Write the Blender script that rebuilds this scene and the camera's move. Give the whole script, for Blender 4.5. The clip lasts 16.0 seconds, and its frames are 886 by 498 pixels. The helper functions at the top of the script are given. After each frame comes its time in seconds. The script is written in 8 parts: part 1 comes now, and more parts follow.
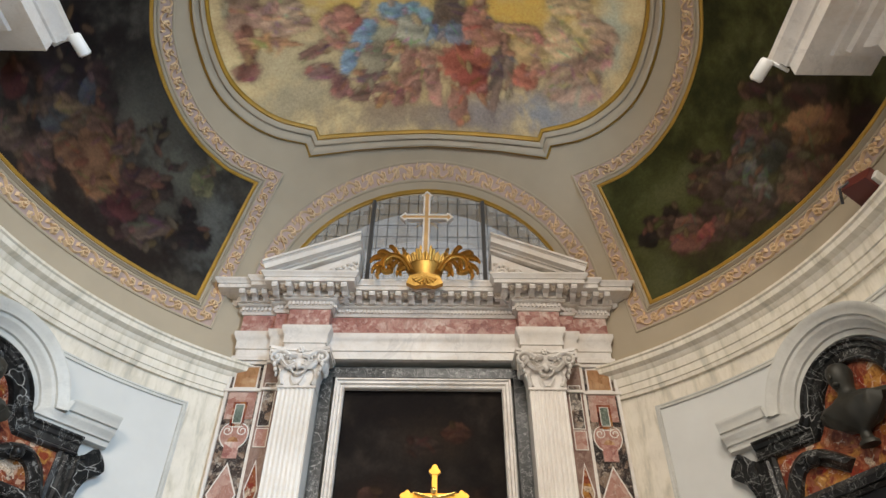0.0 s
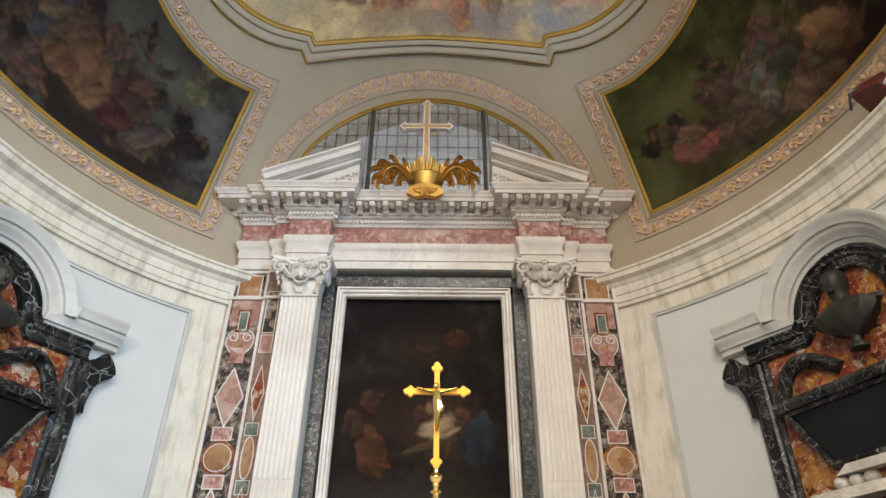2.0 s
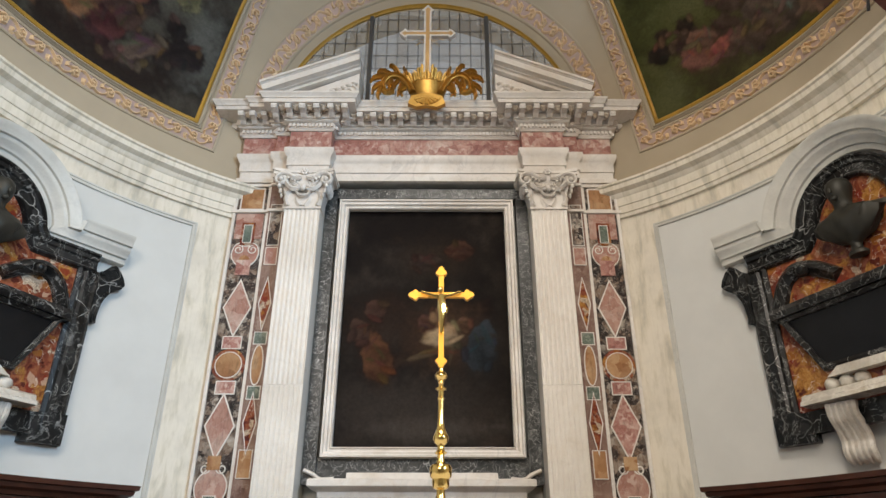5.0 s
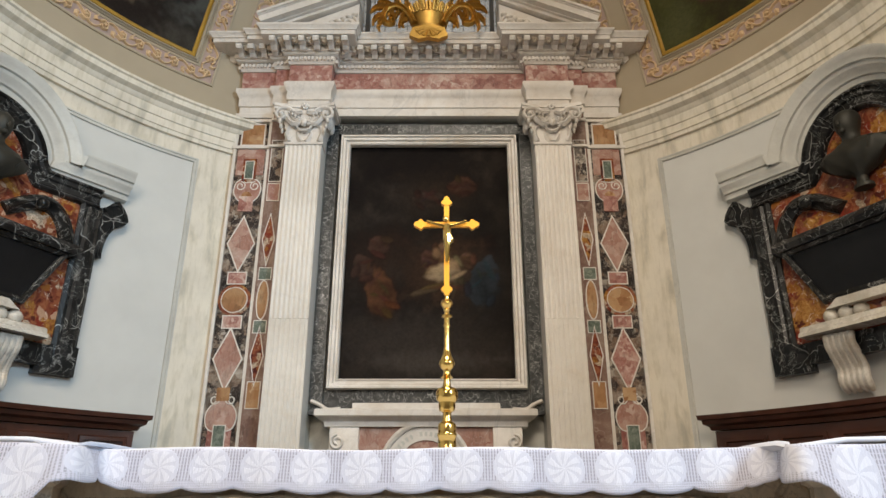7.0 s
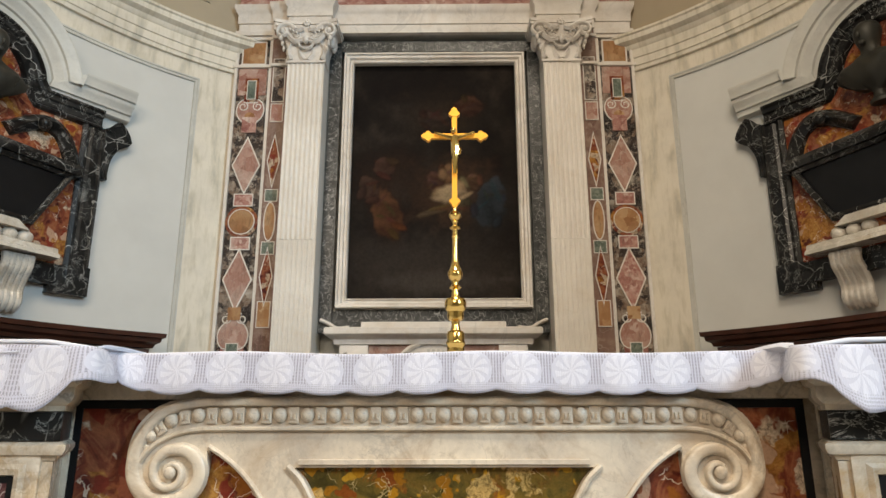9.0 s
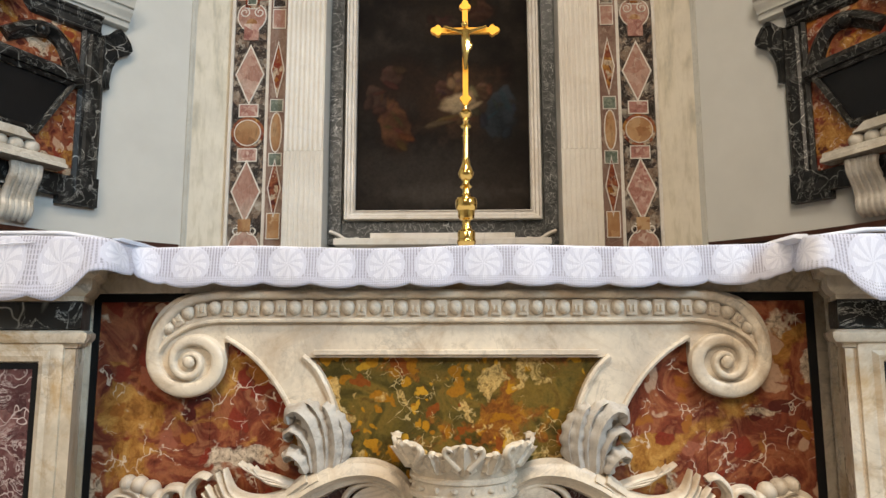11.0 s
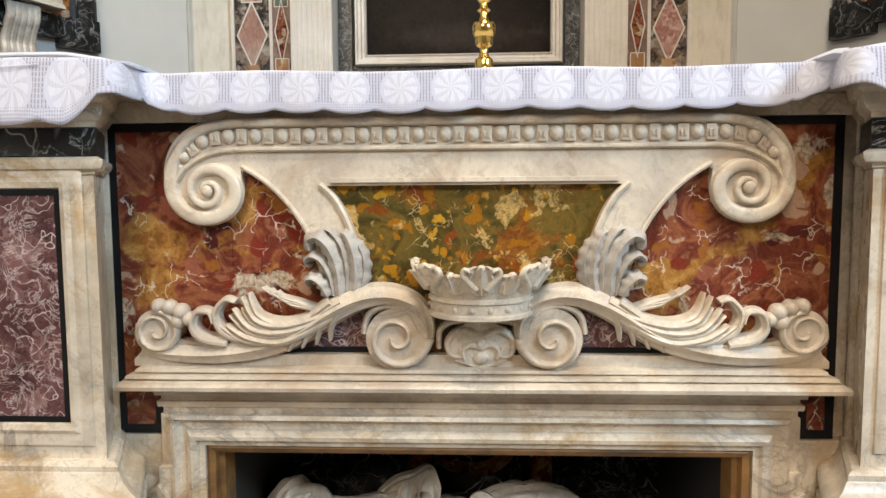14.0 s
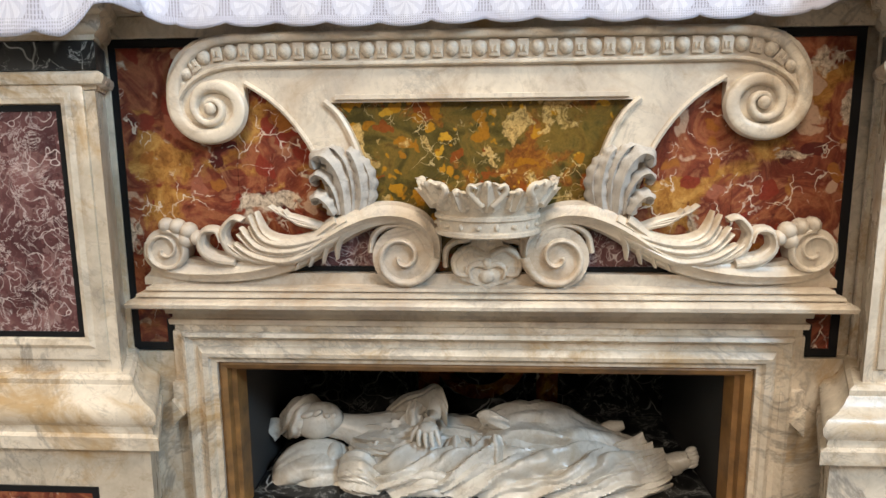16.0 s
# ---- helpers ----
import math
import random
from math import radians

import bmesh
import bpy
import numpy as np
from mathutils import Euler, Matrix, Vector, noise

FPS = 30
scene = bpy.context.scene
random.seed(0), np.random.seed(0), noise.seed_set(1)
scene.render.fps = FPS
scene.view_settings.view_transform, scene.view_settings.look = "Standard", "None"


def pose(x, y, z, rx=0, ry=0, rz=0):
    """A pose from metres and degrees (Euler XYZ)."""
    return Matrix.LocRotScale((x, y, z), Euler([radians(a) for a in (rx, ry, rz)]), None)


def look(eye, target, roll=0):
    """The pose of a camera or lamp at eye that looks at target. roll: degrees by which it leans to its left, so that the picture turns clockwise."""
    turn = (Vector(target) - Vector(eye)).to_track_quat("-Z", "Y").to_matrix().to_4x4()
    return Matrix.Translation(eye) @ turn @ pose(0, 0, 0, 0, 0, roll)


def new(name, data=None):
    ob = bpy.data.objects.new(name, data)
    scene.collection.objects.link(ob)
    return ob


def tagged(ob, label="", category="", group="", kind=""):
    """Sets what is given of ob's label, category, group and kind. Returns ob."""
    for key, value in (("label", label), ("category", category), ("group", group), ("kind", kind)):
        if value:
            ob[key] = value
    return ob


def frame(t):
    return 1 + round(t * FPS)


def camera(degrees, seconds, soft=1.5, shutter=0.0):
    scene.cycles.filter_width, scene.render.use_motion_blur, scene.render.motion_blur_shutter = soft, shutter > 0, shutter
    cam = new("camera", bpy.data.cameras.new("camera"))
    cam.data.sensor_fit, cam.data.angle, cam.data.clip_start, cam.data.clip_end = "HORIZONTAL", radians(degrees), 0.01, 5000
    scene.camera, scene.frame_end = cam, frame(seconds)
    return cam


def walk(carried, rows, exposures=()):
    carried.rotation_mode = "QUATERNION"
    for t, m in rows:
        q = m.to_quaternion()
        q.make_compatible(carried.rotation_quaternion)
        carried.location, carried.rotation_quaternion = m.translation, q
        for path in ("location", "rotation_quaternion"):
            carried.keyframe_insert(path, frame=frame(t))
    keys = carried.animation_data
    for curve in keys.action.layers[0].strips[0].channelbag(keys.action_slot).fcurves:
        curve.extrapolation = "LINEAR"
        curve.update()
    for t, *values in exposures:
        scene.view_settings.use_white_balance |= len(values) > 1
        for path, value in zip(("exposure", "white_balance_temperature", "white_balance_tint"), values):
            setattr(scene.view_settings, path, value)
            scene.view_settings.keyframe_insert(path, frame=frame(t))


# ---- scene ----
cam = camera(68.1, 16.0)
PATH = [
    (0, (0.043, 0.041, 1.723), (0.043, 1.562, 3.023), 0.5),
    (0.5, (0.038, 0.054, 1.71), (0.039, 1.611, 2.965), 0.5),
    (1, (0.025, 0.064, 1.705), (0.032, 1.664, 2.905), 0.4),
    (1.5, (0.034, 0.07, 1.702), (0.037, 1.711, 2.845), 0.4),
    (2, (0.033, 0.077, 1.687), (0.037, 1.751, 2.781), 0.4),
    (2.5, (0.031, 0.079, 1.681), (0.036, 1.783, 2.729), 0.4),
    (3, (0.029, 0.08, 1.678), (0.035, 1.807, 2.686), 0.3),
    (3.5, (0.024, 0.083, 1.68), (0.031, 1.831, 2.651), 0.3),
    (4, (0.027, 0.089, 1.664), (0.031, 1.854, 2.606), 0.2),
    (6.5, (0.017, 0.102, 1.632), (0.014, 1.956, 2.384), 0.1),
    (7, (0.01, 0.108, 1.608), (0.007, 1.979, 2.316), 0.0),
    (7.5, (0.016, 0.103, 1.613), (0.008, 1.994, 2.264), 0.0),
    (8, (0.001, 0.118, 1.585), (-0.007, 2.025, 2.187), -0.0),
    (8.5, (0.001, 0.125, 1.569), (-0.012, 2.047, 2.12), -0.1),
    (9, (-0.001, 0.131, 1.553), (-0.02, 2.068, 2.053), -0.1),
    (11.5, (-0.016, 0.166, 1.463), (-0.066, 2.157, 1.653), -0.2),
    (12, (-0.019, 0.174, 1.446), (-0.077, 2.17, 1.555), -0.3),
    (12.5, (-0.021, 0.179, 1.43), (-0.086, 2.177, 1.46), -0.2),
    (13, (-0.019, 0.184, 1.417), (-0.095, 2.182, 1.372), -0.3),
    (13.5, (-0.02, 0.184, 1.403), (-0.102, 2.18, 1.297), -0.4),
    (14, (-0.02, 0.187, 1.388), (-0.11, 2.178, 1.23), -0.4),
    (14.5, (-0.018, 0.188, 1.38), (-0.118, 2.174, 1.169), -0.4),
    (15, (-0.019, 0.19, 1.37), (-0.125, 2.17, 1.107), -0.4),
    (15.5, (-0.018, 0.189, 1.351), (-0.13, 2.162, 1.048), -0.5),
    (16, (-0.01, 0.189, 1.327), (-0.131, 2.156, 0.989), -0.5),
]
walk(cam, [(t, look(eye, target, roll)) for t, eye, target, roll in PATH],
     [(0, 0.22, 6350, 10), (4, 0.20, 6300, 10), (6.5, -0.04, 6650, 9), (9, -0.17, 7100, 9), (12, -0.05, 7000, 10), (16, 0.05, 6750, 10)])


# ---- light: side window daylight, plus added fill lamps behind and above the visitor ----
world = bpy.data.worlds.new("world")
scene.world = world
world.use_nodes = True
wnt = world.node_tree
sky = wnt.nodes.new("ShaderNodeTexSky")
sky.sky_type, sky.sun_disc = "NISHITA", False
sky.sun_elevation, sky.sun_rotation = radians(48), radians(140)
wnt.links.new(sky.outputs[0], wnt.nodes["Background"].inputs[0])
wnt.nodes["Background"].inputs[1].default_value = 0.12


def area_lamp(name, eye, target, w, h, power, colour, spread=180):
    la = bpy.data.lights.new(name, "AREA")
    la.shape, la.size, la.size_y, la.energy, la.color = "RECTANGLE", w, h, power, colour
    la.spread = radians(spread)   # a narrower beam spares the surfaces around its target
    ob = new(name, la)
    ob.matrix_world = look(eye, target)
    return ob


# added frontal fill, unseen behind the visitor; no window is built there
area_lamp("nave_fill_light", (-1.7, -6.4, 6.3), (0.2, 4.0, 2.6), 3.0, 2.4, 365, (1.0, 0.86, 0.725))
area_lamp("side_window_light", (4.7, -2.4, 4.9), (-2.7, 4.4, 2.6), 1.2, 2.0, 290, (0.50, 0.74, 1.0), 145)
# added fill from overhead to brighten the altar; no dome is built
area_lamp("overhead_fill_light", (0.4, -0.9, 7.9), (-0.05, 2.1, 0.9), 2.2, 1.6, 185, (1.0, 0.905, 0.78), 110)
# ---- tools for meshes ----
CX = -0.125          # the chapel's axis
YC, RW = 2.66, 3.08   # centre and radius of the apse
ZS, HV, NV = 4.72, 3.2, 3.0   # springing, rise and fullness of the vault


def link(name, bm, mat, parent=None, label="", smooth=False, recalc=True):
    me = bpy.data.meshes.new(name)
    if recalc:
        bmesh.ops.recalc_face_normals(bm, faces=bm.faces)
    bm.to_mesh(me)
    bm.free()
    for m in (mat if isinstance(mat, (list, tuple)) else [mat]):
        me.materials.append(m)
    if smooth:
        me.polygons.foreach_set("use_smooth", [True] * len(me.polygons))
        me.set_sharp_from_angle(angle=radians(38))
    ob = new(name, me)
    if parent is not None:
        ob.parent = parent
    if label:
        ob["label"] = label
    return ob


def part(name, bm, mat, parent, label="", smooth=False):
    return link(name, bm, mat, parent, label, smooth)


def thing(name, label, category, group="", kind=""):
    return tagged(new(name), label, category, group, kind)


def flat(a, b, h):
    return (a, b, h)


def on_wall(y):
    """Maps a drawing in x and z, with height h towards the visitor, onto the plane at y."""
    return lambda a, b, h: (CX + a, y - h, b)


def quad(bm, vs):
    try:
        bm.faces.new(vs)
    except ValueError:
        pass


def box(bm, x0, x1, y0, y1, z0, z1, bev=0.0, m=0):
    co = [(x, y, z) for x in (x0, x1) for y in (y0, y1) for z in (z0, z1)]
    v = [bm.verts.new(c) for c in co]
    fs = [bm.faces.new([v[i] for i in f]) for f in ((0, 1, 3, 2), (4, 6, 7, 5), (0, 4, 5, 1), (2, 3, 7, 6), (0, 2, 6, 4), (1, 5, 7, 3))]
    for f in fs:
        f.material_index = m
    if bev:
        es = {e for f in fs for e in f.edges}
        bmesh.ops.bevel(bm, geom=list(es), offset=bev, segments=2, affect="EDGES", profile=0.6)


def offsets(path, closed):
    """Mitred outward directions (to the right of the way) at each point of a plane path."""
    n, out = len(path), []
    for i in range(n):
        p = Vector(path[i])
        a = Vector(path[i - 1]) if (i or closed) else None
        b = Vector(path[(i + 1) % n]) if (i < n - 1 or closed) else None
        d1 = (p - a).normalized() if a is not None else (b - p).normalized()
        d2 = (b - p).normalized() if b is not None else d1
        n1, n2 = Vector((d1.y, -d1.x)), Vector((d2.y, -d2.x))
        m = n1 + n2
        if m.length < 1e-5:
            m = n1.copy()
        m.normalize()
        out.append(m / max(0.35, m.dot(n1)))
    return out


def sweep(bm, path, profile, closed=False, put=flat, ring=True, caps=True, m=0):
    """Sweeps a profile of (offset, height) along a plane path; put() lays the drawing into the world."""
    off = offsets(path, closed)
    rows = []
    for p, o in zip(path, off):
        rows.append([bm.verts.new(put(p[0] + o.x * u, p[1] + o.y * u, h)) for u, h in profile])
    n, k = len(rows), len(profile)
    for i in range(n if closed else n - 1):
        r, s = rows[i], rows[(i + 1) % n]
        for j in range(k if ring else k - 1):
            f = bm.faces.new((r[j], r[(j + 1) % k], s[(j + 1) % k], s[j]))
            f.material_index = m
    if caps and ring and not closed:
        quad(bm, rows[0][::-1])
        quad(bm, rows[-1])
    return rows


def plate(bm, outline, h0, h1, put=flat, m=0):
    """A slab with any outline, from height h0 to h1."""
    lo = [bm.verts.new(put(a, b, h0)) for a, b in outline]
    hi = [bm.verts.new(put(a, b, h1)) for a, b in outline]
    n = len(outline)
    for f in (bm.faces.new(hi), bm.faces.new(lo[::-1])):
        f.material_index = m
    for i in range(n):
        bm.faces.new((lo[i], lo[(i + 1) % n], hi[(i + 1) % n], hi[i])).material_index = m


def tube(bm, pts, radii, sides=8, flatten=1.0, up=None):
    """A tapering round bar along points in space."""
    pts = [Vector(p) for p in pts]
    rings = []
    for i, p in enumerate(pts):
        d = (pts[min(i + 1, len(pts) - 1)] - pts[max(i - 1, 0)])
        d = d.normalized() if d.length > 1e-7 else Vector((0, 0, 1))
        ref = Vector(up) if up else (Vector((0, 1, 0)) if abs(d.y) < 0.9 else Vector((1, 0, 0)))
        s = d.cross(ref).normalized()
        t = s.cross(d).normalized()
        r = radii[i] if isinstance(radii, (list, tuple)) else radii
        rings.append([bm.verts.new(p + s * (r * math.cos(q)) + t * (r * flatten * math.sin(q))) for q in (2 * math.pi * j / sides for j in range(sides))])
    for a, b in zip(rings, rings[1:]):
        for j in range(sides):
            bm.faces.new((a[j], a[(j + 1) % sides], b[(j + 1) % sides], b[j]))
    bm.faces.new(rings[0][::-1])
    bm.faces.new(rings[-1])


def lathe(bm, prof, cx, cy, sides=28, wob=0.0):
    """Turns a profile of (radius, z) about an upright axis."""
    rows = [[bm.verts.new((cx + r * math.cos(q), cy + r * math.sin(q), z)) for q in (2 * math.pi * j / sides for j in range(sides))] for r, z in prof]
    for a, b in zip(rows, rows[1:]):
        for j in range(sides):
            bm.faces.new((a[j], a[(j + 1) % sides], b[(j + 1) % sides], b[j]))
    quad(bm, rows[0][::-1])
    quad(bm, rows[-1])


def blob(bm, c, s, rot=None, seg=10, rings=7):
    m = Matrix.Translation(c) @ (rot.to_4x4() if rot else Matrix()) @ Matrix.Diagonal((*s, 1))
    rows = [[bm.verts.new(m @ Vector((math.sin(p) * math.cos(q), math.sin(p) * math.sin(q), math.cos(p)))) for q in (2 * math.pi * j / seg for j in range(seg))] for p in (math.pi * i / rings for i in range(1, rings))]
    top, low = bm.verts.new(m @ Vector((0, 0, 1))), bm.verts.new(m @ Vector((0, 0, -1)))
    for a, b in zip(rows, rows[1:]):
        for j in range(seg):
            bm.faces.new((a[j], b[j], b[(j + 1) % seg], a[(j + 1) % seg]))
    for j in range(seg):
        bm.faces.new((top, rows[0][j], rows[0][(j + 1) % seg]))
        bm.faces.new((low, rows[-1][(j + 1) % seg], rows[-1][j]))


def arc(cx, cy, r, a0, a1, n, ry=None):
    return [(cx + r * math.cos(radians(a0 + (a1 - a0) * i / n)), cy + (ry or r) * math.sin(radians(a0 + (a1 - a0) * i / n))) for i in range(n + 1)]


def spiral(cx, cy, r0, r1, a0, turns, n):
    """Points of a spiral that winds in from radius r0 to r1; turns < 0 winds clockwise."""
    out = []
    for i in range(n + 1):
        f = i / n
        q = radians(a0) + 2 * math.pi * turns * f
        r = r0 + (r1 - r0) * f ** 0.8
        out.append((cx + r * math.cos(q), cy + r * math.sin(q)))
    return out


def mirror(pts):
    return [(-a, b) for a, b in pts][::-1]


def vault(a, b, h):
    """Lays (a along the wall in metres, b up the meridian 0..1, h inwards) onto the vault."""
    phi, th = a / RW, b * math.pi / 2
    c, s = max(1e-6, math.cos(th)), max(1e-6, math.sin(th))
    r, z = RW * c ** (2 / NV), ZS + HV * s ** (2 / NV)
    nr, nz = (r / RW) ** (NV - 1) / RW, ((z - ZS) / HV) ** (NV - 1) / HV
    k = math.hypot(nr, nz)
    r, z = r - h * nr / k, z - h * nz / k
    return (CX + r * math.sin(phi), YC + r * math.cos(phi), z)


def flip(put):
    return lambda a, b, h: put(-a, b, h)


def smooth_path(keys, n):
    """A smooth curve through a few points."""
    out, k = [], len(keys)
    for i in range(n + 1):
        f = i / n * (k - 1)
        j = min(int(f), k - 2)
        u = f - j
        p0, p1, p2, p3 = keys[max(j - 1, 0)], keys[j], keys[j + 1], keys[min(j + 2, k - 1)]
        out.append(tuple(0.5 * (2 * b + (c - a) * u + (2 * a - 5 * b + 4 * c - d) * u * u + (3 * b - a - 3 * c + d) * u ** 3) for a, b, c, d in zip(p0, p1, p2, p3)))
    return out


def ribbon(bm, spine, width, height, put, base=0.0, across=8, ridges=0, ridge=0.0, teeth=0, tooth=0.0):
    """A carved leaf or band along a drawn spine: rounded across, with ridges along it and a toothed edge."""
    off = offsets(spine, False)
    n, rows = len(spine), []
    for i, (p, o) in enumerate(zip(spine, off)):
        f = i / (n - 1)
        w = width(f) * (1 - tooth * (0.5 + 0.5 * math.cos(2 * math.pi * teeth * f)) if teeth else 1)
        o = o.normalized()
        hh = height(f)
        row = []
        for j in range(across + 1):
            u = -1 + 2 * j / across
            h = base + hh * math.sqrt(max(0, 1 - u * u)) + ridge * hh * math.cos(math.pi * ridges * u) * (1 - u * u)
            row.append(bm.verts.new(put(p[0] + o.x * w * u, p[1] + o.y * w * u, h)))
        rows.append(row)
    for r, s in zip(rows, rows[1:]):
        for j in range(across):
            bm.faces.new((r[j], r[j + 1], s[j + 1], s[j]))
    for row in (rows[0], rows[-1]):
        quad(bm, row)


def spiral_keys(c, keys, n):
    """A spiral about c through (angle, radius) keys."""
    return [(c[0] + r * math.cos(radians(q)), c[1] + r * math.sin(radians(q))) for q, r in smooth_path(keys, n)]
# ---- materials ----
def mat(name, rough=0.5, metal=0.0):
    ma = bpy.data.materials.new(name)
    ma.use_nodes = True
    b = ma.node_tree.nodes["Principled BSDF"]
    b.inputs["Roughness"].default_value, b.inputs["Metallic"].default_value = rough, metal
    return ma, ma.node_tree, b


def add(nt, kind, **kw):
    n = nt.nodes.new(kind)
    for k, v in kw.items():
        n.inputs[k.replace("_", " ")].default_value = v
    return n


def coords(nt, scale=1.0, uv=False):
    tc = nt.nodes.new("ShaderNodeTexCoord")
    mp = nt.nodes.new("ShaderNodeMapping")
    mp.inputs["Scale"].default_value = (scale,) * 3 if not isinstance(scale, tuple) else scale
    nt.links.new(tc.outputs["UV" if uv else "Object"], mp.inputs[0])
    return mp.outputs[0]


def noisy(nt, co, scale, detail=6.0, rough=0.6, distort=0.0):
    n = add(nt, "ShaderNodeTexNoise", Scale=scale, Detail=detail, Roughness=rough, Distortion=distort)
    nt.links.new(co, n.inputs["Vector"])
    return n


def ramp(nt, fac, stops, mode="LINEAR"):
    n = nt.nodes.new("ShaderNodeValToRGB")
    cr = n.color_ramp
    cr.interpolation = mode
    while len(cr.elements) < len(stops):
        cr.elements.new(0.5)
    for e, (p, c) in zip(cr.elements, stops):
        e.position, e.color = p, (*c, 1) if len(c) == 3 else c
    nt.links.new(fac, n.inputs[0])
    return n.outputs[0]


def mix(nt, fac, a, b, mode="MIX"):
    n = nt.nodes.new("ShaderNodeMix")
    n.data_type, n.blend_type = "RGBA", mode
    for sock, v in ((n.inputs[0], fac), (n.inputs[6], a), (n.inputs[7], b)):
        if hasattr(v, "links"):
            nt.links.new(v, sock)
        elif isinstance(v, tuple):
            sock.default_value = (*v, 1)
        else:
            sock.default_value = v
    return n.outputs[2]


def bump(nt, b, height, strength=0.2, dist=0.01):
    n = add(nt, "ShaderNodeBump", Strength=strength, Distance=dist)
    nt.links.new(height, n.inputs["Height"])
    nt.links.new(n.outputs[0], b.inputs["Normal"])


def g(v):
    return (v, v, v)


def marble(name, base, tint, vein, scale=1.2, rough=0.32, veins=0.5, stain=None, stained=0.8):
    """White or cream marble: soft clouds, grey veins at two sizes, yellowed stains and fine pits."""
    ma, nt, b = mat(name, rough)
    co = coords(nt)
    c1 = noisy(nt, co, scale * 1.3, 6, 0.65)
    col = ramp(nt, c1.outputs[0], [(0.34, tint), (0.56, base), (0.75, tuple(min(0.85, x * 1.1) for x in base))])
    for sc, amt, wid in ((0.8, veins, 0.030), (2.9, veins * 0.7, 0.022)):
        v = noisy(nt, co, scale * sc, 7, 0.62, 1.8)
        line = ramp(nt, v.outputs[0], [(0.5 - wid, g(0)), (0.5, g(amt)), (0.5 + wid, g(0))])
        gate = noisy(nt, co, scale * sc * 0.7, 3)
        line = mix(nt, 1.0, line, ramp(nt, gate.outputs[0], [(0.45, g(0.15)), (0.6, g(1))]), "MULTIPLY")
        col = mix(nt, line, col, vein)
    if stain:
        s = noisy(nt, co, scale * 1.7, 6, 0.72, 0.7)
        col = mix(nt, ramp(nt, s.outputs[0], [(0.50, g(0)), (0.66, g(stained))]), col, stain)
        s2 = noisy(nt, co, scale * 7, 5, 0.7, 0.4)
        col = mix(nt, ramp(nt, s2.outputs[0], [(0.56, g(0)), (0.72, g(stained * 0.6))]), col, tuple(x * 0.6 for x in stain))
    gr = noisy(nt, co, 60, 3)
    col = mix(nt, ramp(nt, gr.outputs[0], [(0.3, g(0)), (0.75, g(0.25))]), col, tint)
    nt.links.new(col, b.inputs["Base Color"])
    rg = ramp(nt, c1.outputs[0], [(0.3, g(min(1, rough * 1.5))), (0.7, g(rough * 0.75))])
    nt.links.new(rg, b.inputs["Roughness"])
    bump(nt, b, gr.outputs[0], 0.12, 0.003)
    return ma


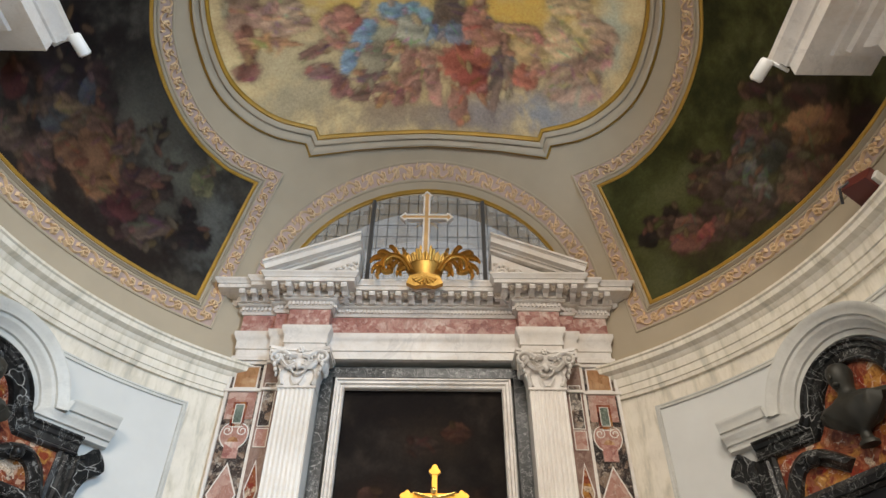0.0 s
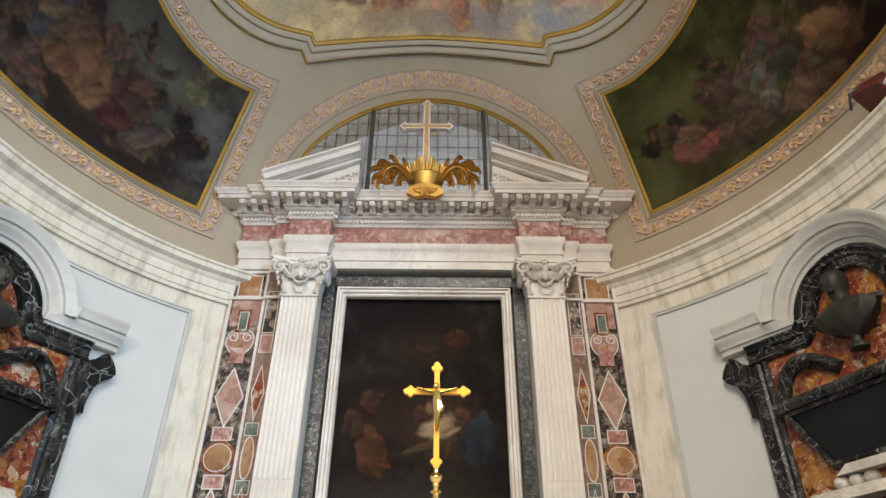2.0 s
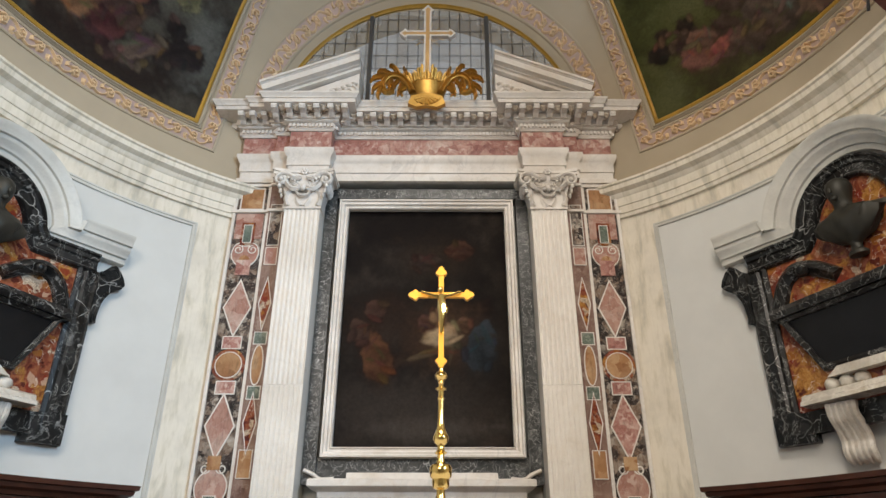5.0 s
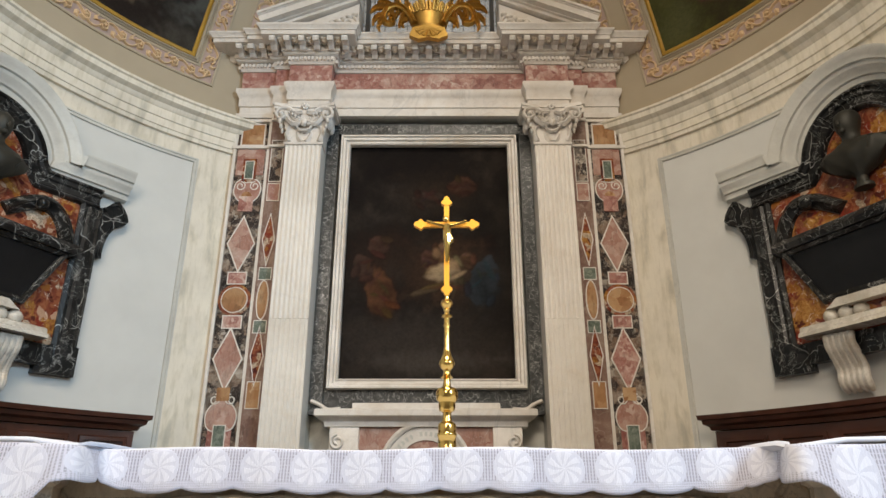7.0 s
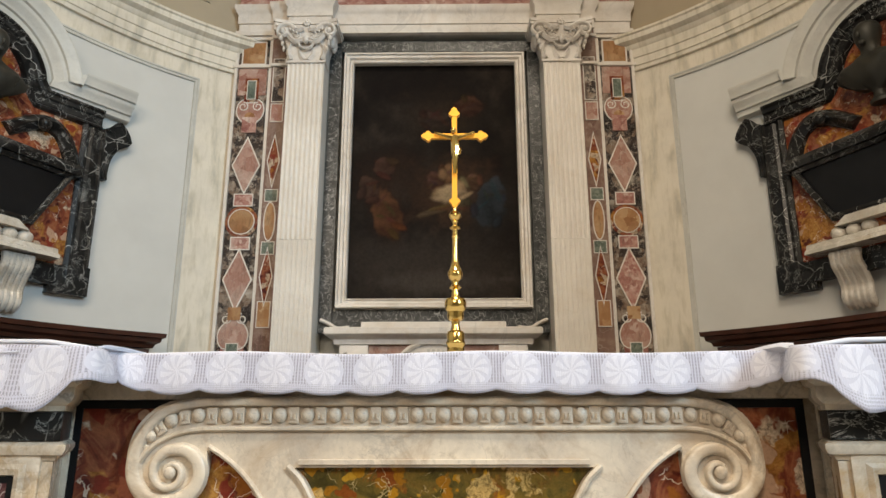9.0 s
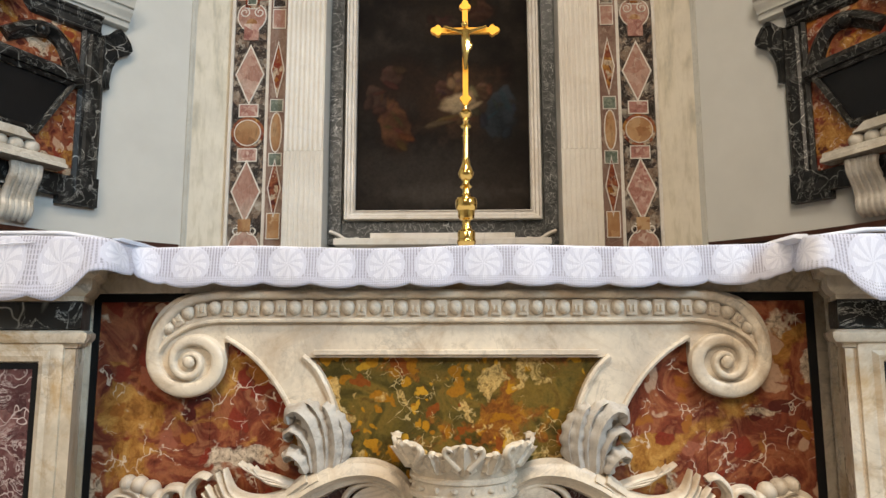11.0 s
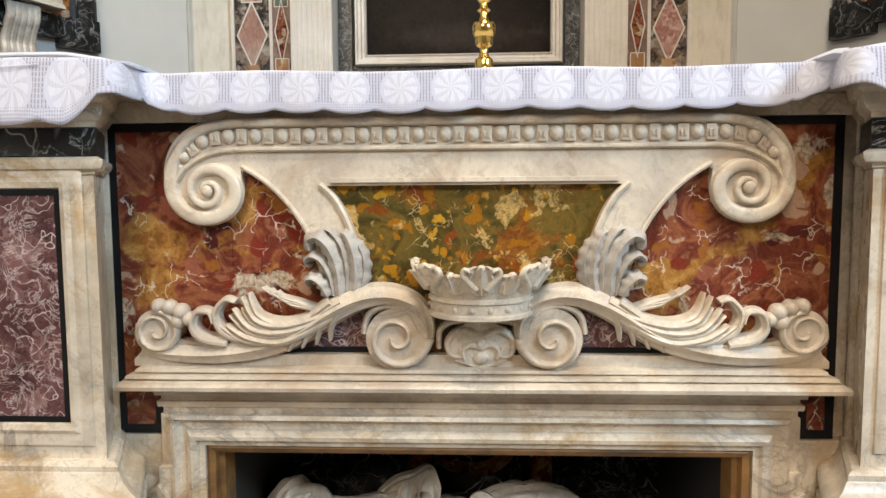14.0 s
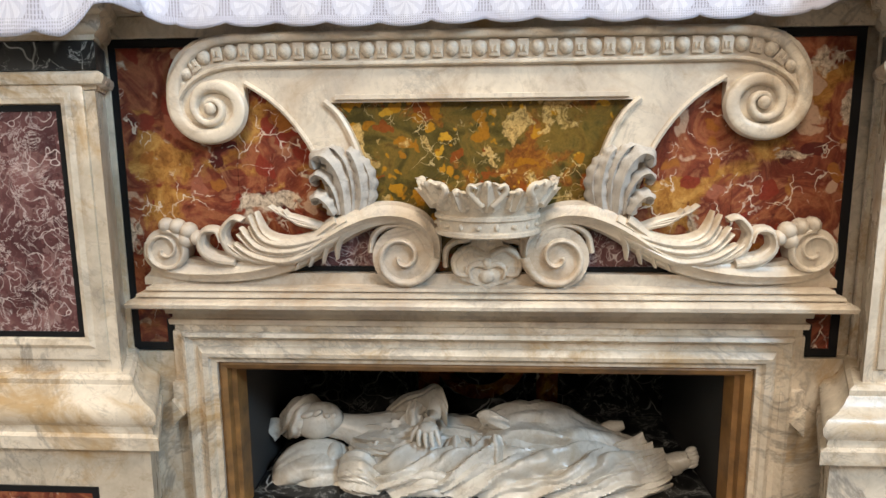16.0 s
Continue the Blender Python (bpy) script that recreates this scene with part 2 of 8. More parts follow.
def breccia(name, stops, vein, scale=4.0, rough=0.22, vein_w=0.03, warp=0.5, veins=0.8, spread=0.3, mosaic=0.7):
    """Broken coloured marble: angular fragments of several colours with pale veins between them."""
    ma, nt, b = mat(name, rough)
    co = coords(nt)
    w = noisy(nt, co, scale * 0.7, 5, 0.6)
    wv = mix(nt, warp * 0.25, co, w.outputs["Color"], "ADD")
    vo = add(nt, "ShaderNodeTexVoronoi", Scale=scale)
    nt.links.new(wv, vo.inputs["Vector"])
    sp = nt.nodes.new("ShaderNodeSeparateColor")
    nt.links.new(vo.outputs["Color"], sp.inputs[0])
    big = noisy(nt, co, scale * 0.35, 4, 0.6, 0.8)
    f = nt.nodes.new("ShaderNodeMath")
    f.operation = "MULTIPLY_ADD"
    f.inputs[1].default_value = spread
    nt.links.new(sp.outputs[0], f.inputs[0])
    sub = nt.nodes.new("ShaderNodeMath")
    sub.operation = "MULTIPLY_ADD"
    sub.inputs[1].default_value, sub.inputs[2].default_value = 1.5, -0.25 - spread / 2
    nt.links.new(big.outputs[0], sub.inputs[0])
    nt.links.new(sub.outputs[0], f.inputs[2])
    col = ramp(nt, f.outputs[0], stops)
    grainy = nt.nodes.new("ShaderNodeMapping")
    grainy.inputs["Rotation"].default_value, grainy.inputs["Scale"].default_value = (0.3, 0.7, 0.2), (1.0, 1.0, 0.28)
    nt.links.new(mix(nt, 1.0, co, vo.outputs["Color"], "ADD"), grainy.inputs[0])
    fine = noisy(nt, grainy.outputs[0], scale * 5, 6, 0.7, 0.4)
    col = mix(nt, 0.75, col, ramp(nt, fine.outputs[0], [(0.3, g(0.35)), (0.48, g(0.85)), (0.62, g(1.0))]), "MULTIPLY")
    sm = add(nt, "ShaderNodeTexVoronoi", Scale=scale * 2.7)
    nt.links.new(mix(nt, warp * 0.18, co, noisy(nt, co, scale * 2.2, 5, 0.65).outputs["Color"], "ADD"), sm.inputs["Vector"])
    ss = nt.nodes.new("ShaderNodeSeparateColor")
    nt.links.new(sm.outputs["Color"], ss.inputs[0])
    pick = ramp(nt, noisy(nt, co, scale * 0.6, 3, 0.5, 0.5).outputs[0], [(0.47, g(0)), (0.55, g(mosaic))])
    col = mix(nt, pick, col, ramp(nt, ss.outputs[1], stops))
    ve = add(nt, "ShaderNodeTexVoronoi", Scale=scale * 1.15)
    ve.feature = "DISTANCE_TO_EDGE"
    wv2 = mix(nt, warp * 0.4, co, noisy(nt, co, scale * 1.1, 2, 0.5).outputs["Color"], "ADD")
    nt.links.new(wv2, ve.inputs["Vector"])
    gate = noisy(nt, co, scale * 0.8, 3)
    line = ramp(nt, ve.outputs["Distance"], [(0.0, g(veins)), (vein_w, g(0))])
    line = mix(nt, 1.0, line, ramp(nt, gate.outputs[0], [(0.45, g(0)), (0.62, g(1))]), "MULTIPLY")
    col = mix(nt, line, col, vein)
    thread = noisy(nt, co, scale * 1.1, 8, 0.66, 1.6)
    line = ramp(nt, thread.outputs[0], [(0.5 - vein_w * 0.5, g(0)), (0.5, g(veins)), (0.5 + vein_w * 0.5, g(0))])
    line = mix(nt, 1.0, line, ramp(nt, gate.outputs[0], [(0.46, g(0.7)), (0.56, g(0.05))]), "MULTIPLY")
    col = mix(nt, line, col, vein)
    nt.links.new(col, b.inputs["Base Color"])
    b.inputs["Specular IOR Level"].default_value = 0.3
    return ma


def plain(name, col, rough=0.6, var=0.12, scale=6.0, metal=0.0, bumps=0.1):
    ma, nt, b = mat(name, rough, metal)
    co = coords(nt)
    n1, n2 = noisy(nt, co, scale, 6), noisy(nt, co, scale * 0.18, 4)
    dark = tuple(max(0, c * (1 - 2 * var)) for c in col)
    light = tuple(min(1, c * (1 + var)) for c in col)
    c = mix(nt, 0.5, ramp(nt, n1.outputs[0], [(0.3, dark), (0.7, light)]), ramp(nt, n2.outputs[0], [(0.35, dark), (0.65, light)]))
    nt.links.new(c, b.inputs["Base Color"])
    if bumps:
        bump(nt, b, n1.outputs[0], bumps, 0.004)
    return ma


WHITE = marble("white_marble", (0.74, 0.70, 0.65), (0.62, 0.57, 0.51), (0.40, 0.38, 0.36), 1.6, 0.38, 0.38, (0.56, 0.45, 0.33), 0.4)
SHAFT = marble("pilaster_marble", (0.77, 0.73, 0.67), (0.69, 0.64, 0.57), (0.52, 0.49, 0.45), 1.3, 0.4, 0.2, (0.62, 0.52, 0.40), 0.3)
CREAM = marble("cream_marble", (0.74, 0.65, 0.53), (0.44, 0.37, 0.28), (0.24, 0.21, 0.18), 2.4, 0.26, 0.85, (0.42, 0.27, 0.12), 0.95)
CARVED = marble("carved_marble", (0.70, 0.61, 0.49), (0.45, 0.38, 0.31), (0.26, 0.23, 0.20), 2.6, 0.34, 0.6, (0.44, 0.32, 0.21), 0.85)
STATUE = marble("statue_marble", (0.66, 0.62, 0.55), (0.47, 0.43, 0.37), (0.34, 0.31, 0.27), 4.0, 0.26, 0.5, (0.42, 0.34, 0.24), 0.8)

WEATHERED = marble("weathered_marble", (0.54, 0.50, 0.45), (0.36, 0.33, 0.30), (0.22, 0.20, 0.18), 5.0, 0.4, 0.6, (0.30, 0.25, 0.20), 0.8)


def streaked(name, base, streak, dark):
    """Painted imitation marble: slanting brushed streaks and blotches, drawn along the wall."""
    ma, nt, b = mat(name, 0.6)
    tc = nt.nodes.new("ShaderNodeTexCoord")
    mp = nt.nodes.new("ShaderNodeMapping")
    mp.inputs["Rotation"].default_value = (0, 0, radians(-32))
    mp.inputs["Scale"].default_value = (4.2, 0.8, 1.0)
    nt.links.new(tc.outputs["UV"], mp.inputs[0])
    n1 = noisy(nt, mp.outputs[0], 1.9, 6, 0.62, 0.35)
    fine = noisy(nt, mp.outputs[0], 7.0, 5, 0.65, 0.3)
    n2 = noisy(nt, tc.outputs["Object"], 3.0, 6, 0.68)
    col = ramp(nt, n1.outputs[0], [(0.36, dark), (0.43, streak), (0.50, base), (0.58, base), (0.64, streak)])
    col = mix(nt, 0.35, col, ramp(nt, fine.outputs[0], [(0.38, streak), (0.5, base)]))
    col = mix(nt, 0.5, col, ramp(nt, n2.outputs[0], [(0.32, g(0.72)), (0.55, g(1.0))]), "MULTIPLY")
    nt.links.new(col, b.inputs["Base Color"])
    bump(nt, b, n2.outputs[0], 0.08, 0.004)
    return ma


def wall_uv(ob):
    """UVs in metres along the round wall and up it."""
    me = ob.data
    lay = me.uv_layers.new(name="UVMap")
    for lp in me.loops:
        c = me.vertices[lp.vertex_index].co
        q = math.atan2(c.x - CX, c.y - YC) * RW
        lay.data[lp.index].uv = (abs(q), c.z)
    return ob


FAUX = streaked("painted_marble", (0.74, 0.68, 0.57), (0.62, 0.56, 0.44), (0.45, 0.42, 0.34))
GREYTRIM = marble("grey_stone_trim", (0.58, 0.57, 0.52), (0.47, 0.46, 0.42), (0.36, 0.36, 0.34), 1.6, 0.55, 0.4)


def jasper(name, scale, ground, zones, clasts, pale, fleck, seed=0.0):
    """Sicilian jasper: clouded ground, broad zones of a second colour, ragged clasts, pale lumps and short white flecks."""
    ma, nt, b = mat(name, 0.16)
    co0 = coords(nt)
    sh = nt.nodes.new("ShaderNodeVectorMath")
    sh.inputs[1].default_value = (seed, seed * 0.7, seed * 1.3)
    nt.links.new(co0, sh.inputs[0])
    co = sh.outputs[0]
    wobbly = mix(nt, 0.17, co, noisy(nt, co, scale * 0.9, 3, 0.5).outputs["Color"], "ADD")
    n1 = noisy(nt, co, scale * 0.7, 4, 0.55, 1.4)
    col = ramp(nt, n1.outputs[0], ground)
    n2 = noisy(nt, wobbly, scale * 0.42, 5, 0.55, 0.4)
    col = mix(nt, ramp(nt, n2.outputs[0], [(0.55, g(0)), (0.60, g(0.9))]), col, ramp(nt, noisy(nt, co, scale * 2.2, 6, 0.7, 0.6).outputs[0], zones))
    vo = add(nt, "ShaderNodeTexVoronoi", Scale=scale * 1.5)
    nt.links.new(wobbly, vo.inputs["Vector"])
    sp = nt.nodes.new("ShaderNodeSeparateColor")
    nt.links.new(vo.outputs["Color"], sp.inputs[0])
    body = ramp(nt, vo.outputs["Distance"], [(0.40, g(1.0)), (0.47, g(0.0))])
    some = ramp(nt, sp.outputs[0], [(0.42, g(0)), (0.44, g(0.92))])
    col = mix(nt, mix(nt, 1.0, body, some, "MULTIPLY"), col, ramp(nt, sp.outputs[1], clasts, "CONSTANT"))
    # pale brecciated lumps, themselves speckled
    big = noisy(nt, wobbly, scale * 0.55, 4, 0.55, 0.2)
    lump = ramp(nt, big.outputs[0], [(0.59, g(0)), (0.615, g(0.9))])
    sp2 = noisy(nt, co, scale * 6.0, 4, 0.7, 0.8)
    col = mix(nt, lump, col, ramp(nt, sp2.outputs[0], [(0.38, tuple(x * 0.32 for x in pale)), (0.5, tuple(x * 0.75 for x in pale)), (0.6, pale)]))
    # short white flecks, gathered in clouds
    ve = add(nt, "ShaderNodeTexVoronoi", Scale=scale * 1.3)
    ve.feature = "DISTANCE_TO_EDGE"
    nt.links.new(mix(nt, 0.12, co, noisy(nt, co, scale * 1.3, 3, 0.55).outputs["Color"], "ADD"), ve.inputs["Vector"])
    line = ramp(nt, ve.outputs["Distance"], [(0.0, g(0.85)), (0.015, g(0.7)), (0.028, g(0))])
    gate = noisy(nt, co, scale * 1.1, 4, 0.6)
    line = mix(nt, 1.0, line, ramp(nt, gate.outputs[0], [(0.52, g(0)), (0.60, g(0.9))]), "MULTIPLY")
    col = mix(nt, line, col, fleck)
    fine = noisy(nt, co, scale * 11, 5, 0.7)
    col = mix(nt, 0.5, col, ramp(nt, fine.outputs[0], [(0.32, g(0.5)), (0.55, g(1.0))]), "MULTIPLY")
    nt.links.new(col, b.inputs["Base Color"])
    b.inputs["Specular IOR Level"].default_value = 0.35
    return ma


JASPER = jasper("red_jasper", 10.0, [(0.30, (0.055, 0.012, 0.010)), (0.40, (0.20, 0.052, 0.028)), (0.47, (0.30, 0.105, 0.048)), (0.52, (0.21, 0.055, 0.028)), (0.60, (0.13, 0.028, 0.018)), (0.66, (0.30, 0.12, 0.06)), (0.74, (0.20, 0.045, 0.025))], [(0.35, (0.18, 0.07, 0.015)), (0.5, (0.38, 0.175, 0.04)), (0.65, (0.54, 0.29, 0.08))], [(0.0, (0.20, 0.03, 0.018)), (0.3, (0.30, 0.10, 0.06)), (0.45, (0.08, 0.016, 0.014)), (0.7, (0.30, 0.11, 0.025)), (0.88, (0.48, 0.30, 0.20))], (0.66, 0.52, 0.38), (0.78, 0.66, 0.52))
OLIVE = jasper("olive_jasper", 13.0, [(0.30, (0.045, 0.034, 0.010)), (0.45, (0.10, 0.072, 0.018)), (0.56, (0.17, 0.105, 0.022)), (0.70, (0.085, 0.05, 0.014))], [(0.35, (0.12, 0.035, 0.012)), (0.5, (0.24, 0.08, 0.016)), (0.65, (0.36, 0.16, 0.02))], [(0.0, (0.42, 0.19, 0.014)), (0.35, (0.32, 0.13, 0.012)), (0.55, (0.22, 0.055, 0.012)), (0.8, (0.52, 0.27, 0.025))], (0.62, 0.40, 0.14), (0.62, 0.46, 0.22), 3.0)
PURPLE = breccia("purple_breccia", [(0.0, (0.05, 0.020, 0.022)), (0.4, (0.11, 0.045, 0.045)), (0.75, (0.20, 0.095, 0.09)), (1.0, (0.40, 0.27, 0.25))], (0.70, 0.60, 0.57), 10.5, 0.2, 0.05, 0.9, 0.9, 0.5, 0.4)
DARKM = breccia("black_veined_marble", [(0.0, (0.004, 0.004, 0.004)), (0.6, (0.011, 0.011, 0.011)), (1.0, (0.05, 0.049, 0.047))], (0.66, 0.66, 0.63), 5.0, 0.28, 0.02, 0.6, 0.8, 0.3)
GREYVEIN = breccia("grey_veined_marble", [(0.0, (0.020, 0.021, 0.021)), (0.6, (0.055, 0.057, 0.056)), (1.0, (0.15, 0.15, 0.145))], (0.62, 0.62, 0.6), 9.0, 0.3, 0.03, 0.6, 0.8, 0.3)
PINK = breccia("pink_breccia", [(0.0, (0.24, 0.085, 0.07)), (0.4, (0.38, 0.17, 0.14)), (0.7, (0.48, 0.28, 0.23)), (1.0, (0.64, 0.50, 0.43))], (0.66, 0.52, 0.46), 13.0, 0.3, 0.03, 0.3, 0.4, 0.7)
ROSE = breccia("rose_marble", [(0.0, (0.30, 0.13, 0.10)), (0.5, (0.42, 0.24, 0.19)), (1.0, (0.56, 0.42, 0.35))], (0.64, 0.54, 0.48), 7.0, 0.25, 0.03, 0.5, 0.5, 0.4)
ORANGE = breccia("orange_alabaster", [(0.0, (0.24, 0.10, 0.04)), (0.5, (0.42, 0.23, 0.11)), (1.0, (0.55, 0.38, 0.22))], (0.3, 0.13, 0.07), 5.0, 0.25, 0.03, 0.8, 0.5, 0.3)
BLACKW = breccia("black_and_white_marble", [(0.0, (0.015, 0.012, 0.012)), (0.5, (0.05, 0.035, 0.03)), (0.62, (0.20, 0.13, 0.09)), (1.0, (0.45, 0.40, 0.34))], (0.6, 0.55, 0.5), 11.0, 0.25, 0.02, 0.6, 0.5, 0.7)
BROWNM = breccia("brown_marble", [(0.0, (0.14, 0.075, 0.06)), (0.5, (0.23, 0.14, 0.11)), (1.0, (0.34, 0.25, 0.20))], (0.5, 0.42, 0.36), 6.0, 0.25, 0.025, 0.7, 0.5, 0.3)
VERDE = breccia("green_marble", [(0.0, (0.07, 0.09, 0.07)), (0.5, (0.13, 0.16, 0.13)), (1.0, (0.25, 0.28, 0.23))], (0.5, 0.55, 0.48), 14.0, 0.25, 0.03, 0.5, 0.4, 0.5)
BLACK = plain("black_stone", (0.012, 0.012, 0.013), 0.3, 0.2)
BLACK.node_tree.nodes["Principled BSDF"].inputs["Specular IOR Level"].default_value = 0.2
PLASTER = plain("pale_plaster", (0.62, 0.62, 0.59), 0.85, 0.05, 3.0)
OCHRE = plain("grey_ochre_plaster", (0.42, 0.35, 0.25), 0.85, 0.06, 2.5)
TRIMOCHRE = plain("ochre_grey_moulding", (0.43, 0.365, 0.27), 0.8, 0.08, 3.0)
BANDPINK = plain("pale_pink_plaster", (0.46, 0.34, 0.29), 0.85, 0.08, 8.0)
BUFF = plain("buff_stucco", (0.72, 0.52, 0.31), 0.6, 0.12, 20.0)
GILT = plain("gilded_wood", (0.58, 0.35, 0.09), 0.42, 0.18, 14.0, 0.9, 0.25)
GILTLINE = plain("ochre_gilt_paint", (0.42, 0.24, 0.03), 0.5, 0.15, 10.0, 0.15)
BRASS = plain("polished_brass", (0.78, 0.52, 0.16), 0.16, 0.06, 12.0, 1.0, 0.02)
GOLDFLAT = plain("bright_gold", (0.80, 0.38, 0.035), 0.42, 0.08, 20.0, 0.45, 0.05)
WOOD = plain("dark_walnut", (0.065, 0.022, 0.012), 0.35, 0.3, 9.0)
FRAMEWOOD = plain("honey_wood", (0.25, 0.125, 0.04), 0.45, 0.42, 16.0)
PALEGOLD = plain("pale_gilding", (0.60, 0.38, 0.16), 0.45, 0.15, 14.0, 0.35)
LEAD = plain("lead_bars", (0.06, 0.06, 0.06), 0.5, 0.15)
# near-black colour that stands in for the shade inside the niche
SHADE = plain("niche_shade_dark", (0.030, 0.028, 0.026), 0.8, 0.15)
WHITEPLASTIC = plain("white_enamel", (0.75, 0.75, 0.73), 0.35, 0.03)
BUST = plain("dark_bronze", (0.040, 0.038, 0.030), 0.55, 0.2, 10.0, 0.4)
FLOORST = marble("floor_stone", (0.27, 0.25, 0.225), (0.20, 0.18, 0.165), (0.12, 0.115, 0.11), 0.8, 0.35, 0.4)


# ---- the setting ----
def wall(a, b, h):
    """Lays (a along the apse wall, b height, h towards the room) onto the round wall."""
    q, r = a / RW, RW - h
    return (CX + r * math.sin(q), YC + r * math.cos(q), b)


AEND = RW * radians(92)
SPAN = [(-AEND + 2 * AEND * i / 96, 0.0) for i in range(97)]


def wall_z(z0):
    """For level mouldings on the round wall: path along a, offset becomes height, height becomes relief."""
    return lambda a, b, h: wall(a, z0 - b, h)


floor_bm = bmesh.new()
box(floor_bm, -7, 7, -9, 6.2, -0.12, 0.0)
tagged(link("floor", floor_bm, FLOORST), "worn grey stone church floor", "floor", kind="structure")

bm = bmesh.new()
rows = [[bm.verts.new(wall(a, z, h)) for z, h in ((0, 0), (4.80, 0), (4.80, -0.3), (0, -0.3))] for a, _ in SPAN]
for r, s in zip(rows, rows[1:]):
    for j in range(4):
        bm.faces.new((r[j], r[(j + 1) % 4], s[(j + 1) % 4], s[j]))
apse = tagged(link("wall_apse", bm, PLASTER, smooth=True), "curved pale plaster apse wall with painted marble borders", "wall", kind="structure")

# painted marble border round each plain field
for sgn in (-1, 1):
    bm = bmesh.new()
    aa = [sgn * (1.50 + (2.13 - 1.50) * i / 8) for i in range(9)]
    for a0, a1 in zip(aa, aa[1:]):
        quad(bm, [bm.verts.new(wall(a0, 0.1, 0.006)), bm.verts.new(wall(a1, 0.1, 0.006)), bm.verts.new(wall(a1, 4.42, 0.006)), bm.verts.new(wall(a0, 4.42, 0.006))])
    aa = [sgn * (2.13 + (AEND - 2.13) * i / 30) for i in range(31)]
    for a0, a1 in zip(aa, aa[1:]):
        quad(bm, [bm.verts.new(wall(a0, 4.27, 0.006)), bm.verts.new(wall(a1, 4.27, 0.006)), bm.verts.new(wall(a1, 4.42, 0.006)), bm.verts.new(wall(a0, 4.42, 0.006))])
    bmesh.ops.remove_doubles(bm, verts=bm.verts, dist=1e-5)
    wall_uv(part("painted_border", bm, FAUX, apse, "cream painted marble border with grey streaks"))
    bm = bmesh.new()
    line = [(sgn * 2.13, 0.1), (sgn * 2.13, 4.27)] + [(sgn * (2.13 + (AEND - 2.13) * i / 30), 4.27) for i in range(1, 31)]
    sweep(bm, line, [(-0.022, 0.004), (-0.018, 0.014), (-0.006, 0.014), (-0.004, 0.009), (0.004, 0.009), (0.006, 0.016), (0.018, 0.016), (0.022, 0.004)], put=wall)
    part("panel_moulding", bm, GREYTRIM, apse, "thin grey moulding round the plaster field")

bm = bmesh.new()
prof = [(4.42, 0.0), (4.42, 0.035), (4.45, 0.04), (4.455, 0.05), (4.52, 0.05), (4.525, 0.06), (4.535, 0.062), (4.60, 0.062), (4.61, 0.075), (4.64, 0.085), (4.65, 0.11), (4.66, 0.13), (4.70, 0.135), (4.71, 0.15), (4.73, 0.15), (4.735, 0.0)]
sweep(bm, SPAN, [(-z, h) for z, h in prof], put=lambda a, b, h: wall(a, b, h))
tagged(wall_uv(link("cornice", bm, FAUX, smooth=True)), "stepped marble cornice round the apse", "cornice", kind="structure")

# vault
bm = bmesh.new()
uvl = bm.loops.layers.uv.new("UVMap")
NA, NB = 180, 60
AV = RW * radians(97)
grid = [[bm.verts.new(vault(-AV + 2 * AV * i / NA, j / NB, 0)) for j in range(NB + 1)] for i in range(NA + 1)]
WINDOW_W, WINDOW_Z = 1.36, 5.6
for i in range(NA):
    for j in range(NB):
        cs = [grid[i][j].co, grid[i + 1][j].co, grid[i + 1][j + 1].co, grid[i][j + 1].co]
        if all(c.y > 4.5 and math.hypot(c.x - CX, c.z - 5.59) < 1.43 and c.z > 5.3 for c in cs):
            continue
        bm.faces.new((grid[i][j], grid[i + 1][j], grid[i + 1][j + 1], grid[i][j + 1]))
ceiling = tagged(link("ceiling", bm, OCHRE, smooth=True), "frescoed half-dome vault in grey ochre plaster", "ceiling", kind="structure")

# nave around and behind the visitor
def shell_wall(name, x0, x1, y0, y1, z0, z1, label):
    bm = bmesh.new()
    box(bm, x0, x1, y0, y1, z0, z1)
    return tagged(link(name, bm, PLASTER), label, "wall", kind="structure")


shell_wall("wall_south", -5.6, 5.6, -8.3, -8.0, 0, 8.4, "plain pale plaster wall of the nave")
shell_wall("wall_east", 5.3, 5.6, -8.0, 2.5, 0, 8.4, "plain pale plaster wall of the nave")
shell_wall("wall_west", -5.6, -5.3, -8.0, 2.5, 0, 8.4, "plain pale plaster wall of the nave")
bm = bmesh.new()
box(bm, -5.6, 5.6, -8.3, 2.62, 8.1, 8.4)
tagged(link("ceiling_nave", bm, OCHRE), "plain plaster nave ceiling", "ceiling", kind="structure")
bm = bmesh.new()
for sgn in (-1, 1):
    box(bm, min(sgn * 3.3, sgn * 5.4), max(sgn * 3.3, sgn * 5.4), 2.3, 2.7, 0, 8.2)
tagged(link("wall_arch", bm, PLASTER), "pale plaster wall beside the chancel arch", "wall", kind="structure")
# ---- painted and gilded vault ----
def around(a, b, h):
    """A drawing in x and z laid onto the vault, straight back from the visitor."""
    r = RW * max(0.0, 1 - (max(0.0, b - ZS) / HV) ** NV) ** (1 / NV)
    return (CX + a, YC + math.sqrt(max(0.0, r * r - a * a)) - h, b)


def overhead(a, b, h):
    """A drawing in plan laid up onto the vault."""
    r = min(RW, math.hypot(a, b - YC))
    return (CX + a, b, ZS + HV * max(0.0, 1 - (r / RW) ** NV) ** (1 / NV) - h)


MER = [0.0]
for k in range(400):
    p, q = vault(0, k / 400, 0), vault(0, (k + 1) / 400, 0)
    MER.append(MER[-1] + math.hypot(q[1] - p[1], q[2] - p[2]))


STEPS_UP = np.linspace(0, 1, 401)
MER = np.array(MER)


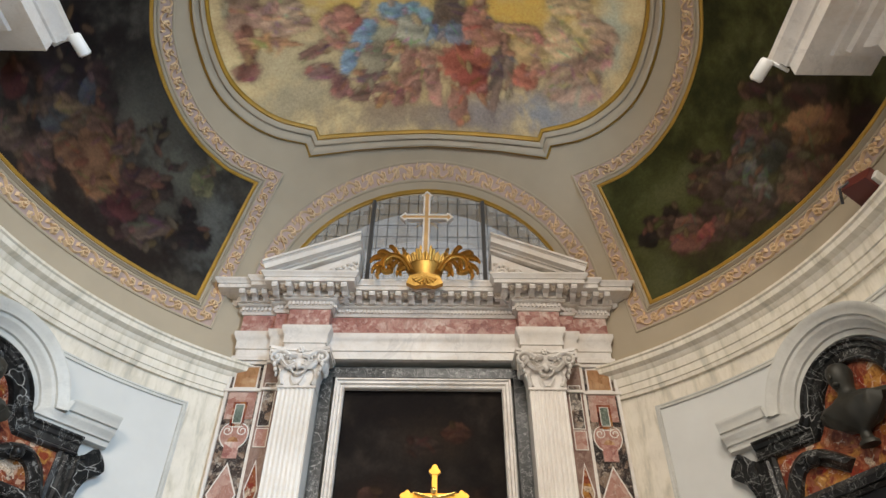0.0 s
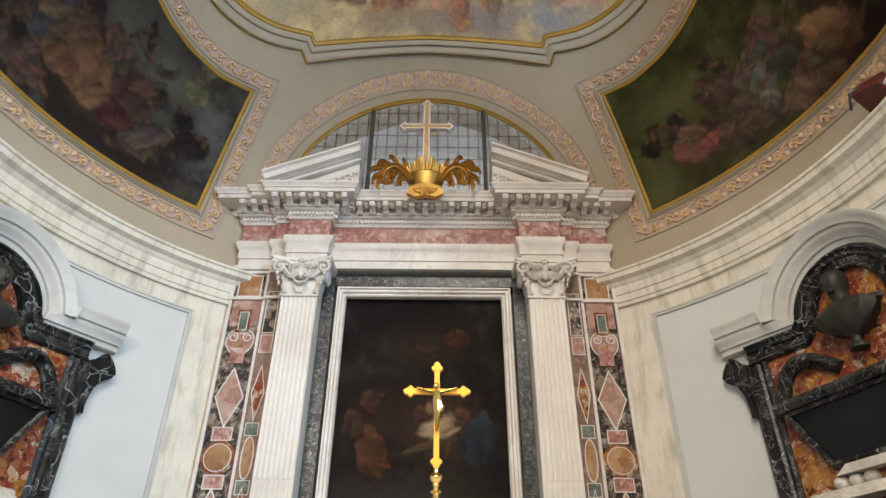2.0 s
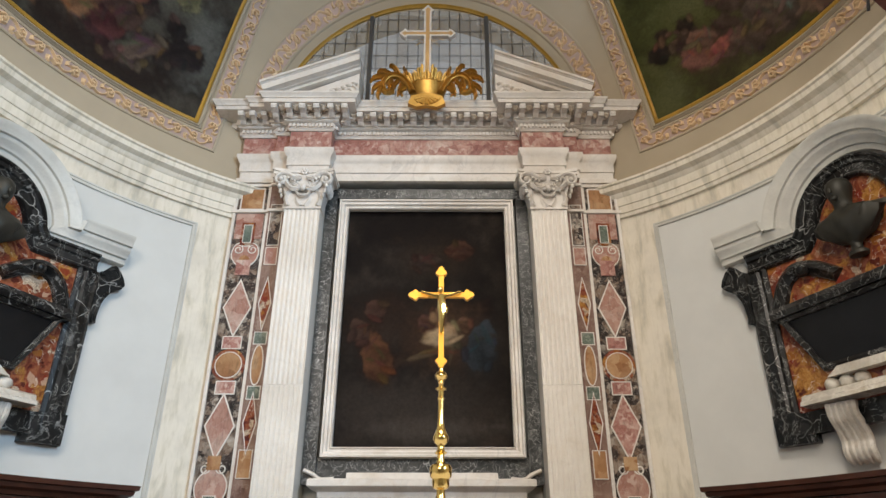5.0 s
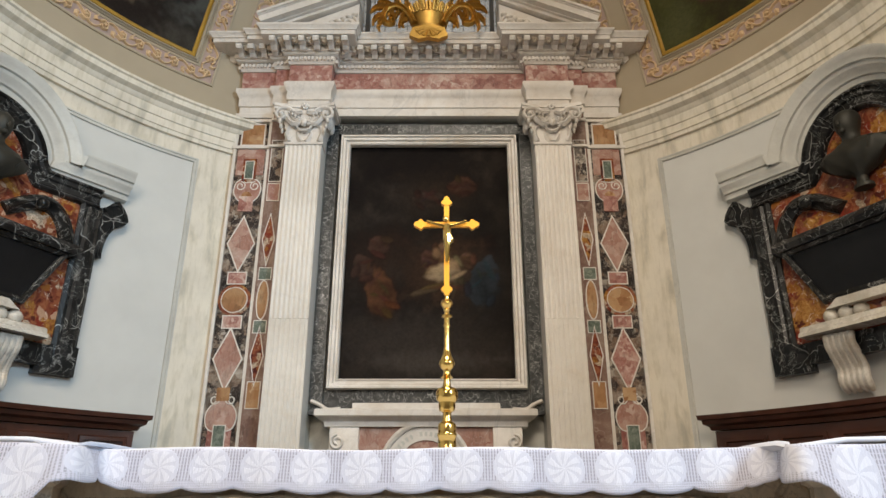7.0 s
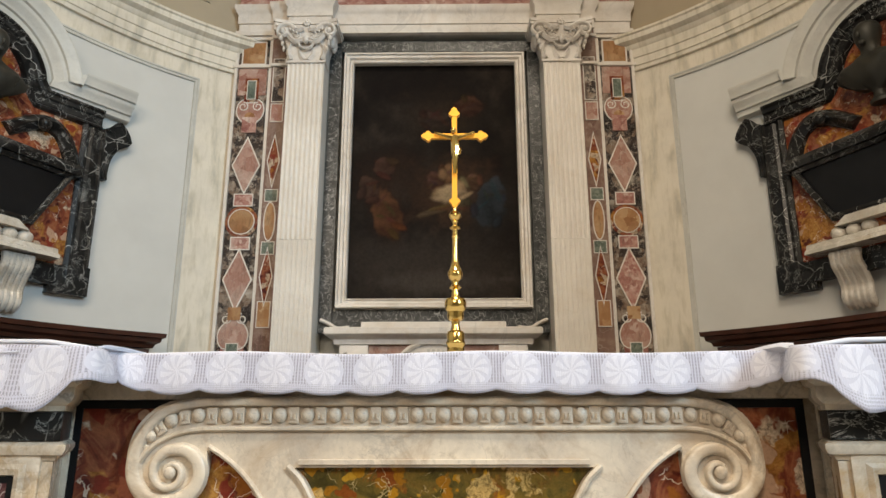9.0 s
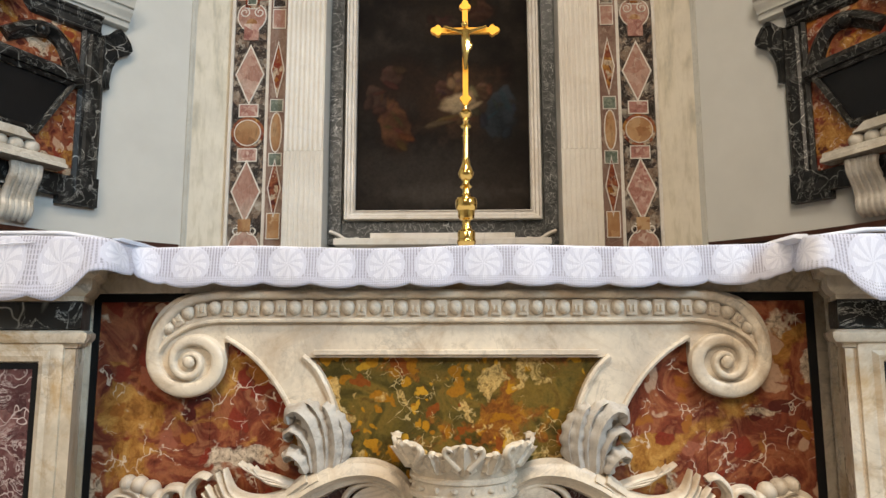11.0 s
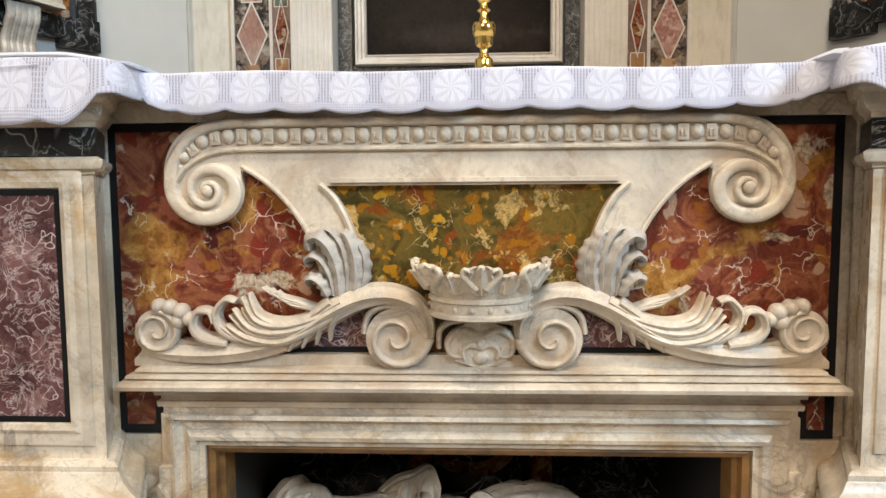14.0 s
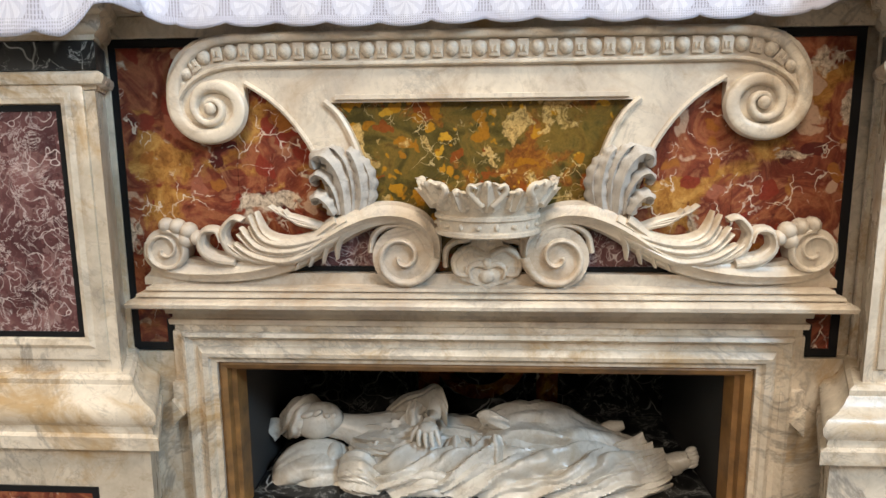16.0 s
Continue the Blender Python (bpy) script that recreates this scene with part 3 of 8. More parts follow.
def meridian(v):
    """The vault's 0..1 height for a length v up its meridian."""
    return float(np.interp(v, MER, STEPS_UP))


def onvault(a, v, h):
    return vault(a, meridian(v), h)


def vlen(b):
    return float(np.interp(b, STEPS_UP, MER))


def foliage_band(bm, path, width, put, pitch=0.15, h=0.024):
    """Stucco scrollwork: a wavy stem with curls and leaf tufts on alternate sides of the path."""
    pts = [Vector(p) for p in path]
    cum = [0.0]
    for p, q in zip(pts, pts[1:]):
        cum.append(cum[-1] + (q - p).length)

    def at(sv):
        sv = max(0.0, min(cum[-1] - 1e-6, sv))
        for k in range(len(pts) - 1):
            if cum[k + 1] >= sv:
                f = (sv - cum[k]) / max(1e-9, cum[k + 1] - cum[k])
                d = (pts[k + 1] - pts[k]).normalized()
                return pts[k].lerp(pts[k + 1], f), d, Vector((d.y, -d.x))
        return pts[-1], d, Vector((d.y, -d.x))

    def P(sv, o):
        p, d, nn = at(sv)
        return (p.x + nn.x * o, p.y + nn.y * o)
    n = int(cum[-1] / pitch)
    pit = cum[-1] / n
    for k in range(n):
        s0, sg = k * pit, 1 if k % 2 else -1
        w = width * 0.40
        stem = [P(s0 + pit * f, -sg * w * math.cos(math.pi * f) * 0.9) for f in (0, 0.2, 0.4, 0.6, 0.8, 1.0)]
        ribbon(bm, stem, lambda f: width * 0.06, lambda f: h, put, 0.0, 3)
        curl = [P(s0 + pit * (0.55 + 0.27 * math.cos(q) * r), sg * w * (-0.05 + 0.75 * math.sin(q) * r)) for q, r in ((2.6, 1.0), (1.6, 1.0), (0.6, 0.95), (-0.5, 0.85), (-1.6, 0.7), (-2.8, 0.5), (-4.0, 0.3))]
        ribbon(bm, curl, lambda f: width * 0.10 * (1.1 - 0.5 * f), lambda f: h * 1.2, put, 0.0, 3)
        tuft = [P(s0 + pit * f, sg * w * o) for f, o in ((0.15, 0.2), (0.10, 0.7), (0.22, 1.05))]
        ribbon(bm, tuft, lambda f: width * 0.14 * (1.05 - 0.9 * f), lambda f: h, put, 0.0, 3)
        bud = [P(s0 + pit * f, sg * w * o) for f, o in ((0.48, -0.05), (0.56, 0.0), (0.66, 0.05))]
        ribbon(bm, bud, lambda f: width * 0.16 * math.sin(math.pi * (0.15 + 0.7 * f)), lambda f: h * 1.6, put, 0.0, 3)


def band(name, path, width, put, closed=False, label="pale pink band with buff stucco foliage"):
    bm = bmesh.new()
    w = width / 2
    sweep(bm, path, [(-w, -0.01), (-w, 0.004), (w, 0.004), (w, -0.01)], closed, put)
    o = tagged(link(name, bm, BANDPINK, ceiling), label)
    for e in (-1, 1):
        bm = bmesh.new()
        sweep(bm, path, [(e * w - 0.012, 0.0), (e * w - 0.010, 0.012), (e * w, 0.016), (e * w + 0.010, 0.012), (e * w + 0.012, 0.0)], closed, put)
        link("band_edge", bm, OCHRE, o, "", True)
    bm = bmesh.new()
    foliage_band(bm, path, width, lambda a, b, h: put(a, b, h + 0.004))
    ob = link("stucco_foliage", bm, BUFF, o, "buff stucco leaf scrolls", True)
    ob["kind"] = "stuff"
    return o


def moulding(name, path, prof, m, put, closed=False, label=""):
    bm = bmesh.new()
    sweep(bm, path, prof, closed, put)
    return link(name, bm, m, ceiling, label, True)


# arch of the lunette window
ZA, RA = 5.59, 1.43
band("window_band", arc(0, ZA, 1.64, 192, -12, 60), 0.155, around)
moulding("gilt_line", arc(0, ZA, 1.455, 190, -10, 60), [(-0.02, -0.02), (-0.02, 0.02), (-0.012, 0.026), (-0.004, 0.012), (0.006, 0.012), (0.012, 0.02), (0.02, -0.30)], GILTLINE, around, False, "ochre gilt line round the window")

# large oval painting in the crown of the vault
OV_HALF = [(0.0, 4.765), (0.4, 4.765), (0.8, 4.745), (1.19, 4.70)] + smooth_path([(1.22, 4.62), (1.55, 4.46), (1.80, 4.24), (1.98, 3.96), (2.06, 3.62), (2.06, 3.25), (1.95, 2.90), (1.70, 2.55), (1.2, 2.25), (0.0, 2.1)], 40)
OVAL = [(a, b) for a, b in OV_HALF] + [(-a, b) for a, b in OV_HALF[::-1]][1:-1]
for nm, prof, m in (("oval_gilt", [(-0.006, -0.02), (-0.006, 0.024), (-0.02, 0.034), (-0.035, 0.02), (-0.035, -0.02)], GILTLINE), ("oval_moulding", [(-0.035, -0.02), (-0.037, 0.03), (-0.05, 0.05), (-0.062, 0.05), (-0.07, 0.02), (-0.082, 0.012), (-0.09, 0.03), (-0.105, 0.065), (-0.125, 0.06), (-0.135, -0.02)], TRIMOCHRE), ("oval_gilt", [(-0.135, -0.02), (-0.135, 0.03), (-0.145, 0.035), (-0.155, 0.02), (-0.155, -0.02)], GILTLINE)):
    moulding(nm, OVAL, prof, m, overhead, True, "moulded oval frame with gilt lines")

# painted shapes on the frescoes: centre, half sizes, slant and pigment of each
OVAL_W_A = ((-1.80, 3.40, 0.170, 0.193, 12, "966e50"), (-1.64, 3.49, 0.123, 0.108, 10, "b98764"), (-1.50, 3.61, 0.165, 0.127, 29, "be9169"), (-1.39, 3.48, 0.146, 0.131, 7, "c8a073"), (-1.81, 3.69, 0.095, 0.161, 4, "8c5537"), (-1.84, 3.95, 0.127, 0.113, -27, "824b3c"), (-1.57, 3.74, 0.314, 0.044, 15, "be824b"), (-1.34, 3.63, 0.148, 0.094, 7, "c39669"), (-0.94, 3.81, 0.109, 0.086, 24, "be7d5a"), (-0.71, 3.67, 0.148, 0.099, -8, "af5a41"), (-1.00, 3.63, 0.099, 0.117, 4, "c3825f"), (-0.86, 3.56, 0.096, 0.117, 3, "be785a"), (-0.64, 3.49, 0.046, 0.111, 16, "c8a06e"), (-1.18, 3.90, 0.173, 0.062, -14, "8c5f4b"), (-1.12, 4.11, 0.176, 0.084, 2, "91645a"), (-0.95, 4.26, 0.099, 0.134, -8, "8c554b"), (-0.61, 4.19, 0.204, 0.087, -7, "875a55"))
OVAL_W_B = ((-0.53, 4.34, 0.228, 0.054, 7, "96644b"), (-0.76, 4.40, 0.145, 0.076, 5, "825a46"), (-0.33, 4.37, 0.104, 0.155, 11, "965a4b"), (-0.16, 4.37, 0.083, 0.119, 19, "a56e55"), (-0.54, 4.46, 0.075, 0.046, 4, "965f46"), (-0.30, 3.54, 0.291, 0.112, 10, "82a0af"), (-0.07, 3.66, 0.238, 0.182, 40, "87a5b4"), (-0.66, 3.79, 0.117, 0.239, 33, "82a0b2"), (-0.84, 4.02, 0.088, 0.175, 24, "7d9baf"), (-0.35, 3.86, 0.241, 0.242, -20, "a59b73"), (-0.17, 3.74, 0.178, 0.143, 31, "afa582"), (-0.56, 4.02, 0.162, 0.181, 32, "968764"), (0.05, 4.29, 0.091, 0.236, -11, "b97d5f"), (-0.17, 4.07, 0.144, 0.182, -30, "b97d5a"), (-0.24, 4.23, 0.248, 0.072, -19, "af7355"), (-0.37, 3.92, 0.112, 0.082, 11, "be8c4b"), (-0.03, 4.03, 0.122, 0.102, 19, "be825f"))
OVAL_W = OVAL_W_A + OVAL_W_B
OVAL_E_A = ((0.22, 3.54, 0.174, 0.241, -2, "6e5541"), (0.30, 3.77, 0.198, 0.121, -2, "7d828c"), (0.54, 3.65, 0.117, 0.100, 17, "96968c"), (0.62, 3.76, 0.196, 0.141, 6, "af6e4b"), (0.46, 3.61, 0.086, 0.241, 23, "b97350"), (1.06, 3.88, 0.193, 0.193, -8, "cda050"), (0.91, 3.68, 0.229, 0.055, -1, "c38c55"), (1.07, 3.74, 0.083, 0.070, 13, "c38255"), (0.23, 4.02, 0.162, 0.142, -2, "be6e4b"), (0.39, 4.10, 0.284, 0.201, 6, "b9552d"), (0.48, 4.25, 0.185, 0.158, -4, "a54628"), (0.59, 4.38, 0.082, 0.058, -6, "b45532"), (0.74, 4.19, 0.088, 0.351, 6, "7d5f4b"), (0.86, 4.14, 0.064, 0.232, -2, "8c6e55"), (0.32, 4.50, 0.104, 0.206, -12, "aa6e50"), (1.02, 4.16, 0.133, 0.119, 21, "b95f37"), (1.14, 4.06, 0.071, 0.084, -9, "c88c5a"))
OVAL_E_B = ((1.40, 3.79, 0.203, 0.131, -12, "cda569"), (1.30, 3.41, 0.127, 0.112, -8, "cda55f"), (1.46, 3.38, 0.142, 0.103, 0, "c8a05f"), (1.29, 3.64, 0.130, 0.114, -9, "cda564"), (1.60, 3.52, 0.106, 0.091, -13, "c39b69"), (1.76, 3.60, 0.117, 0.110, 5, "c39669"), (1.76, 3.78, 0.104, 0.143, -7, "be9169"), (1.55, 4.16, 0.301, 0.135, -22, "af8769"), (1.47, 4.11, 0.269, 0.063, -24, "af8764"), (1.46, 3.97, 0.287, 0.063, -32, "a57d5a"), (1.64, 3.91, 0.229, 0.066, -47, "a07355"))
OVAL_E = OVAL_E_A + OVAL_E_B
FLANK_W_A = ((4.57, 1.84, 0.184, 0.097, 131, "190f0f"), (4.30, 1.70, 0.210, 0.189, 126, "1e1212"), (4.24, 1.89, 0.097, 0.071, 126, "1e1412"), (3.86, 1.68, 0.117, 0.150, 124, "2d201c"), (4.08, 1.78, 0.131, 0.158, 146, "321e1c"), (4.57, 1.07, 0.130, 0.141, 125, "41160f"), (4.42, 1.39, 0.297, 0.095, 135, "281a18"), (4.26, 1.39, 0.215, 0.135, 146, "372a26"), (4.09, 1.17, 0.174, 0.125, 130, "3e3e3e"), (4.04, 1.57, 0.080, 0.177, 149, "3a3e44"), (4.06, 1.38, 0.182, 0.074, 147, "5f4828"), (4.31, 1.11, 0.176, 0.049, 113, "4b3723"), (3.94, 1.29, 0.116, 0.083, 132, "553c26"), (4.30, 0.77, 0.147, 0.137, 122, "4b372a"), (4.37, 0.79, 0.121, 0.102, 131, "503c2d"), (4.09, 0.68, 0.088, 0.106, 134, "463026"), (4.07, 0.83, 0.129, 0.137, 132, "553c2d"))
FLANK_W_B = ((3.94, 0.73, 0.078, 0.100, 142, "553a2d"), (4.08, 0.95, 0.081, 0.066, 133, "5a3e30"), (3.72, 1.02, 0.115, 0.148, 136, "643e1c"), (3.62, 1.22, 0.224, 0.270, 146, "73481e"), (3.87, 1.05, 0.134, 0.153, 119, "6e441e"), (3.46, 0.99, 0.197, 0.116, 131, "784b1c"), (3.81, 1.49, 0.136, 0.102, 134, "503423"), (3.61, 1.62, 0.102, 0.054, 123, "281914"), (3.56, 1.62, 0.104, 0.101, 136, "553728"), (3.48, 1.51, 0.185, 0.060, 116, "503728"), (3.27, 1.84, 0.039, 0.195, 161, "2d2019"), (3.38, 1.82, 0.144, 0.026, 125, "32231c"), (3.15, 0.81, 0.151, 0.111, 143, "37201c"), (3.31, 0.90, 0.144, 0.114, 152, "3c1e1e"), (3.24, 1.00, 0.193, 0.142, 141, "4b1e1c"), (3.25, 1.27, 0.133, 0.170, 150, "462820"), (3.09, 1.21, 0.139, 0.165, 143, "412a20"))
FLANK_W_C = ((2.97, 1.40, 0.122, 0.134, 143, "32241e"), (3.13, 1.41, 0.107, 0.096, 140, "55372a"), (2.99, 1.66, 0.120, 0.048, 153, "372a24"), (2.73, 1.06, 0.157, 0.153, 147, "281e1a"), (2.55, 1.13, 0.180, 0.154, 149, "231a18"), (2.66, 1.34, 0.113, 0.112, 148, "1e1614"), (3.00, 0.83, 0.158, 0.116, 166, "46342a"), (2.91, 0.98, 0.245, 0.088, 136, "554132"), (2.67, 1.70, 0.127, 0.136, 146, "5c5830"), (2.62, 1.97, 0.110, 0.086, 146, "585634"))
FLANK_W = FLANK_W_A + FLANK_W_B + FLANK_W_C
FLANK_E_A = ((4.20, 1.80, 0.056, 0.091, -59, "2d231c"), (4.17, 1.60, 0.182, 0.109, -51, "2d2016"), (4.03, 1.72, 0.145, 0.070, -57, "3c261c"), (4.34, 1.24, 0.281, 0.123, -52, "322016"), (4.52, 0.61, 0.252, 0.214, -50, "23140c"), (4.33, 0.85, 0.240, 0.193, -64, "553416"), (4.31, 0.49, 0.281, 0.165, -46, "2d1a12"), (4.23, 1.04, 0.274, 0.153, -50, "734b19"), (4.09, 1.12, 0.161, 0.125, -49, "78501c"), (4.10, 0.63, 0.152, 0.147, -47, "4b301e"), (3.96, 0.90, 0.135, 0.127, -45, "553e26"), (3.94, 0.66, 0.078, 0.164, -35, "553a28"), (3.85, 0.75, 0.137, 0.150, -51, "5f442d"), (3.95, 1.18, 0.160, 0.127, -47, "372d1e"), (3.80, 1.11, 0.162, 0.167, -46, "37372a"), (3.96, 1.45, 0.084, 0.061, -49, "3c2d23"), (3.79, 1.39, 0.210, 0.099, -54, "503730"))
FLANK_E_B = ((3.84, 1.53, 0.124, 0.087, -47, "553a2d"), (3.69, 1.38, 0.135, 0.077, -29, "46463e"), (3.60, 1.16, 0.082, 0.154, -43, "55554b"), (3.66, 1.01, 0.071, 0.127, -49, "504e44"), (3.18, 1.39, 0.168, 0.147, -39, "3c2d1e"), (3.23, 1.66, 0.086, 0.068, -40, "322316"), (3.35, 1.53, 0.085, 0.066, -42, "342619"), (3.37, 1.37, 0.125, 0.087, -41, "463223"), (3.26, 1.28, 0.184, 0.148, -40, "4b372a"), (3.05, 1.40, 0.091, 0.067, -37, "463226"), (3.48, 1.27, 0.103, 0.121, -42, "55483c"), (3.37, 1.05, 0.140, 0.124, -39, "4b3a30"), (3.59, 0.75, 0.137, 0.118, -42, "3c3026"), (3.62, 0.93, 0.120, 0.070, -43, "645c50"), (3.44, 0.82, 0.158, 0.135, -40, "463428"), (3.09, 1.09, 0.183, 0.107, -37, "3c2a20"), (3.29, 0.77, 0.136, 0.139, -38, "413024"))
FLANK_E_C = ((2.73, 1.17, 0.164, 0.156, -33, "37261c"), (2.46, 1.19, 0.148, 0.104, -31, "261c16"), (2.52, 1.37, 0.077, 0.064, -32, "2a1e16"), (2.75, 1.34, 0.104, 0.077, -33, "281c14"), (3.13, 0.89, 0.099, 0.141, -36, "50372a"), (2.79, 0.97, 0.202, 0.132, -34, "734130"), (2.86, 1.12, 0.162, 0.097, -34, "64412d"), (3.00, 0.92, 0.091, 0.121, -44, "7d3726"))
FLANK_E = FLANK_E_A + FLANK_E_B + FLANK_E_C


def pigment(hexa):
    lin = [((int(hexa[k:k + 2], 16) / 255 + 0.055) / 1.055) ** 2.4 for k in (0, 2, 4)]
    return tuple(min(0.85, 1.0 * v) for v in lin)


PIGMENT, pnt, pb = mat("fresco_pigment", 0.85)
pat = pnt.nodes.new("ShaderNodeVertexColor")
pat.layer_name = "Pigment"
pn = noisy(pnt, coords(pnt), 38.0, 5, 0.65, 0.4)
pcol = mix(pnt, 0.35, pat.outputs["Color"], ramp(pnt, pn.outputs[0], [(0.32, g(0.25)), (0.5, g(0.5)), (0.68, g(0.72))]), "OVERLAY")
pnt.links.new(pcol, pb.inputs["Base Color"])
bump(pnt, pb, pn.outputs[0], 0.12, 0.003)
pb.inputs["Specular IOR Level"].default_value = 0.15


class Brush:
    """A sheet of paint: soft clouds of ground colour, with shaded masses and brush strokes laid over one another."""

    def __init__(self, u0, u1, v0, v1, step, stops, seed):
        self.rng = np.random.default_rng(seed)
        self.box = (u0, u1, v0, v1)
        nu, nv = int((u1 - u0) / step) + 1, int((v1 - v0) / step) + 1
        self.u, self.v = np.linspace(u0, u1, nu), np.linspace(v0, v1, nv)
        self.step = step
        self.n1 = 0.6 * self.cloud(0.30) + 0.4 * self.cloud(0.11)
        self.n2 = 0.55 * self.cloud(0.07) + 0.45 * self.cloud(0.03)
        tone = 0.75 * self.n1 + 0.25 * self.n2
        self.c = np.stack([np.interp(tone, [p for p, _ in stops], [c[k] for _, c in stops]) for k in range(3)], -1)

    def cloud(self, size):
        """Smooth random tones with features of a given size in metres."""
        nv, nu = len(self.v), len(self.u)
        cu, cv = int((self.u[-1] - self.u[0]) / size) + 3, int((self.v[-1] - self.v[0]) / size) + 3
        grid = self.rng.random((cv, cu))
        x, y = np.linspace(0, cu - 1.001, nu), np.linspace(0, cv - 1.001, nv)
        i, j = x.astype(int), y.astype(int)
        fx, fy = x - i, (y - j)[:, None]
        fx, fy = fx * fx * (3 - 2 * fx), fy * fy * (3 - 2 * fy)
        top = grid[j][:, i] * (1 - fx) + grid[j][:, i + 1] * fx
        low = grid[j + 1][:, i] * (1 - fx) + grid[j + 1][:, i + 1] * fx
        return top * (1 - fy) + low * fy

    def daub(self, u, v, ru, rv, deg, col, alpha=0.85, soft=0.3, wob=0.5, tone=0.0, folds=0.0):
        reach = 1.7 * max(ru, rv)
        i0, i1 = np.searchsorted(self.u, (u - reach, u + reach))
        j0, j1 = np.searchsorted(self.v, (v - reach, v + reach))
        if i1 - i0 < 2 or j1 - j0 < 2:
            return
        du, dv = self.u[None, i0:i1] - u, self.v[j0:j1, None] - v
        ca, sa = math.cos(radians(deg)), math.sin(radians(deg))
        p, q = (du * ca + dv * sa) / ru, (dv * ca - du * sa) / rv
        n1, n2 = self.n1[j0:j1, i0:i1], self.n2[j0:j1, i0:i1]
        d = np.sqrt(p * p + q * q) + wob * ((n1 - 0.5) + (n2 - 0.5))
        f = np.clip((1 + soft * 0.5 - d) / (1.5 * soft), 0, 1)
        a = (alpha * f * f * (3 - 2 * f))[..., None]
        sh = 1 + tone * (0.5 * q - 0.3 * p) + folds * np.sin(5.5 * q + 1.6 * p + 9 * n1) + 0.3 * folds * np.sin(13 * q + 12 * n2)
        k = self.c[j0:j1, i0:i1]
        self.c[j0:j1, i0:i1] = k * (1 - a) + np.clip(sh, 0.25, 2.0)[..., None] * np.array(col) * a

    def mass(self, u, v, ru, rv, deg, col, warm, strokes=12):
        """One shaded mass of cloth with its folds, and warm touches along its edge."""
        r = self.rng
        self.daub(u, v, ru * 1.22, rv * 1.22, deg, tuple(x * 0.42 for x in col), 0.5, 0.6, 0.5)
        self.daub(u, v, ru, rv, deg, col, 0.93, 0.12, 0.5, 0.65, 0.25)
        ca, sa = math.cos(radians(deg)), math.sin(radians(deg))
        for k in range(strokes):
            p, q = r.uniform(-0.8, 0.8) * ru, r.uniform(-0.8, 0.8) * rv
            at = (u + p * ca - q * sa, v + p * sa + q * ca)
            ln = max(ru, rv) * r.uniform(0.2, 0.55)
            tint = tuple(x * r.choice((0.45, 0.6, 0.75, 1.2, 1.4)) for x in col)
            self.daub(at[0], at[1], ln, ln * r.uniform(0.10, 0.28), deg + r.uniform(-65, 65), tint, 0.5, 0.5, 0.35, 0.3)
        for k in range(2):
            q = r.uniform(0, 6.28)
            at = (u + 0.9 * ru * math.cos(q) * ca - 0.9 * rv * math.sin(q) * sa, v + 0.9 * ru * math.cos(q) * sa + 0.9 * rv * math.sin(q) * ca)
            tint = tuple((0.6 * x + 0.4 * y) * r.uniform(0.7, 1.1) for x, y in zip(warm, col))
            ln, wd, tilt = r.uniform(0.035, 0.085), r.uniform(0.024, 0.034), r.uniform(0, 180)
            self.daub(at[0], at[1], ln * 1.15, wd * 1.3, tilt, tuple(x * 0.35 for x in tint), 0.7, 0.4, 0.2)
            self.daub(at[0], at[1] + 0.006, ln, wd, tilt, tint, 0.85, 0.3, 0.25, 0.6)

    def colours(self, pts):
        """The paint at many points at once, as a flat list of RGBA."""
        p = np.array(pts)
        x = np.clip((p[:, 0] - self.box[0]) / (self.u[1] - self.u[0]), 0, len(self.u) - 1.001)
        y = np.clip((p[:, 1] - self.box[2]) / (self.v[1] - self.v[0]), 0, len(self.v) - 1.001)
        i, j = x.astype(int), y.astype(int)
        fx, fy = (x - i)[:, None], (y - j)[:, None]
        k = self.c
        c = (k[j, i] * (1 - fx) + k[j, i + 1] * fx) * (1 - fy) + (k[j + 1, i] * (1 - fx) + k[j + 1, i + 1] * fx) * fy
        return np.concatenate([np.clip(c, 0, 0.85), np.ones((len(p), 1))], 1).ravel().astype(np.float32)


def muted(c, keep, strength):
    """A pigment greyed by age."""
    m = 0.3 * c[0] + 0.5 * c[1] + 0.2 * c[2]
    return tuple((m + (x - m) * keep) * strength for x in c)


def paint_sheet(name, grid, put, brush, parent, label, loop=False):
    """A painted sheet over rows of (a, b) points; loop joins the last of each row to its first."""
    n = len(grid[0])
    pts = [p for row in grid for p in row]
    faces = []
    for i in range(len(grid) - 1):
        for j in range(n if loop else n - 1):
            k = (j + 1) % n
            faces.append((i * n + j, i * n + k, (i + 1) * n + k, (i + 1) * n + j))
    me = bpy.data.meshes.new(name)
    me.from_pydata([put(a, b, 0.014) for a, b in pts], [], faces)
    at = me.color_attributes.new("Pigment", "FLOAT_COLOR", "POINT")
    at.data.foreach_set("color", brush.colours(pts))
    me.materials.append(PIGMENT)
    me.polygons.foreach_set("use_smooth", [True] * len(me.polygons))
    ob = new(name, me)
    ob.parent = parent
    if label:
        ob["label"] = label
    return ob


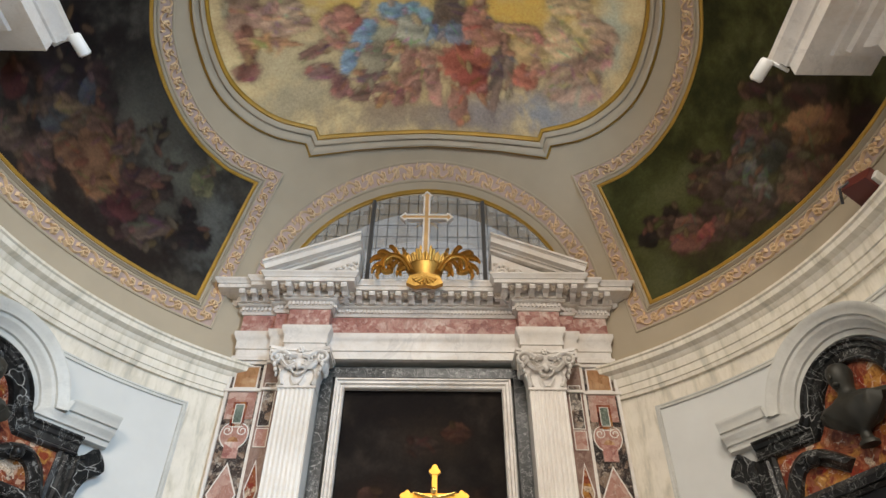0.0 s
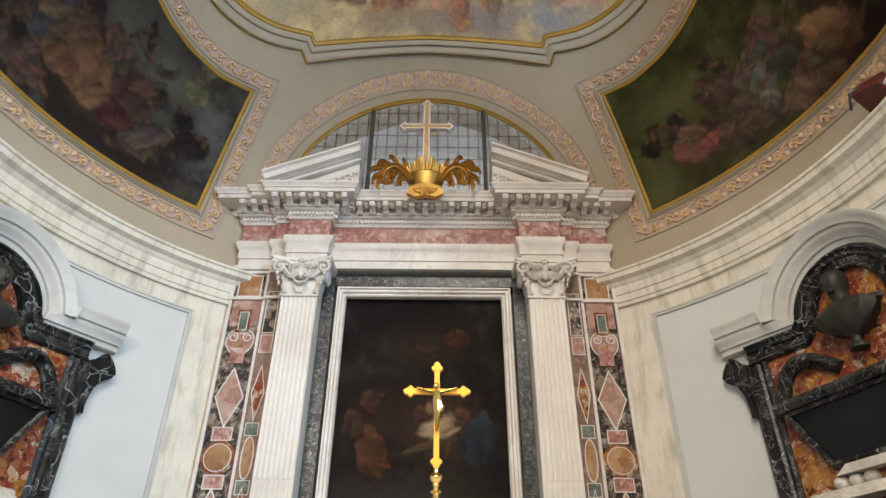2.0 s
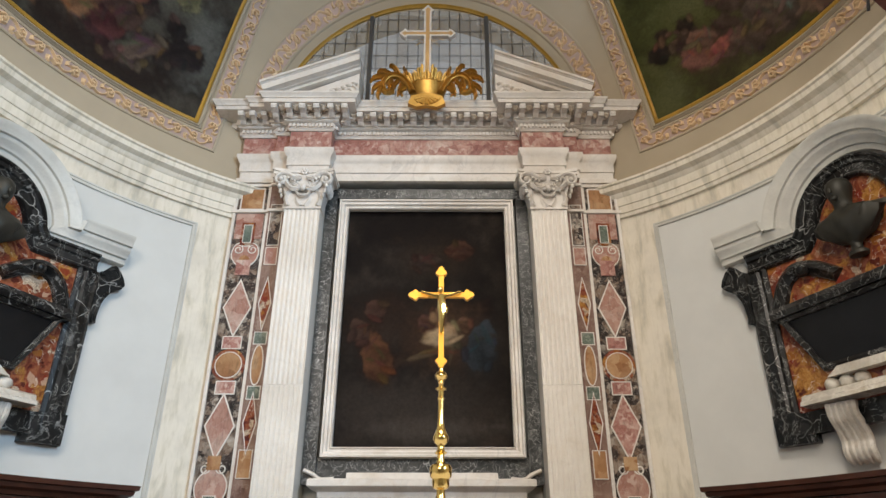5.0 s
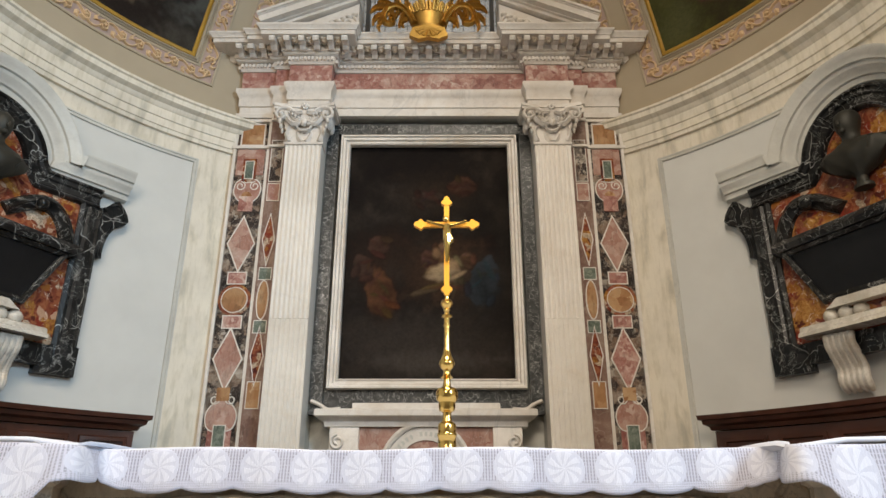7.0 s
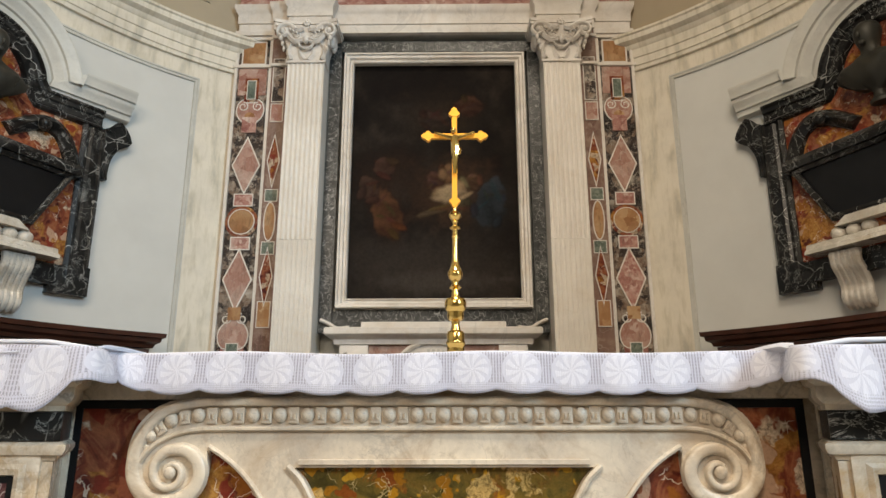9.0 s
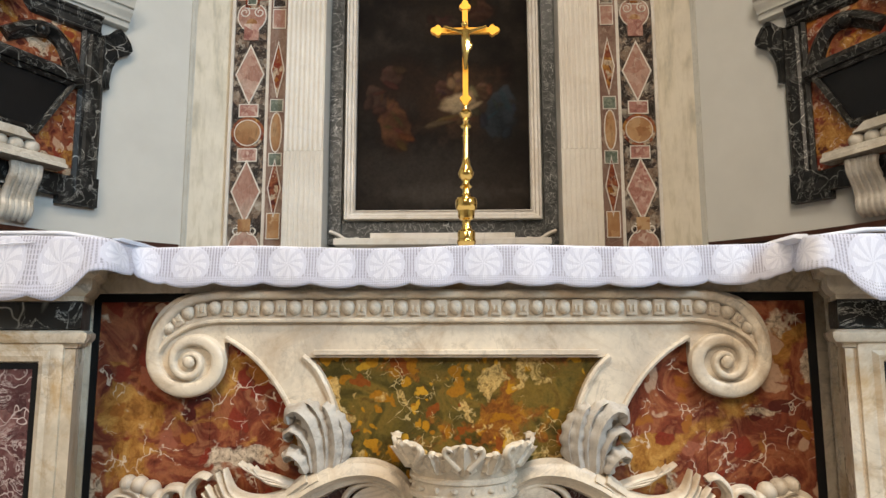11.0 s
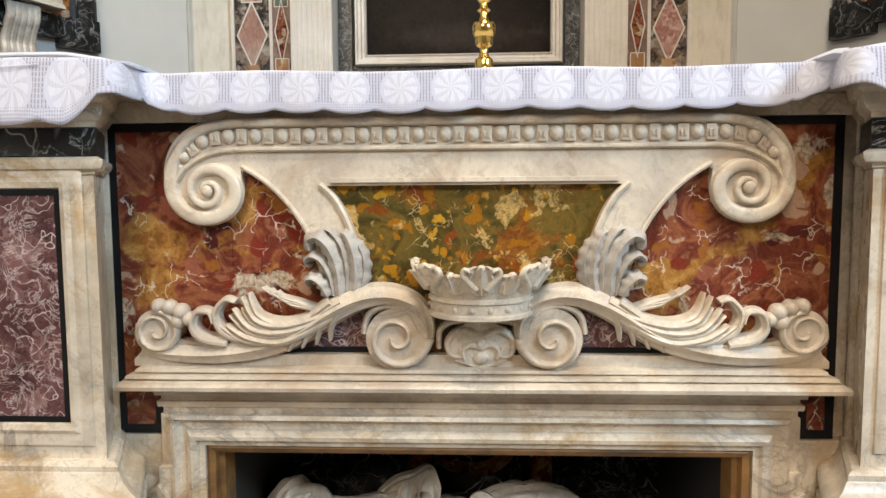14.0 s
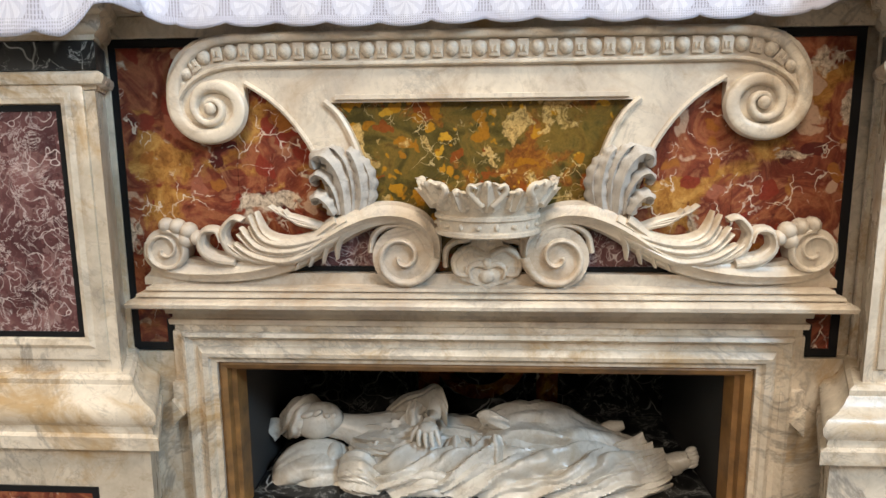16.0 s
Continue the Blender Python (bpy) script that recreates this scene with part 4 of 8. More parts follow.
oval_paint = Brush(-2.15, 2.15, 2.0, 4.85, 0.012, [(0.25, pigment("a5906c")), (0.45, pigment("bfa67a")), (0.6, pigment("ccb384")), (0.8, pigment("d6c08e"))], 5)
for u, v, ru, rv, hexa in ((0.1, 3.3, 1.2, 0.5, "d8b668"), (0.95, 3.5, 0.7, 0.45, "dcae50"), (-1.35, 4.0, 0.5, 0.4, "c4b38c"), (-0.6, 3.35, 0.6, 0.3, "e0bc62"), (-1.3, 4.35, 0.6, 0.2, "a99a7c"), (0.2, 4.62, 1.3, 0.16, "94877a"), (1.5, 4.38, 0.5, 0.22, "9c938c"), (1.8, 3.6, 0.14, 0.4, "a9b5a4"), (0.6, 4.52, 0.6, 0.2, "968b86"), (1.2, 4.5, 0.2, 0.14, "8f9296"), (-0.5, 4.55, 0.7, 0.14, "a08a70"), (-0.1, 4.42, 0.6, 0.10, "c2a878")):
    oval_paint.daub(u, v, ru, rv, 0, pigment(hexa), 0.8, 0.9, 0.8, 0.0, 0.05)
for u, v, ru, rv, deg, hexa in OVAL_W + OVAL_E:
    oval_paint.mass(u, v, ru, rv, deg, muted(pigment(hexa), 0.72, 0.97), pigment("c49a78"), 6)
oval_paint.c *= 1.12
outline = []
for p, q in zip(OVAL, OVAL[1:] + OVAL[:1]):
    m = max(1, int(math.hypot(q[0] - p[0], q[1] - p[1]) / 0.02))
    outline += [(p[0] + (q[0] - p[0]) * i / m, p[1] + (q[1] - p[1]) * i / m) for i in range(m)]
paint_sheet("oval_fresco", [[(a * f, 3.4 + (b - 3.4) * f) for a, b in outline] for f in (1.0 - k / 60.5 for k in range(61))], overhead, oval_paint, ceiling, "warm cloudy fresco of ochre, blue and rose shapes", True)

# two long frescoes on the flanks
TOP_AT = [2.15, 2.5, 2.885, 3.2, 3.545, 4.0, 4.37, 5.2]
TOP_V = [vlen(b) for b in (0.318, 0.312, 0.325, 0.345, 0.376, 0.425, 0.480, 0.60)]


def fresco_top(a):
    return float(np.interp(a, TOP_AT, TOP_V))


VLOW = vlen(0.046)
FLANK_W_BRUSH = Brush(2.1, 5.2, 0.1, 2.9, 0.012, [(0.25, pigment("1d1814")), (0.42, pigment("2a2621")), (0.6, pigment("3a3630")), (0.8, pigment("45433a"))], 11)
FLANK_E_BRUSH = Brush(2.1, 5.2, 0.1, 2.9, 0.012, [(0.25, pigment("2a2a14")), (0.42, pigment("36371b")), (0.6, pigment("434424")), (0.8, pigment("4d4c2e"))], 12)
for u, v, ru, rv, hexa in ((4.6, 1.9, 0.7, 0.6, "17110f"), (3.2, 0.75, 0.6, 0.30, "241b17"), (3.9, 0.9, 0.7, 0.5, "251b16"), (4.3, 1.5, 0.6, 0.5, "1d1513"), (2.42, 1.3, 0.22, 0.4, "5a5b56"), (3.4, 2.0, 0.5, 0.3, "403e37"), (3.7, 0.45, 1.4, 0.16, "2a2522"), (2.9, 1.65, 0.4, 0.25, "55544a"), (3.5, 1.75, 0.3, 0.2, "4e4b42")):
    FLANK_W_BRUSH.daub(u, v, ru, rv, 0, pigment(hexa), 0.8, 0.9, 0.9)
for u, v, ru, rv, hexa in ((4.5, 1.2, 0.7, 0.8, "1e130d"), (3.4, 0.75, 0.8, 0.4, "30291c"), (3.9, 1.95, 0.6, 0.3, "2b2d17"), (2.7, 1.5, 0.4, 0.3, "4a4c2a"), (3.0, 1.5, 0.4, 0.2, "565738"), (2.45, 0.75, 0.2, 0.3, "505134"), (3.5, 0.4, 1.2, 0.14, "26211c"), (3.5, 1.0, 0.5, 0.3, "4b4232")):
    FLANK_E_BRUSH.daub(u, v, ru, rv, 0, pigment(hexa), 0.8, 0.9, 0.9)
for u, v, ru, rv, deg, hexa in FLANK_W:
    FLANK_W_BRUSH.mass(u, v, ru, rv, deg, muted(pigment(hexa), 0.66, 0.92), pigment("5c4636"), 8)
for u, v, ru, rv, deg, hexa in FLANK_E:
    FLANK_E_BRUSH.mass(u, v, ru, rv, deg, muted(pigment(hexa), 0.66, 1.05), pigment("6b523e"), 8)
for s, fm, lab in ((-1, FLANK_W_BRUSH, "dark fresco of crowded brown and red shapes under grey sky"), (1, FLANK_E_BRUSH, "olive-green fresco of crowded brown and rose shapes")):
    put = lambda a, b, h: onvault(s * a, b, h)
    edge = smooth_path([(2.31, VLOW), (2.22, vlen(0.165)), (2.15, vlen(0.318))], 12)
    rows = []
    for i in range(191):
        row = []
        for j in range(97):
            t = j / 96
            a0 = float(np.interp(t, [0, 0.5, 1], [2.31, 2.215, 2.15]))
            a = a0 + (5.15 - a0) * i / 190
            row.append((a, VLOW + (fresco_top(a) - VLOW) * t))
        rows.append(row)
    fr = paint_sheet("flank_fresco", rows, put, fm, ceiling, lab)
    low = [(5.1 - (5.1 - 2.31) * i / 40, VLOW) for i in range(41)]
    up = [(2.15 + (5.1 - 2.15) * i / 44, fresco_top(2.15 + (5.1 - 2.15) * i / 44)) for i in range(45)]
    rim = low + edge[1:-1] + up
    bm = bmesh.new()
    sweep(bm, rim, [(0.004, 0.0), (0.004, 0.022), (-0.012, 0.03), (-0.03, 0.024), (-0.034, 0.0)], False, put)
    part("gilt_frame", bm, GILTLINE, fr, "ochre gilt frame line", True)
    bm = bmesh.new()
    sweep(bm, rim, [(-0.034, 0.0), (-0.036, 0.022), (-0.05, 0.03), (-0.058, 0.01), (-0.066, 0.01), (-0.074, 0.026), (-0.082, 0.0)], False, put)
    part("frame_moulding", bm, TRIMOCHRE, fr, "", True)
    off2 = offsets(rim, False)
    W = -0.165
    mid = [(p[0] + o.x * W, p[1] + o.y * W) for p, o in zip(rim, off2)]
    band("fresco_band", mid, 0.15, put)

# window in the lunette: lead bars, stout uprights, self-lit court backdrop behind
lun = thing("window_1", "arched leaded window with a square grid of bars", "window", kind="structure")
PANE_Y = 5.30
GLASSMAT, gnt, gb = mat("dusty_window_glass", 0.25)
gn = noisy(gnt, coords(gnt), 3.2, 5)
gnt.links.new(ramp(gnt, gn.outputs[0], [(0.35, (0.34, 0.34, 0.33)), (0.65, (0.52, 0.52, 0.50))]), gb.inputs["Base Color"])
gb.inputs["Alpha"].default_value = 0.35


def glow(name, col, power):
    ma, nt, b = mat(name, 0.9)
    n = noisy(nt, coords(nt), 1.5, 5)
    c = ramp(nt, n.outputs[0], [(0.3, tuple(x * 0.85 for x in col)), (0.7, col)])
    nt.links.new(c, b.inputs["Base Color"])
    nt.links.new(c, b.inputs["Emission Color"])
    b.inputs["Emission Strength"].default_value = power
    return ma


# court backdrop outside: its emission stands in for daylight, with a pale arch
court = thing("backdrop", "self-lit grey court backdrop with a pale arch outside the window", "backdrop", kind="structure")
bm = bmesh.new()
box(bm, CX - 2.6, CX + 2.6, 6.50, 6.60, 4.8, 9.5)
part("court_wall", bm, glow("court_wall_glow", (0.36, 0.355, 0.33), 0.50), court)
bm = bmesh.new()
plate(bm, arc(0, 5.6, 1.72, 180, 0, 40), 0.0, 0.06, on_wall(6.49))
part("court_arch", bm, glow("court_arch_glow", (0.58, 0.57, 0.54), 0.55), court)
# added grey inset that leaves the pale arch as a glowing curved band
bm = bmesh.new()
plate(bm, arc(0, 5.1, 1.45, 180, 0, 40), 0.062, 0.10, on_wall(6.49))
part("court_inset", bm, glow("court_inset_glow", (0.42, 0.44, 0.46), 0.55), court)


def arch_top(x):
    return ZA + math.sqrt(max(0.0, RA * RA - x * x))


PX = 0.108
k = 0
for i in range(-13, 13):
    x0, x1 = i * PX, (i + 1) * PX
    top = min(arch_top(x0), arch_top(x1), 7.1)
    full = max(arch_top(x0), arch_top(x1))
    z = 5.55
    while z < full:
        z1 = z + 0.165
        bm = bmesh.new()
        xs = [x0 + 0.004, x1 - 0.004]
        t0, t1 = min(z1 - 0.004, arch_top(xs[0])), min(z1 - 0.004, arch_top(xs[1]))
        if max(t0, t1) > z + 0.01:
            plate(bm, [(xs[0], z + 0.004), (xs[1], z + 0.004), (xs[1], max(t1, z + 0.006)), (xs[0], max(t0, z + 0.006))], -0.004, 0.004, on_wall(PANE_Y))
            o = part("pane", bm, GLASSMAT, lun)
            o.visible_shadow = False
        else:
            bm.free()
        z = z1
bm = bmesh.new()
for i in range(-13, 14):
    x = i * PX
    if arch_top(x) > 5.6:
        tube(bm, [on_wall(PANE_Y)(x, 5.5, 0.012), on_wall(PANE_Y)(x, arch_top(x), 0.012)], 0.0038, 5)
z = 5.55
while z < 7.0:
    hw2 = math.sqrt(max(0.0, RA * RA - (z - ZA) ** 2)) if z > ZA else RA
    tube(bm, [on_wall(PANE_Y)(-hw2, z, 0.012), on_wall(PANE_Y)(hw2, z, 0.012)], 0.0038, 5)
    z += 0.165
part("lead_bars", bm, LEAD, lun, "dark lead glazing bars")
for s in (-1, 1):
    bm = bmesh.new()
    x = s * 0.60
    box(bm, CX + x - 0.02, CX + x + 0.02, PANE_Y - 0.05, PANE_Y, 5.5, arch_top(x), 0.004)
    part("upright", bm, LEAD, lun, "stout dark iron upright")
# ---- the altar ----
XA = -0.018
YF = 2.06   # the altar's face


def face(a, b, h):
    return (XA + a, YF - h, b)


altar = thing("altar", "baroque marble altar inlaid with red jasper and carved scrolls", "altar")

# body behind the face, with a niche cut for the figure
bm = bmesh.new()
NX0, NX1, NZ0, NZ1 = -0.79, 0.79, 0.12, 0.665
box(bm, XA - 1.4, XA + 1.4, YF + 0.03, 3.0, NZ1, 1.66)
for s in (-1, 1):
    box(bm, *sorted((XA + s * 0.79, XA + s * 1.4)), YF + 0.03, 3.0, 0.0, NZ1 - 0.001)
box(bm, XA - 0.79, XA + 0.79, YF + 0.03, 3.0, 0.0, NZ0)
part("body", bm, CREAM, altar)

for x0, x1 in ((-1.047, -0.70), (-0.70, -0.29), (0.29, 0.70), (0.70, 1.010)):
    bm = bmesh.new()
    box(bm, XA + x0 + 0.0006, XA + x1 - 0.0006, YF, YF + 0.03, 0.70 if abs(x0 + x1) > 1.2 else 0.80, 1.60)
    part("inlay_panel", bm, JASPER, altar, "red and amber jasper veneer with white veins")
for s in (-1, 1):
    bm = bmesh.new()
    bx = 1.047 if s < 0 else 1.010
    path = [(s * 0.62, 1.593), (s * bx, 1.593), (s * bx, 0.705), (s * 0.935, 0.705), (s * 0.935, 0.79)]
    sweep(bm, path, [(-0.012, 0), (-0.012, 0.004), (0.012, 0.004), (0.012, 0)], put=face)
    part("inlay_border", bm, BLACK, altar, "black stone border strip")
bm = bmesh.new()
for s in (-1, 1):
    path = [(s * 1.075, 1.66), (s * 1.075, 0.60)]
    inw = (0.02 if s < 0 else 0.056)
    sweep(bm, path, [(-inw, 0), (-inw, 0.012), (0.02, 0.012), (0.02, 0)] if s > 0 else [(-0.02, 0), (-0.02, 0.012), (inw, 0.012), (inw, 0)], put=face)
    box(bm, *sorted((XA + s * 0.92, XA + s * 1.10)), YF - 0.012, YF + 0.03, 0.0, 0.69, 0.003)
box(bm, XA - 1.06, XA + 1.06, YF - 0.010, YF + 0.03, 1.606, 1.665, 0.003)
part("edge_strip", bm, CREAM, altar)

# cartouche: long scrolled cresting with drooping legs
def half_outline():
    top = [(0.0, 1.612), (0.70, 1.612)]
    curl = smooth_path([(0.70, 1.612), (0.80, 1.592), (0.858, 1.535), (0.880, 1.462), (0.864, 1.390), (0.815, 1.340), (0.758, 1.324), (0.700, 1.340), (0.664, 1.382), (0.656, 1.43), (0.658, 1.475)], 40)[1:]
    leg = smooth_path([(0.655, 1.472), (0.59, 1.43), (0.53, 1.372), (0.475, 1.29), (0.44, 1.20), (0.425, 1.12)], 16)
    inner = [(0.29, 1.12)] + smooth_path([(0.302, 1.15), (0.335, 1.29), (0.38, 1.385), (0.425, 1.428)], 10) + [(0.0, 1.428)]
    return top + curl + leg + inner


ho = half_outline()
outline = ho[:-1] + [(-a, b) for a, b in ho[::-1]][1:-1]
outline = outline[::-1]
bm = bmesh.new()
plate(bm, outline, 0.0, 0.032, face)
es = [e for e in bm.edges if all(abs(v.co.y - (YF - 0.032)) < 1e-5 for v in e.verts) and len(e.link_faces) == 2]
bmesh.ops.bevel(bm, geom=es, offset=0.006, segments=2, affect="EDGES")
cart = part("cresting", bm, CARVED, altar, "pale carved marble cresting with volutes")
VC = (0.752, 1.410)
bm = bmesh.new()
for put in (face, flip(face)):
    plate(bm, arc(VC[0], VC[1], 0.080, 0, 360, 36)[:-1], 0.02, 0.034, put)
    run = [(0.0, 1.600), (0.35, 1.600), (0.66, 1.599), (0.74, 1.588), (0.80, 1.558)]
    keys = [(56, 0.136), (30, 0.116), (0, 0.102), (-90, 0.077), (-180, 0.082), (-270, 0.060), (-360, 0.047), (-450, 0.040), (-540, 0.031), (-630, 0.021), (-720, 0.011)]
    ribbon(bm, run[:2] + smooth_path(run[2:] + spiral_keys(VC, keys, 60), 130), lambda f: 0.014 + 0.009 * math.sin(math.pi * min(1, f / 0.62)) - 0.006 * max(0, f - 0.5) * 2, lambda f: 0.040, put, 0.030, 10, 0, -0.42)
    blob(bm, put(VC[0], VC[1], 0.046), (0.018, 0.012, 0.018))
    # rims of the egg band, running into the volute
    dn = [(0.0, 1.525), (0.66, 1.525)] + smooth_path([(0.66, 1.525), (0.715, 1.520), (0.77, 1.502), (0.818, 1.470), (0.845, 1.43)], 10)[1:]
    for path, w in ((dn, 0.007),):
        sweep(bm, path, [(-w, 0.03), (-w, 0.042), (-w * 0.4, 0.047), (w * 0.4, 0.047), (w, 0.040), (w, 0.03)], put=put)
    sweep(bm, [(0.0, 1.436), (0.40, 1.436)], [(-0.008, 0.03), (-0.006, 0.042), (0.006, 0.042), (0.008, 0.03)], put=put)
    lg = smooth_path([(0.655, 1.474), (0.59, 1.432), (0.53, 1.374), (0.475, 1.292), (0.44, 1.20), (0.425, 1.12)], 16)
    sweep(bm, lg, [(-0.002, 0.02), (-0.002, 0.038), (0.004, 0.041), (0.011, 0.038), (0.011, 0.02)], put=put)
    li = [(0.292, 1.12)] + smooth_path([(0.304, 1.15), (0.337, 1.29), (0.382, 1.385), (0.427, 1.43)], 10)
    sweep(bm, li, [(-0.002, 0.02), (-0.002, 0.040), (0.006, 0.044), (0.014, 0.040), (0.014, 0.02)], put=put)
part("volute_rim", bm, CARVED, cart, "", True)

eggs = bmesh.new()
darts = bmesh.new()
egg_at = [(0.0765 * k, 1.562, 0) for k in range(-9, 10)]
for s in (-1, 1):
    egg_at += [(s * 0.765, 1.549, s * 18), (s * 0.822, 1.508, s * 48)]
egg_me = bpy.data.meshes.new("egg")
bmesh.ops.create_uvsphere(eggs, u_segments=12, v_segments=8, radius=1, matrix=Matrix.Diagonal((0.0195, 0.016, 0.0215, 1)))
eggs.to_mesh(egg_me)
eggs.free()
egg_me.polygons.foreach_set("use_smooth", [True] * len(egg_me.polygons))
egg_me.materials.append(CARVED)
box(darts, -0.015, 0.015, -0.006, 0.006, -0.023, 0.023, 0.003)
for q in (-0.006, 0.006):
    box(darts, q - 0.003, q + 0.003, -0.012, 0, -0.012, 0.006, 0.0015)
dart_me = bpy.data.meshes.new("dart")
darts.to_mesh(dart_me)
darts.free()
dart_me.materials.append(CARVED)
for k, (a, z, q) in enumerate(egg_at):
    o = new("egg", egg_me)
    o.parent = cart
    o.matrix_basis = pose(XA + a, YF - 0.034, z, 0, q, 0)
for a, z, q in [(0.0765 * (k + 0.5), 1.562, 0) for k in range(-9, 9)] + [(s * a, z, s * q) for s in (-1, 1) for a, z, q in ((0.727, 1.560, 8), (0.796, 1.531, 34), (0.845, 1.476, 62))]:
    o = new("dart", dart_me)
    o.parent = cart
    o.matrix_basis = pose(XA + a, YF - 0.034, z, 0, q, 0)

bm = bmesh.new()
plate(bm, [(-0.425, 1.43), (-0.24, 0.94), (0.24, 0.94), (0.425, 1.43)], 0.0, 0.008, face)
part("centre_inlay", bm, OLIVE, altar, "olive and orange jasper panel")

# acanthus at the foot of each leg
def acanthus(bm, put):
    """A tall leaf whose tip curls over outwards, between two smaller leaves."""
    lobes = (((0.322, 1.112), (0.308, 1.165), (0.306, 1.215), (0.322, 1.258), (0.336, 1.270)), ((0.338, 1.112), (0.328, 1.175), (0.334, 1.235), (0.352, 1.280), (0.368, 1.292)), ((0.358, 1.112), (0.354, 1.185), (0.366, 1.248), (0.395, 1.290), (0.420, 1.300)), ((0.376, 1.112), (0.378, 1.185), (0.398, 1.245), (0.432, 1.278), (0.462, 1.268), (0.458, 1.240)), ((0.394, 1.112), (0.402, 1.170), (0.424, 1.212), (0.452, 1.226), (0.470, 1.208), (0.458, 1.194)), ((0.408, 1.112), (0.422, 1.146), (0.444, 1.166), (0.464, 1.158), (0.460, 1.140)))
    for k, keys in enumerate(lobes):
        fat = (0.020, 0.030, 0.022, 0.034, 0.020, 0.024)[k]
        ribbon(bm, smooth_path(list(keys), 30), lambda f: fat * (0.62 + 0.5 * math.sin(math.pi * min(1, 0.15 + 0.8 * f))) * (1.08 - 0.5 * f), lambda f: 0.020 + (0.016 + 0.006 * k) * math.sin(math.pi * min(1, 0.1 + 0.8 * f)), put, 0.026 + 0.009 * (k % 2), 10, 2, 0.14, 6, 0.34)


for put in (face, flip(face)):
    bm = bmesh.new()
    acanthus(bm, put)
    part("acanthus_leaf", bm, WEATHERED, altar, "weathered grey carved acanthus leaf", True)

# lower scrolls: each rises from its volute, sweeps outwards as long leaves and ends in a small volute
def lower_scroll(put):
    bed = bmesh.new()
    plate(bed, [(0.0, 0.905), (0.985, 0.905), (0.985, 0.925), (0.965, 0.945), (0.955, 0.975), (0.85, 0.985), (0.76, 0.965), (0.66, 0.955), (0.57, 0.972), (0.555, 0.940), (0.0, 0.940)], 0.0, 0.040, put)
    so = part("scroll_ornament", bed, CARVED, altar, "carved scroll with swept acanthus leaves", True)
    sc = bmesh.new()
    c = (0.217, 0.992)
    disc = spiral_keys(c, [(-80, 0.090), (0, 0.086), (90, 0.086), (200, 0.088), (279, 0.090)], 34)
    plate(sc, disc, 0.0, 0.062, put)
    # rolled band of the volute, opening out into the long back of the scroll
    keys = [(720, 0.012), (640, 0.022), (560, 0.032), (470, 0.044), (400, 0.055), (330, 0.066), (270, 0.074), (215, 0.082), (180, 0.092)]
    sp = spiral_keys(c, keys, 80)
    ribbon(sc, sp, lambda f: 0.005 + 0.010 * f, lambda f: 0.022, put, 0.056, 6)
    back = smooth_path([(0.127, 0.985), (0.132, 1.04), (0.165, 1.088), (0.225, 1.112), (0.295, 1.110), (0.36, 1.088), (0.42, 1.055), (0.50, 1.005), (0.60, 0.965), (0.72, 0.945), (0.84, 0.942), (0.92, 0.955), (0.962, 0.99), (0.962, 1.03)], 90)
    ribbon(sc, back, lambda f: 0.014 + 0.026 * math.sin(math.pi * min(1, f * 1.05)) ** 0.8, lambda f: 0.030 + 0.028 * math.sin(math.pi * min(1, f * 1.3)), put, 0.030, 8, 2, 0.18)
    inner = smooth_path([(0.31, 1.005), (0.30, 1.05), (0.27, 1.075), (0.225, 1.082), (0.18, 1.065), (0.155, 1.02)], 24)
    ribbon(sc, inner, lambda f: 0.010, lambda f: 0.02, put, 0.045, 5)
    part("volute", sc, CARVED, so, "", True)
    sc = bmesh.new()
    # end volute with a cluster of buds
    c2 = (0.905, 1.012)
    plate(sc, arc(c2[0], c2[1], 0.062, 0, 360, 24)[:-1], 0.0, 0.060, put)
    sp = spiral_keys(c2, [(720, 0.010), (600, 0.022), (500, 0.034), (400, 0.044), (300, 0.052), (200, 0.056), (90, 0.056)], 50)
    ribbon(sc, sp, lambda f: 0.004 + 0.006 * f, lambda f: 0.018, put, 0.054, 5)
    for k, (bx, bz, r) in enumerate(((0.900, 1.083, 0.022), (0.868, 1.078, 0.024), (0.836, 1.066, 0.026), (0.845, 1.040, 0.024), (0.812, 1.046, 0.022))):
        blob(sc, put(bx, bz, 0.050), (r, 0.03, r))
    part("end_volute", sc, CARVED, so, "", True)
    # curled leaf behind the buds
    sc = bmesh.new()
    ribbon(sc, smooth_path([(0.70, 0.975), (0.765, 0.985), (0.80, 1.02), (0.79, 1.062), (0.752, 1.066), (0.740, 1.035)], 24), lambda f: 0.026 * (1.05 - 0.75 * f), lambda f: 0.036, put, 0.035, 7, 2, 0.2)
    part("leaf", sc, CARVED, so, "", True)
    sc = bmesh.new()
    ribbon(sc, smooth_path([(0.66, 0.985), (0.715, 1.01), (0.735, 1.06), (0.705, 1.10), (0.675, 1.095)], 20), lambda f: 0.022 * (1.05 - 0.7 * f), lambda f: 0.034, put, 0.035, 7, 2, 0.2)
    part("leaf", sc, CARVED, so, "", True)
    # long swept leaves rising outwards from the back
    for k in range(7):
        e = k / 6
        wv = 0.006 * math.sin(2.3 * k)
        sp = smooth_path([(0.33 + 0.03 * e, 1.100 - 0.030 * e), (0.43 + 0.02 * e, 1.062 - 0.045 * e), (0.53 + 0.015 * e, 1.036 - 0.056 * e + wv), (0.605 + 0.04 * e, 1.058 - 0.074 * e), (0.635 + 0.085 * e + wv, 1.122 - 0.100 * e + 1.5 * wv)], 30)
        sc = bmesh.new()
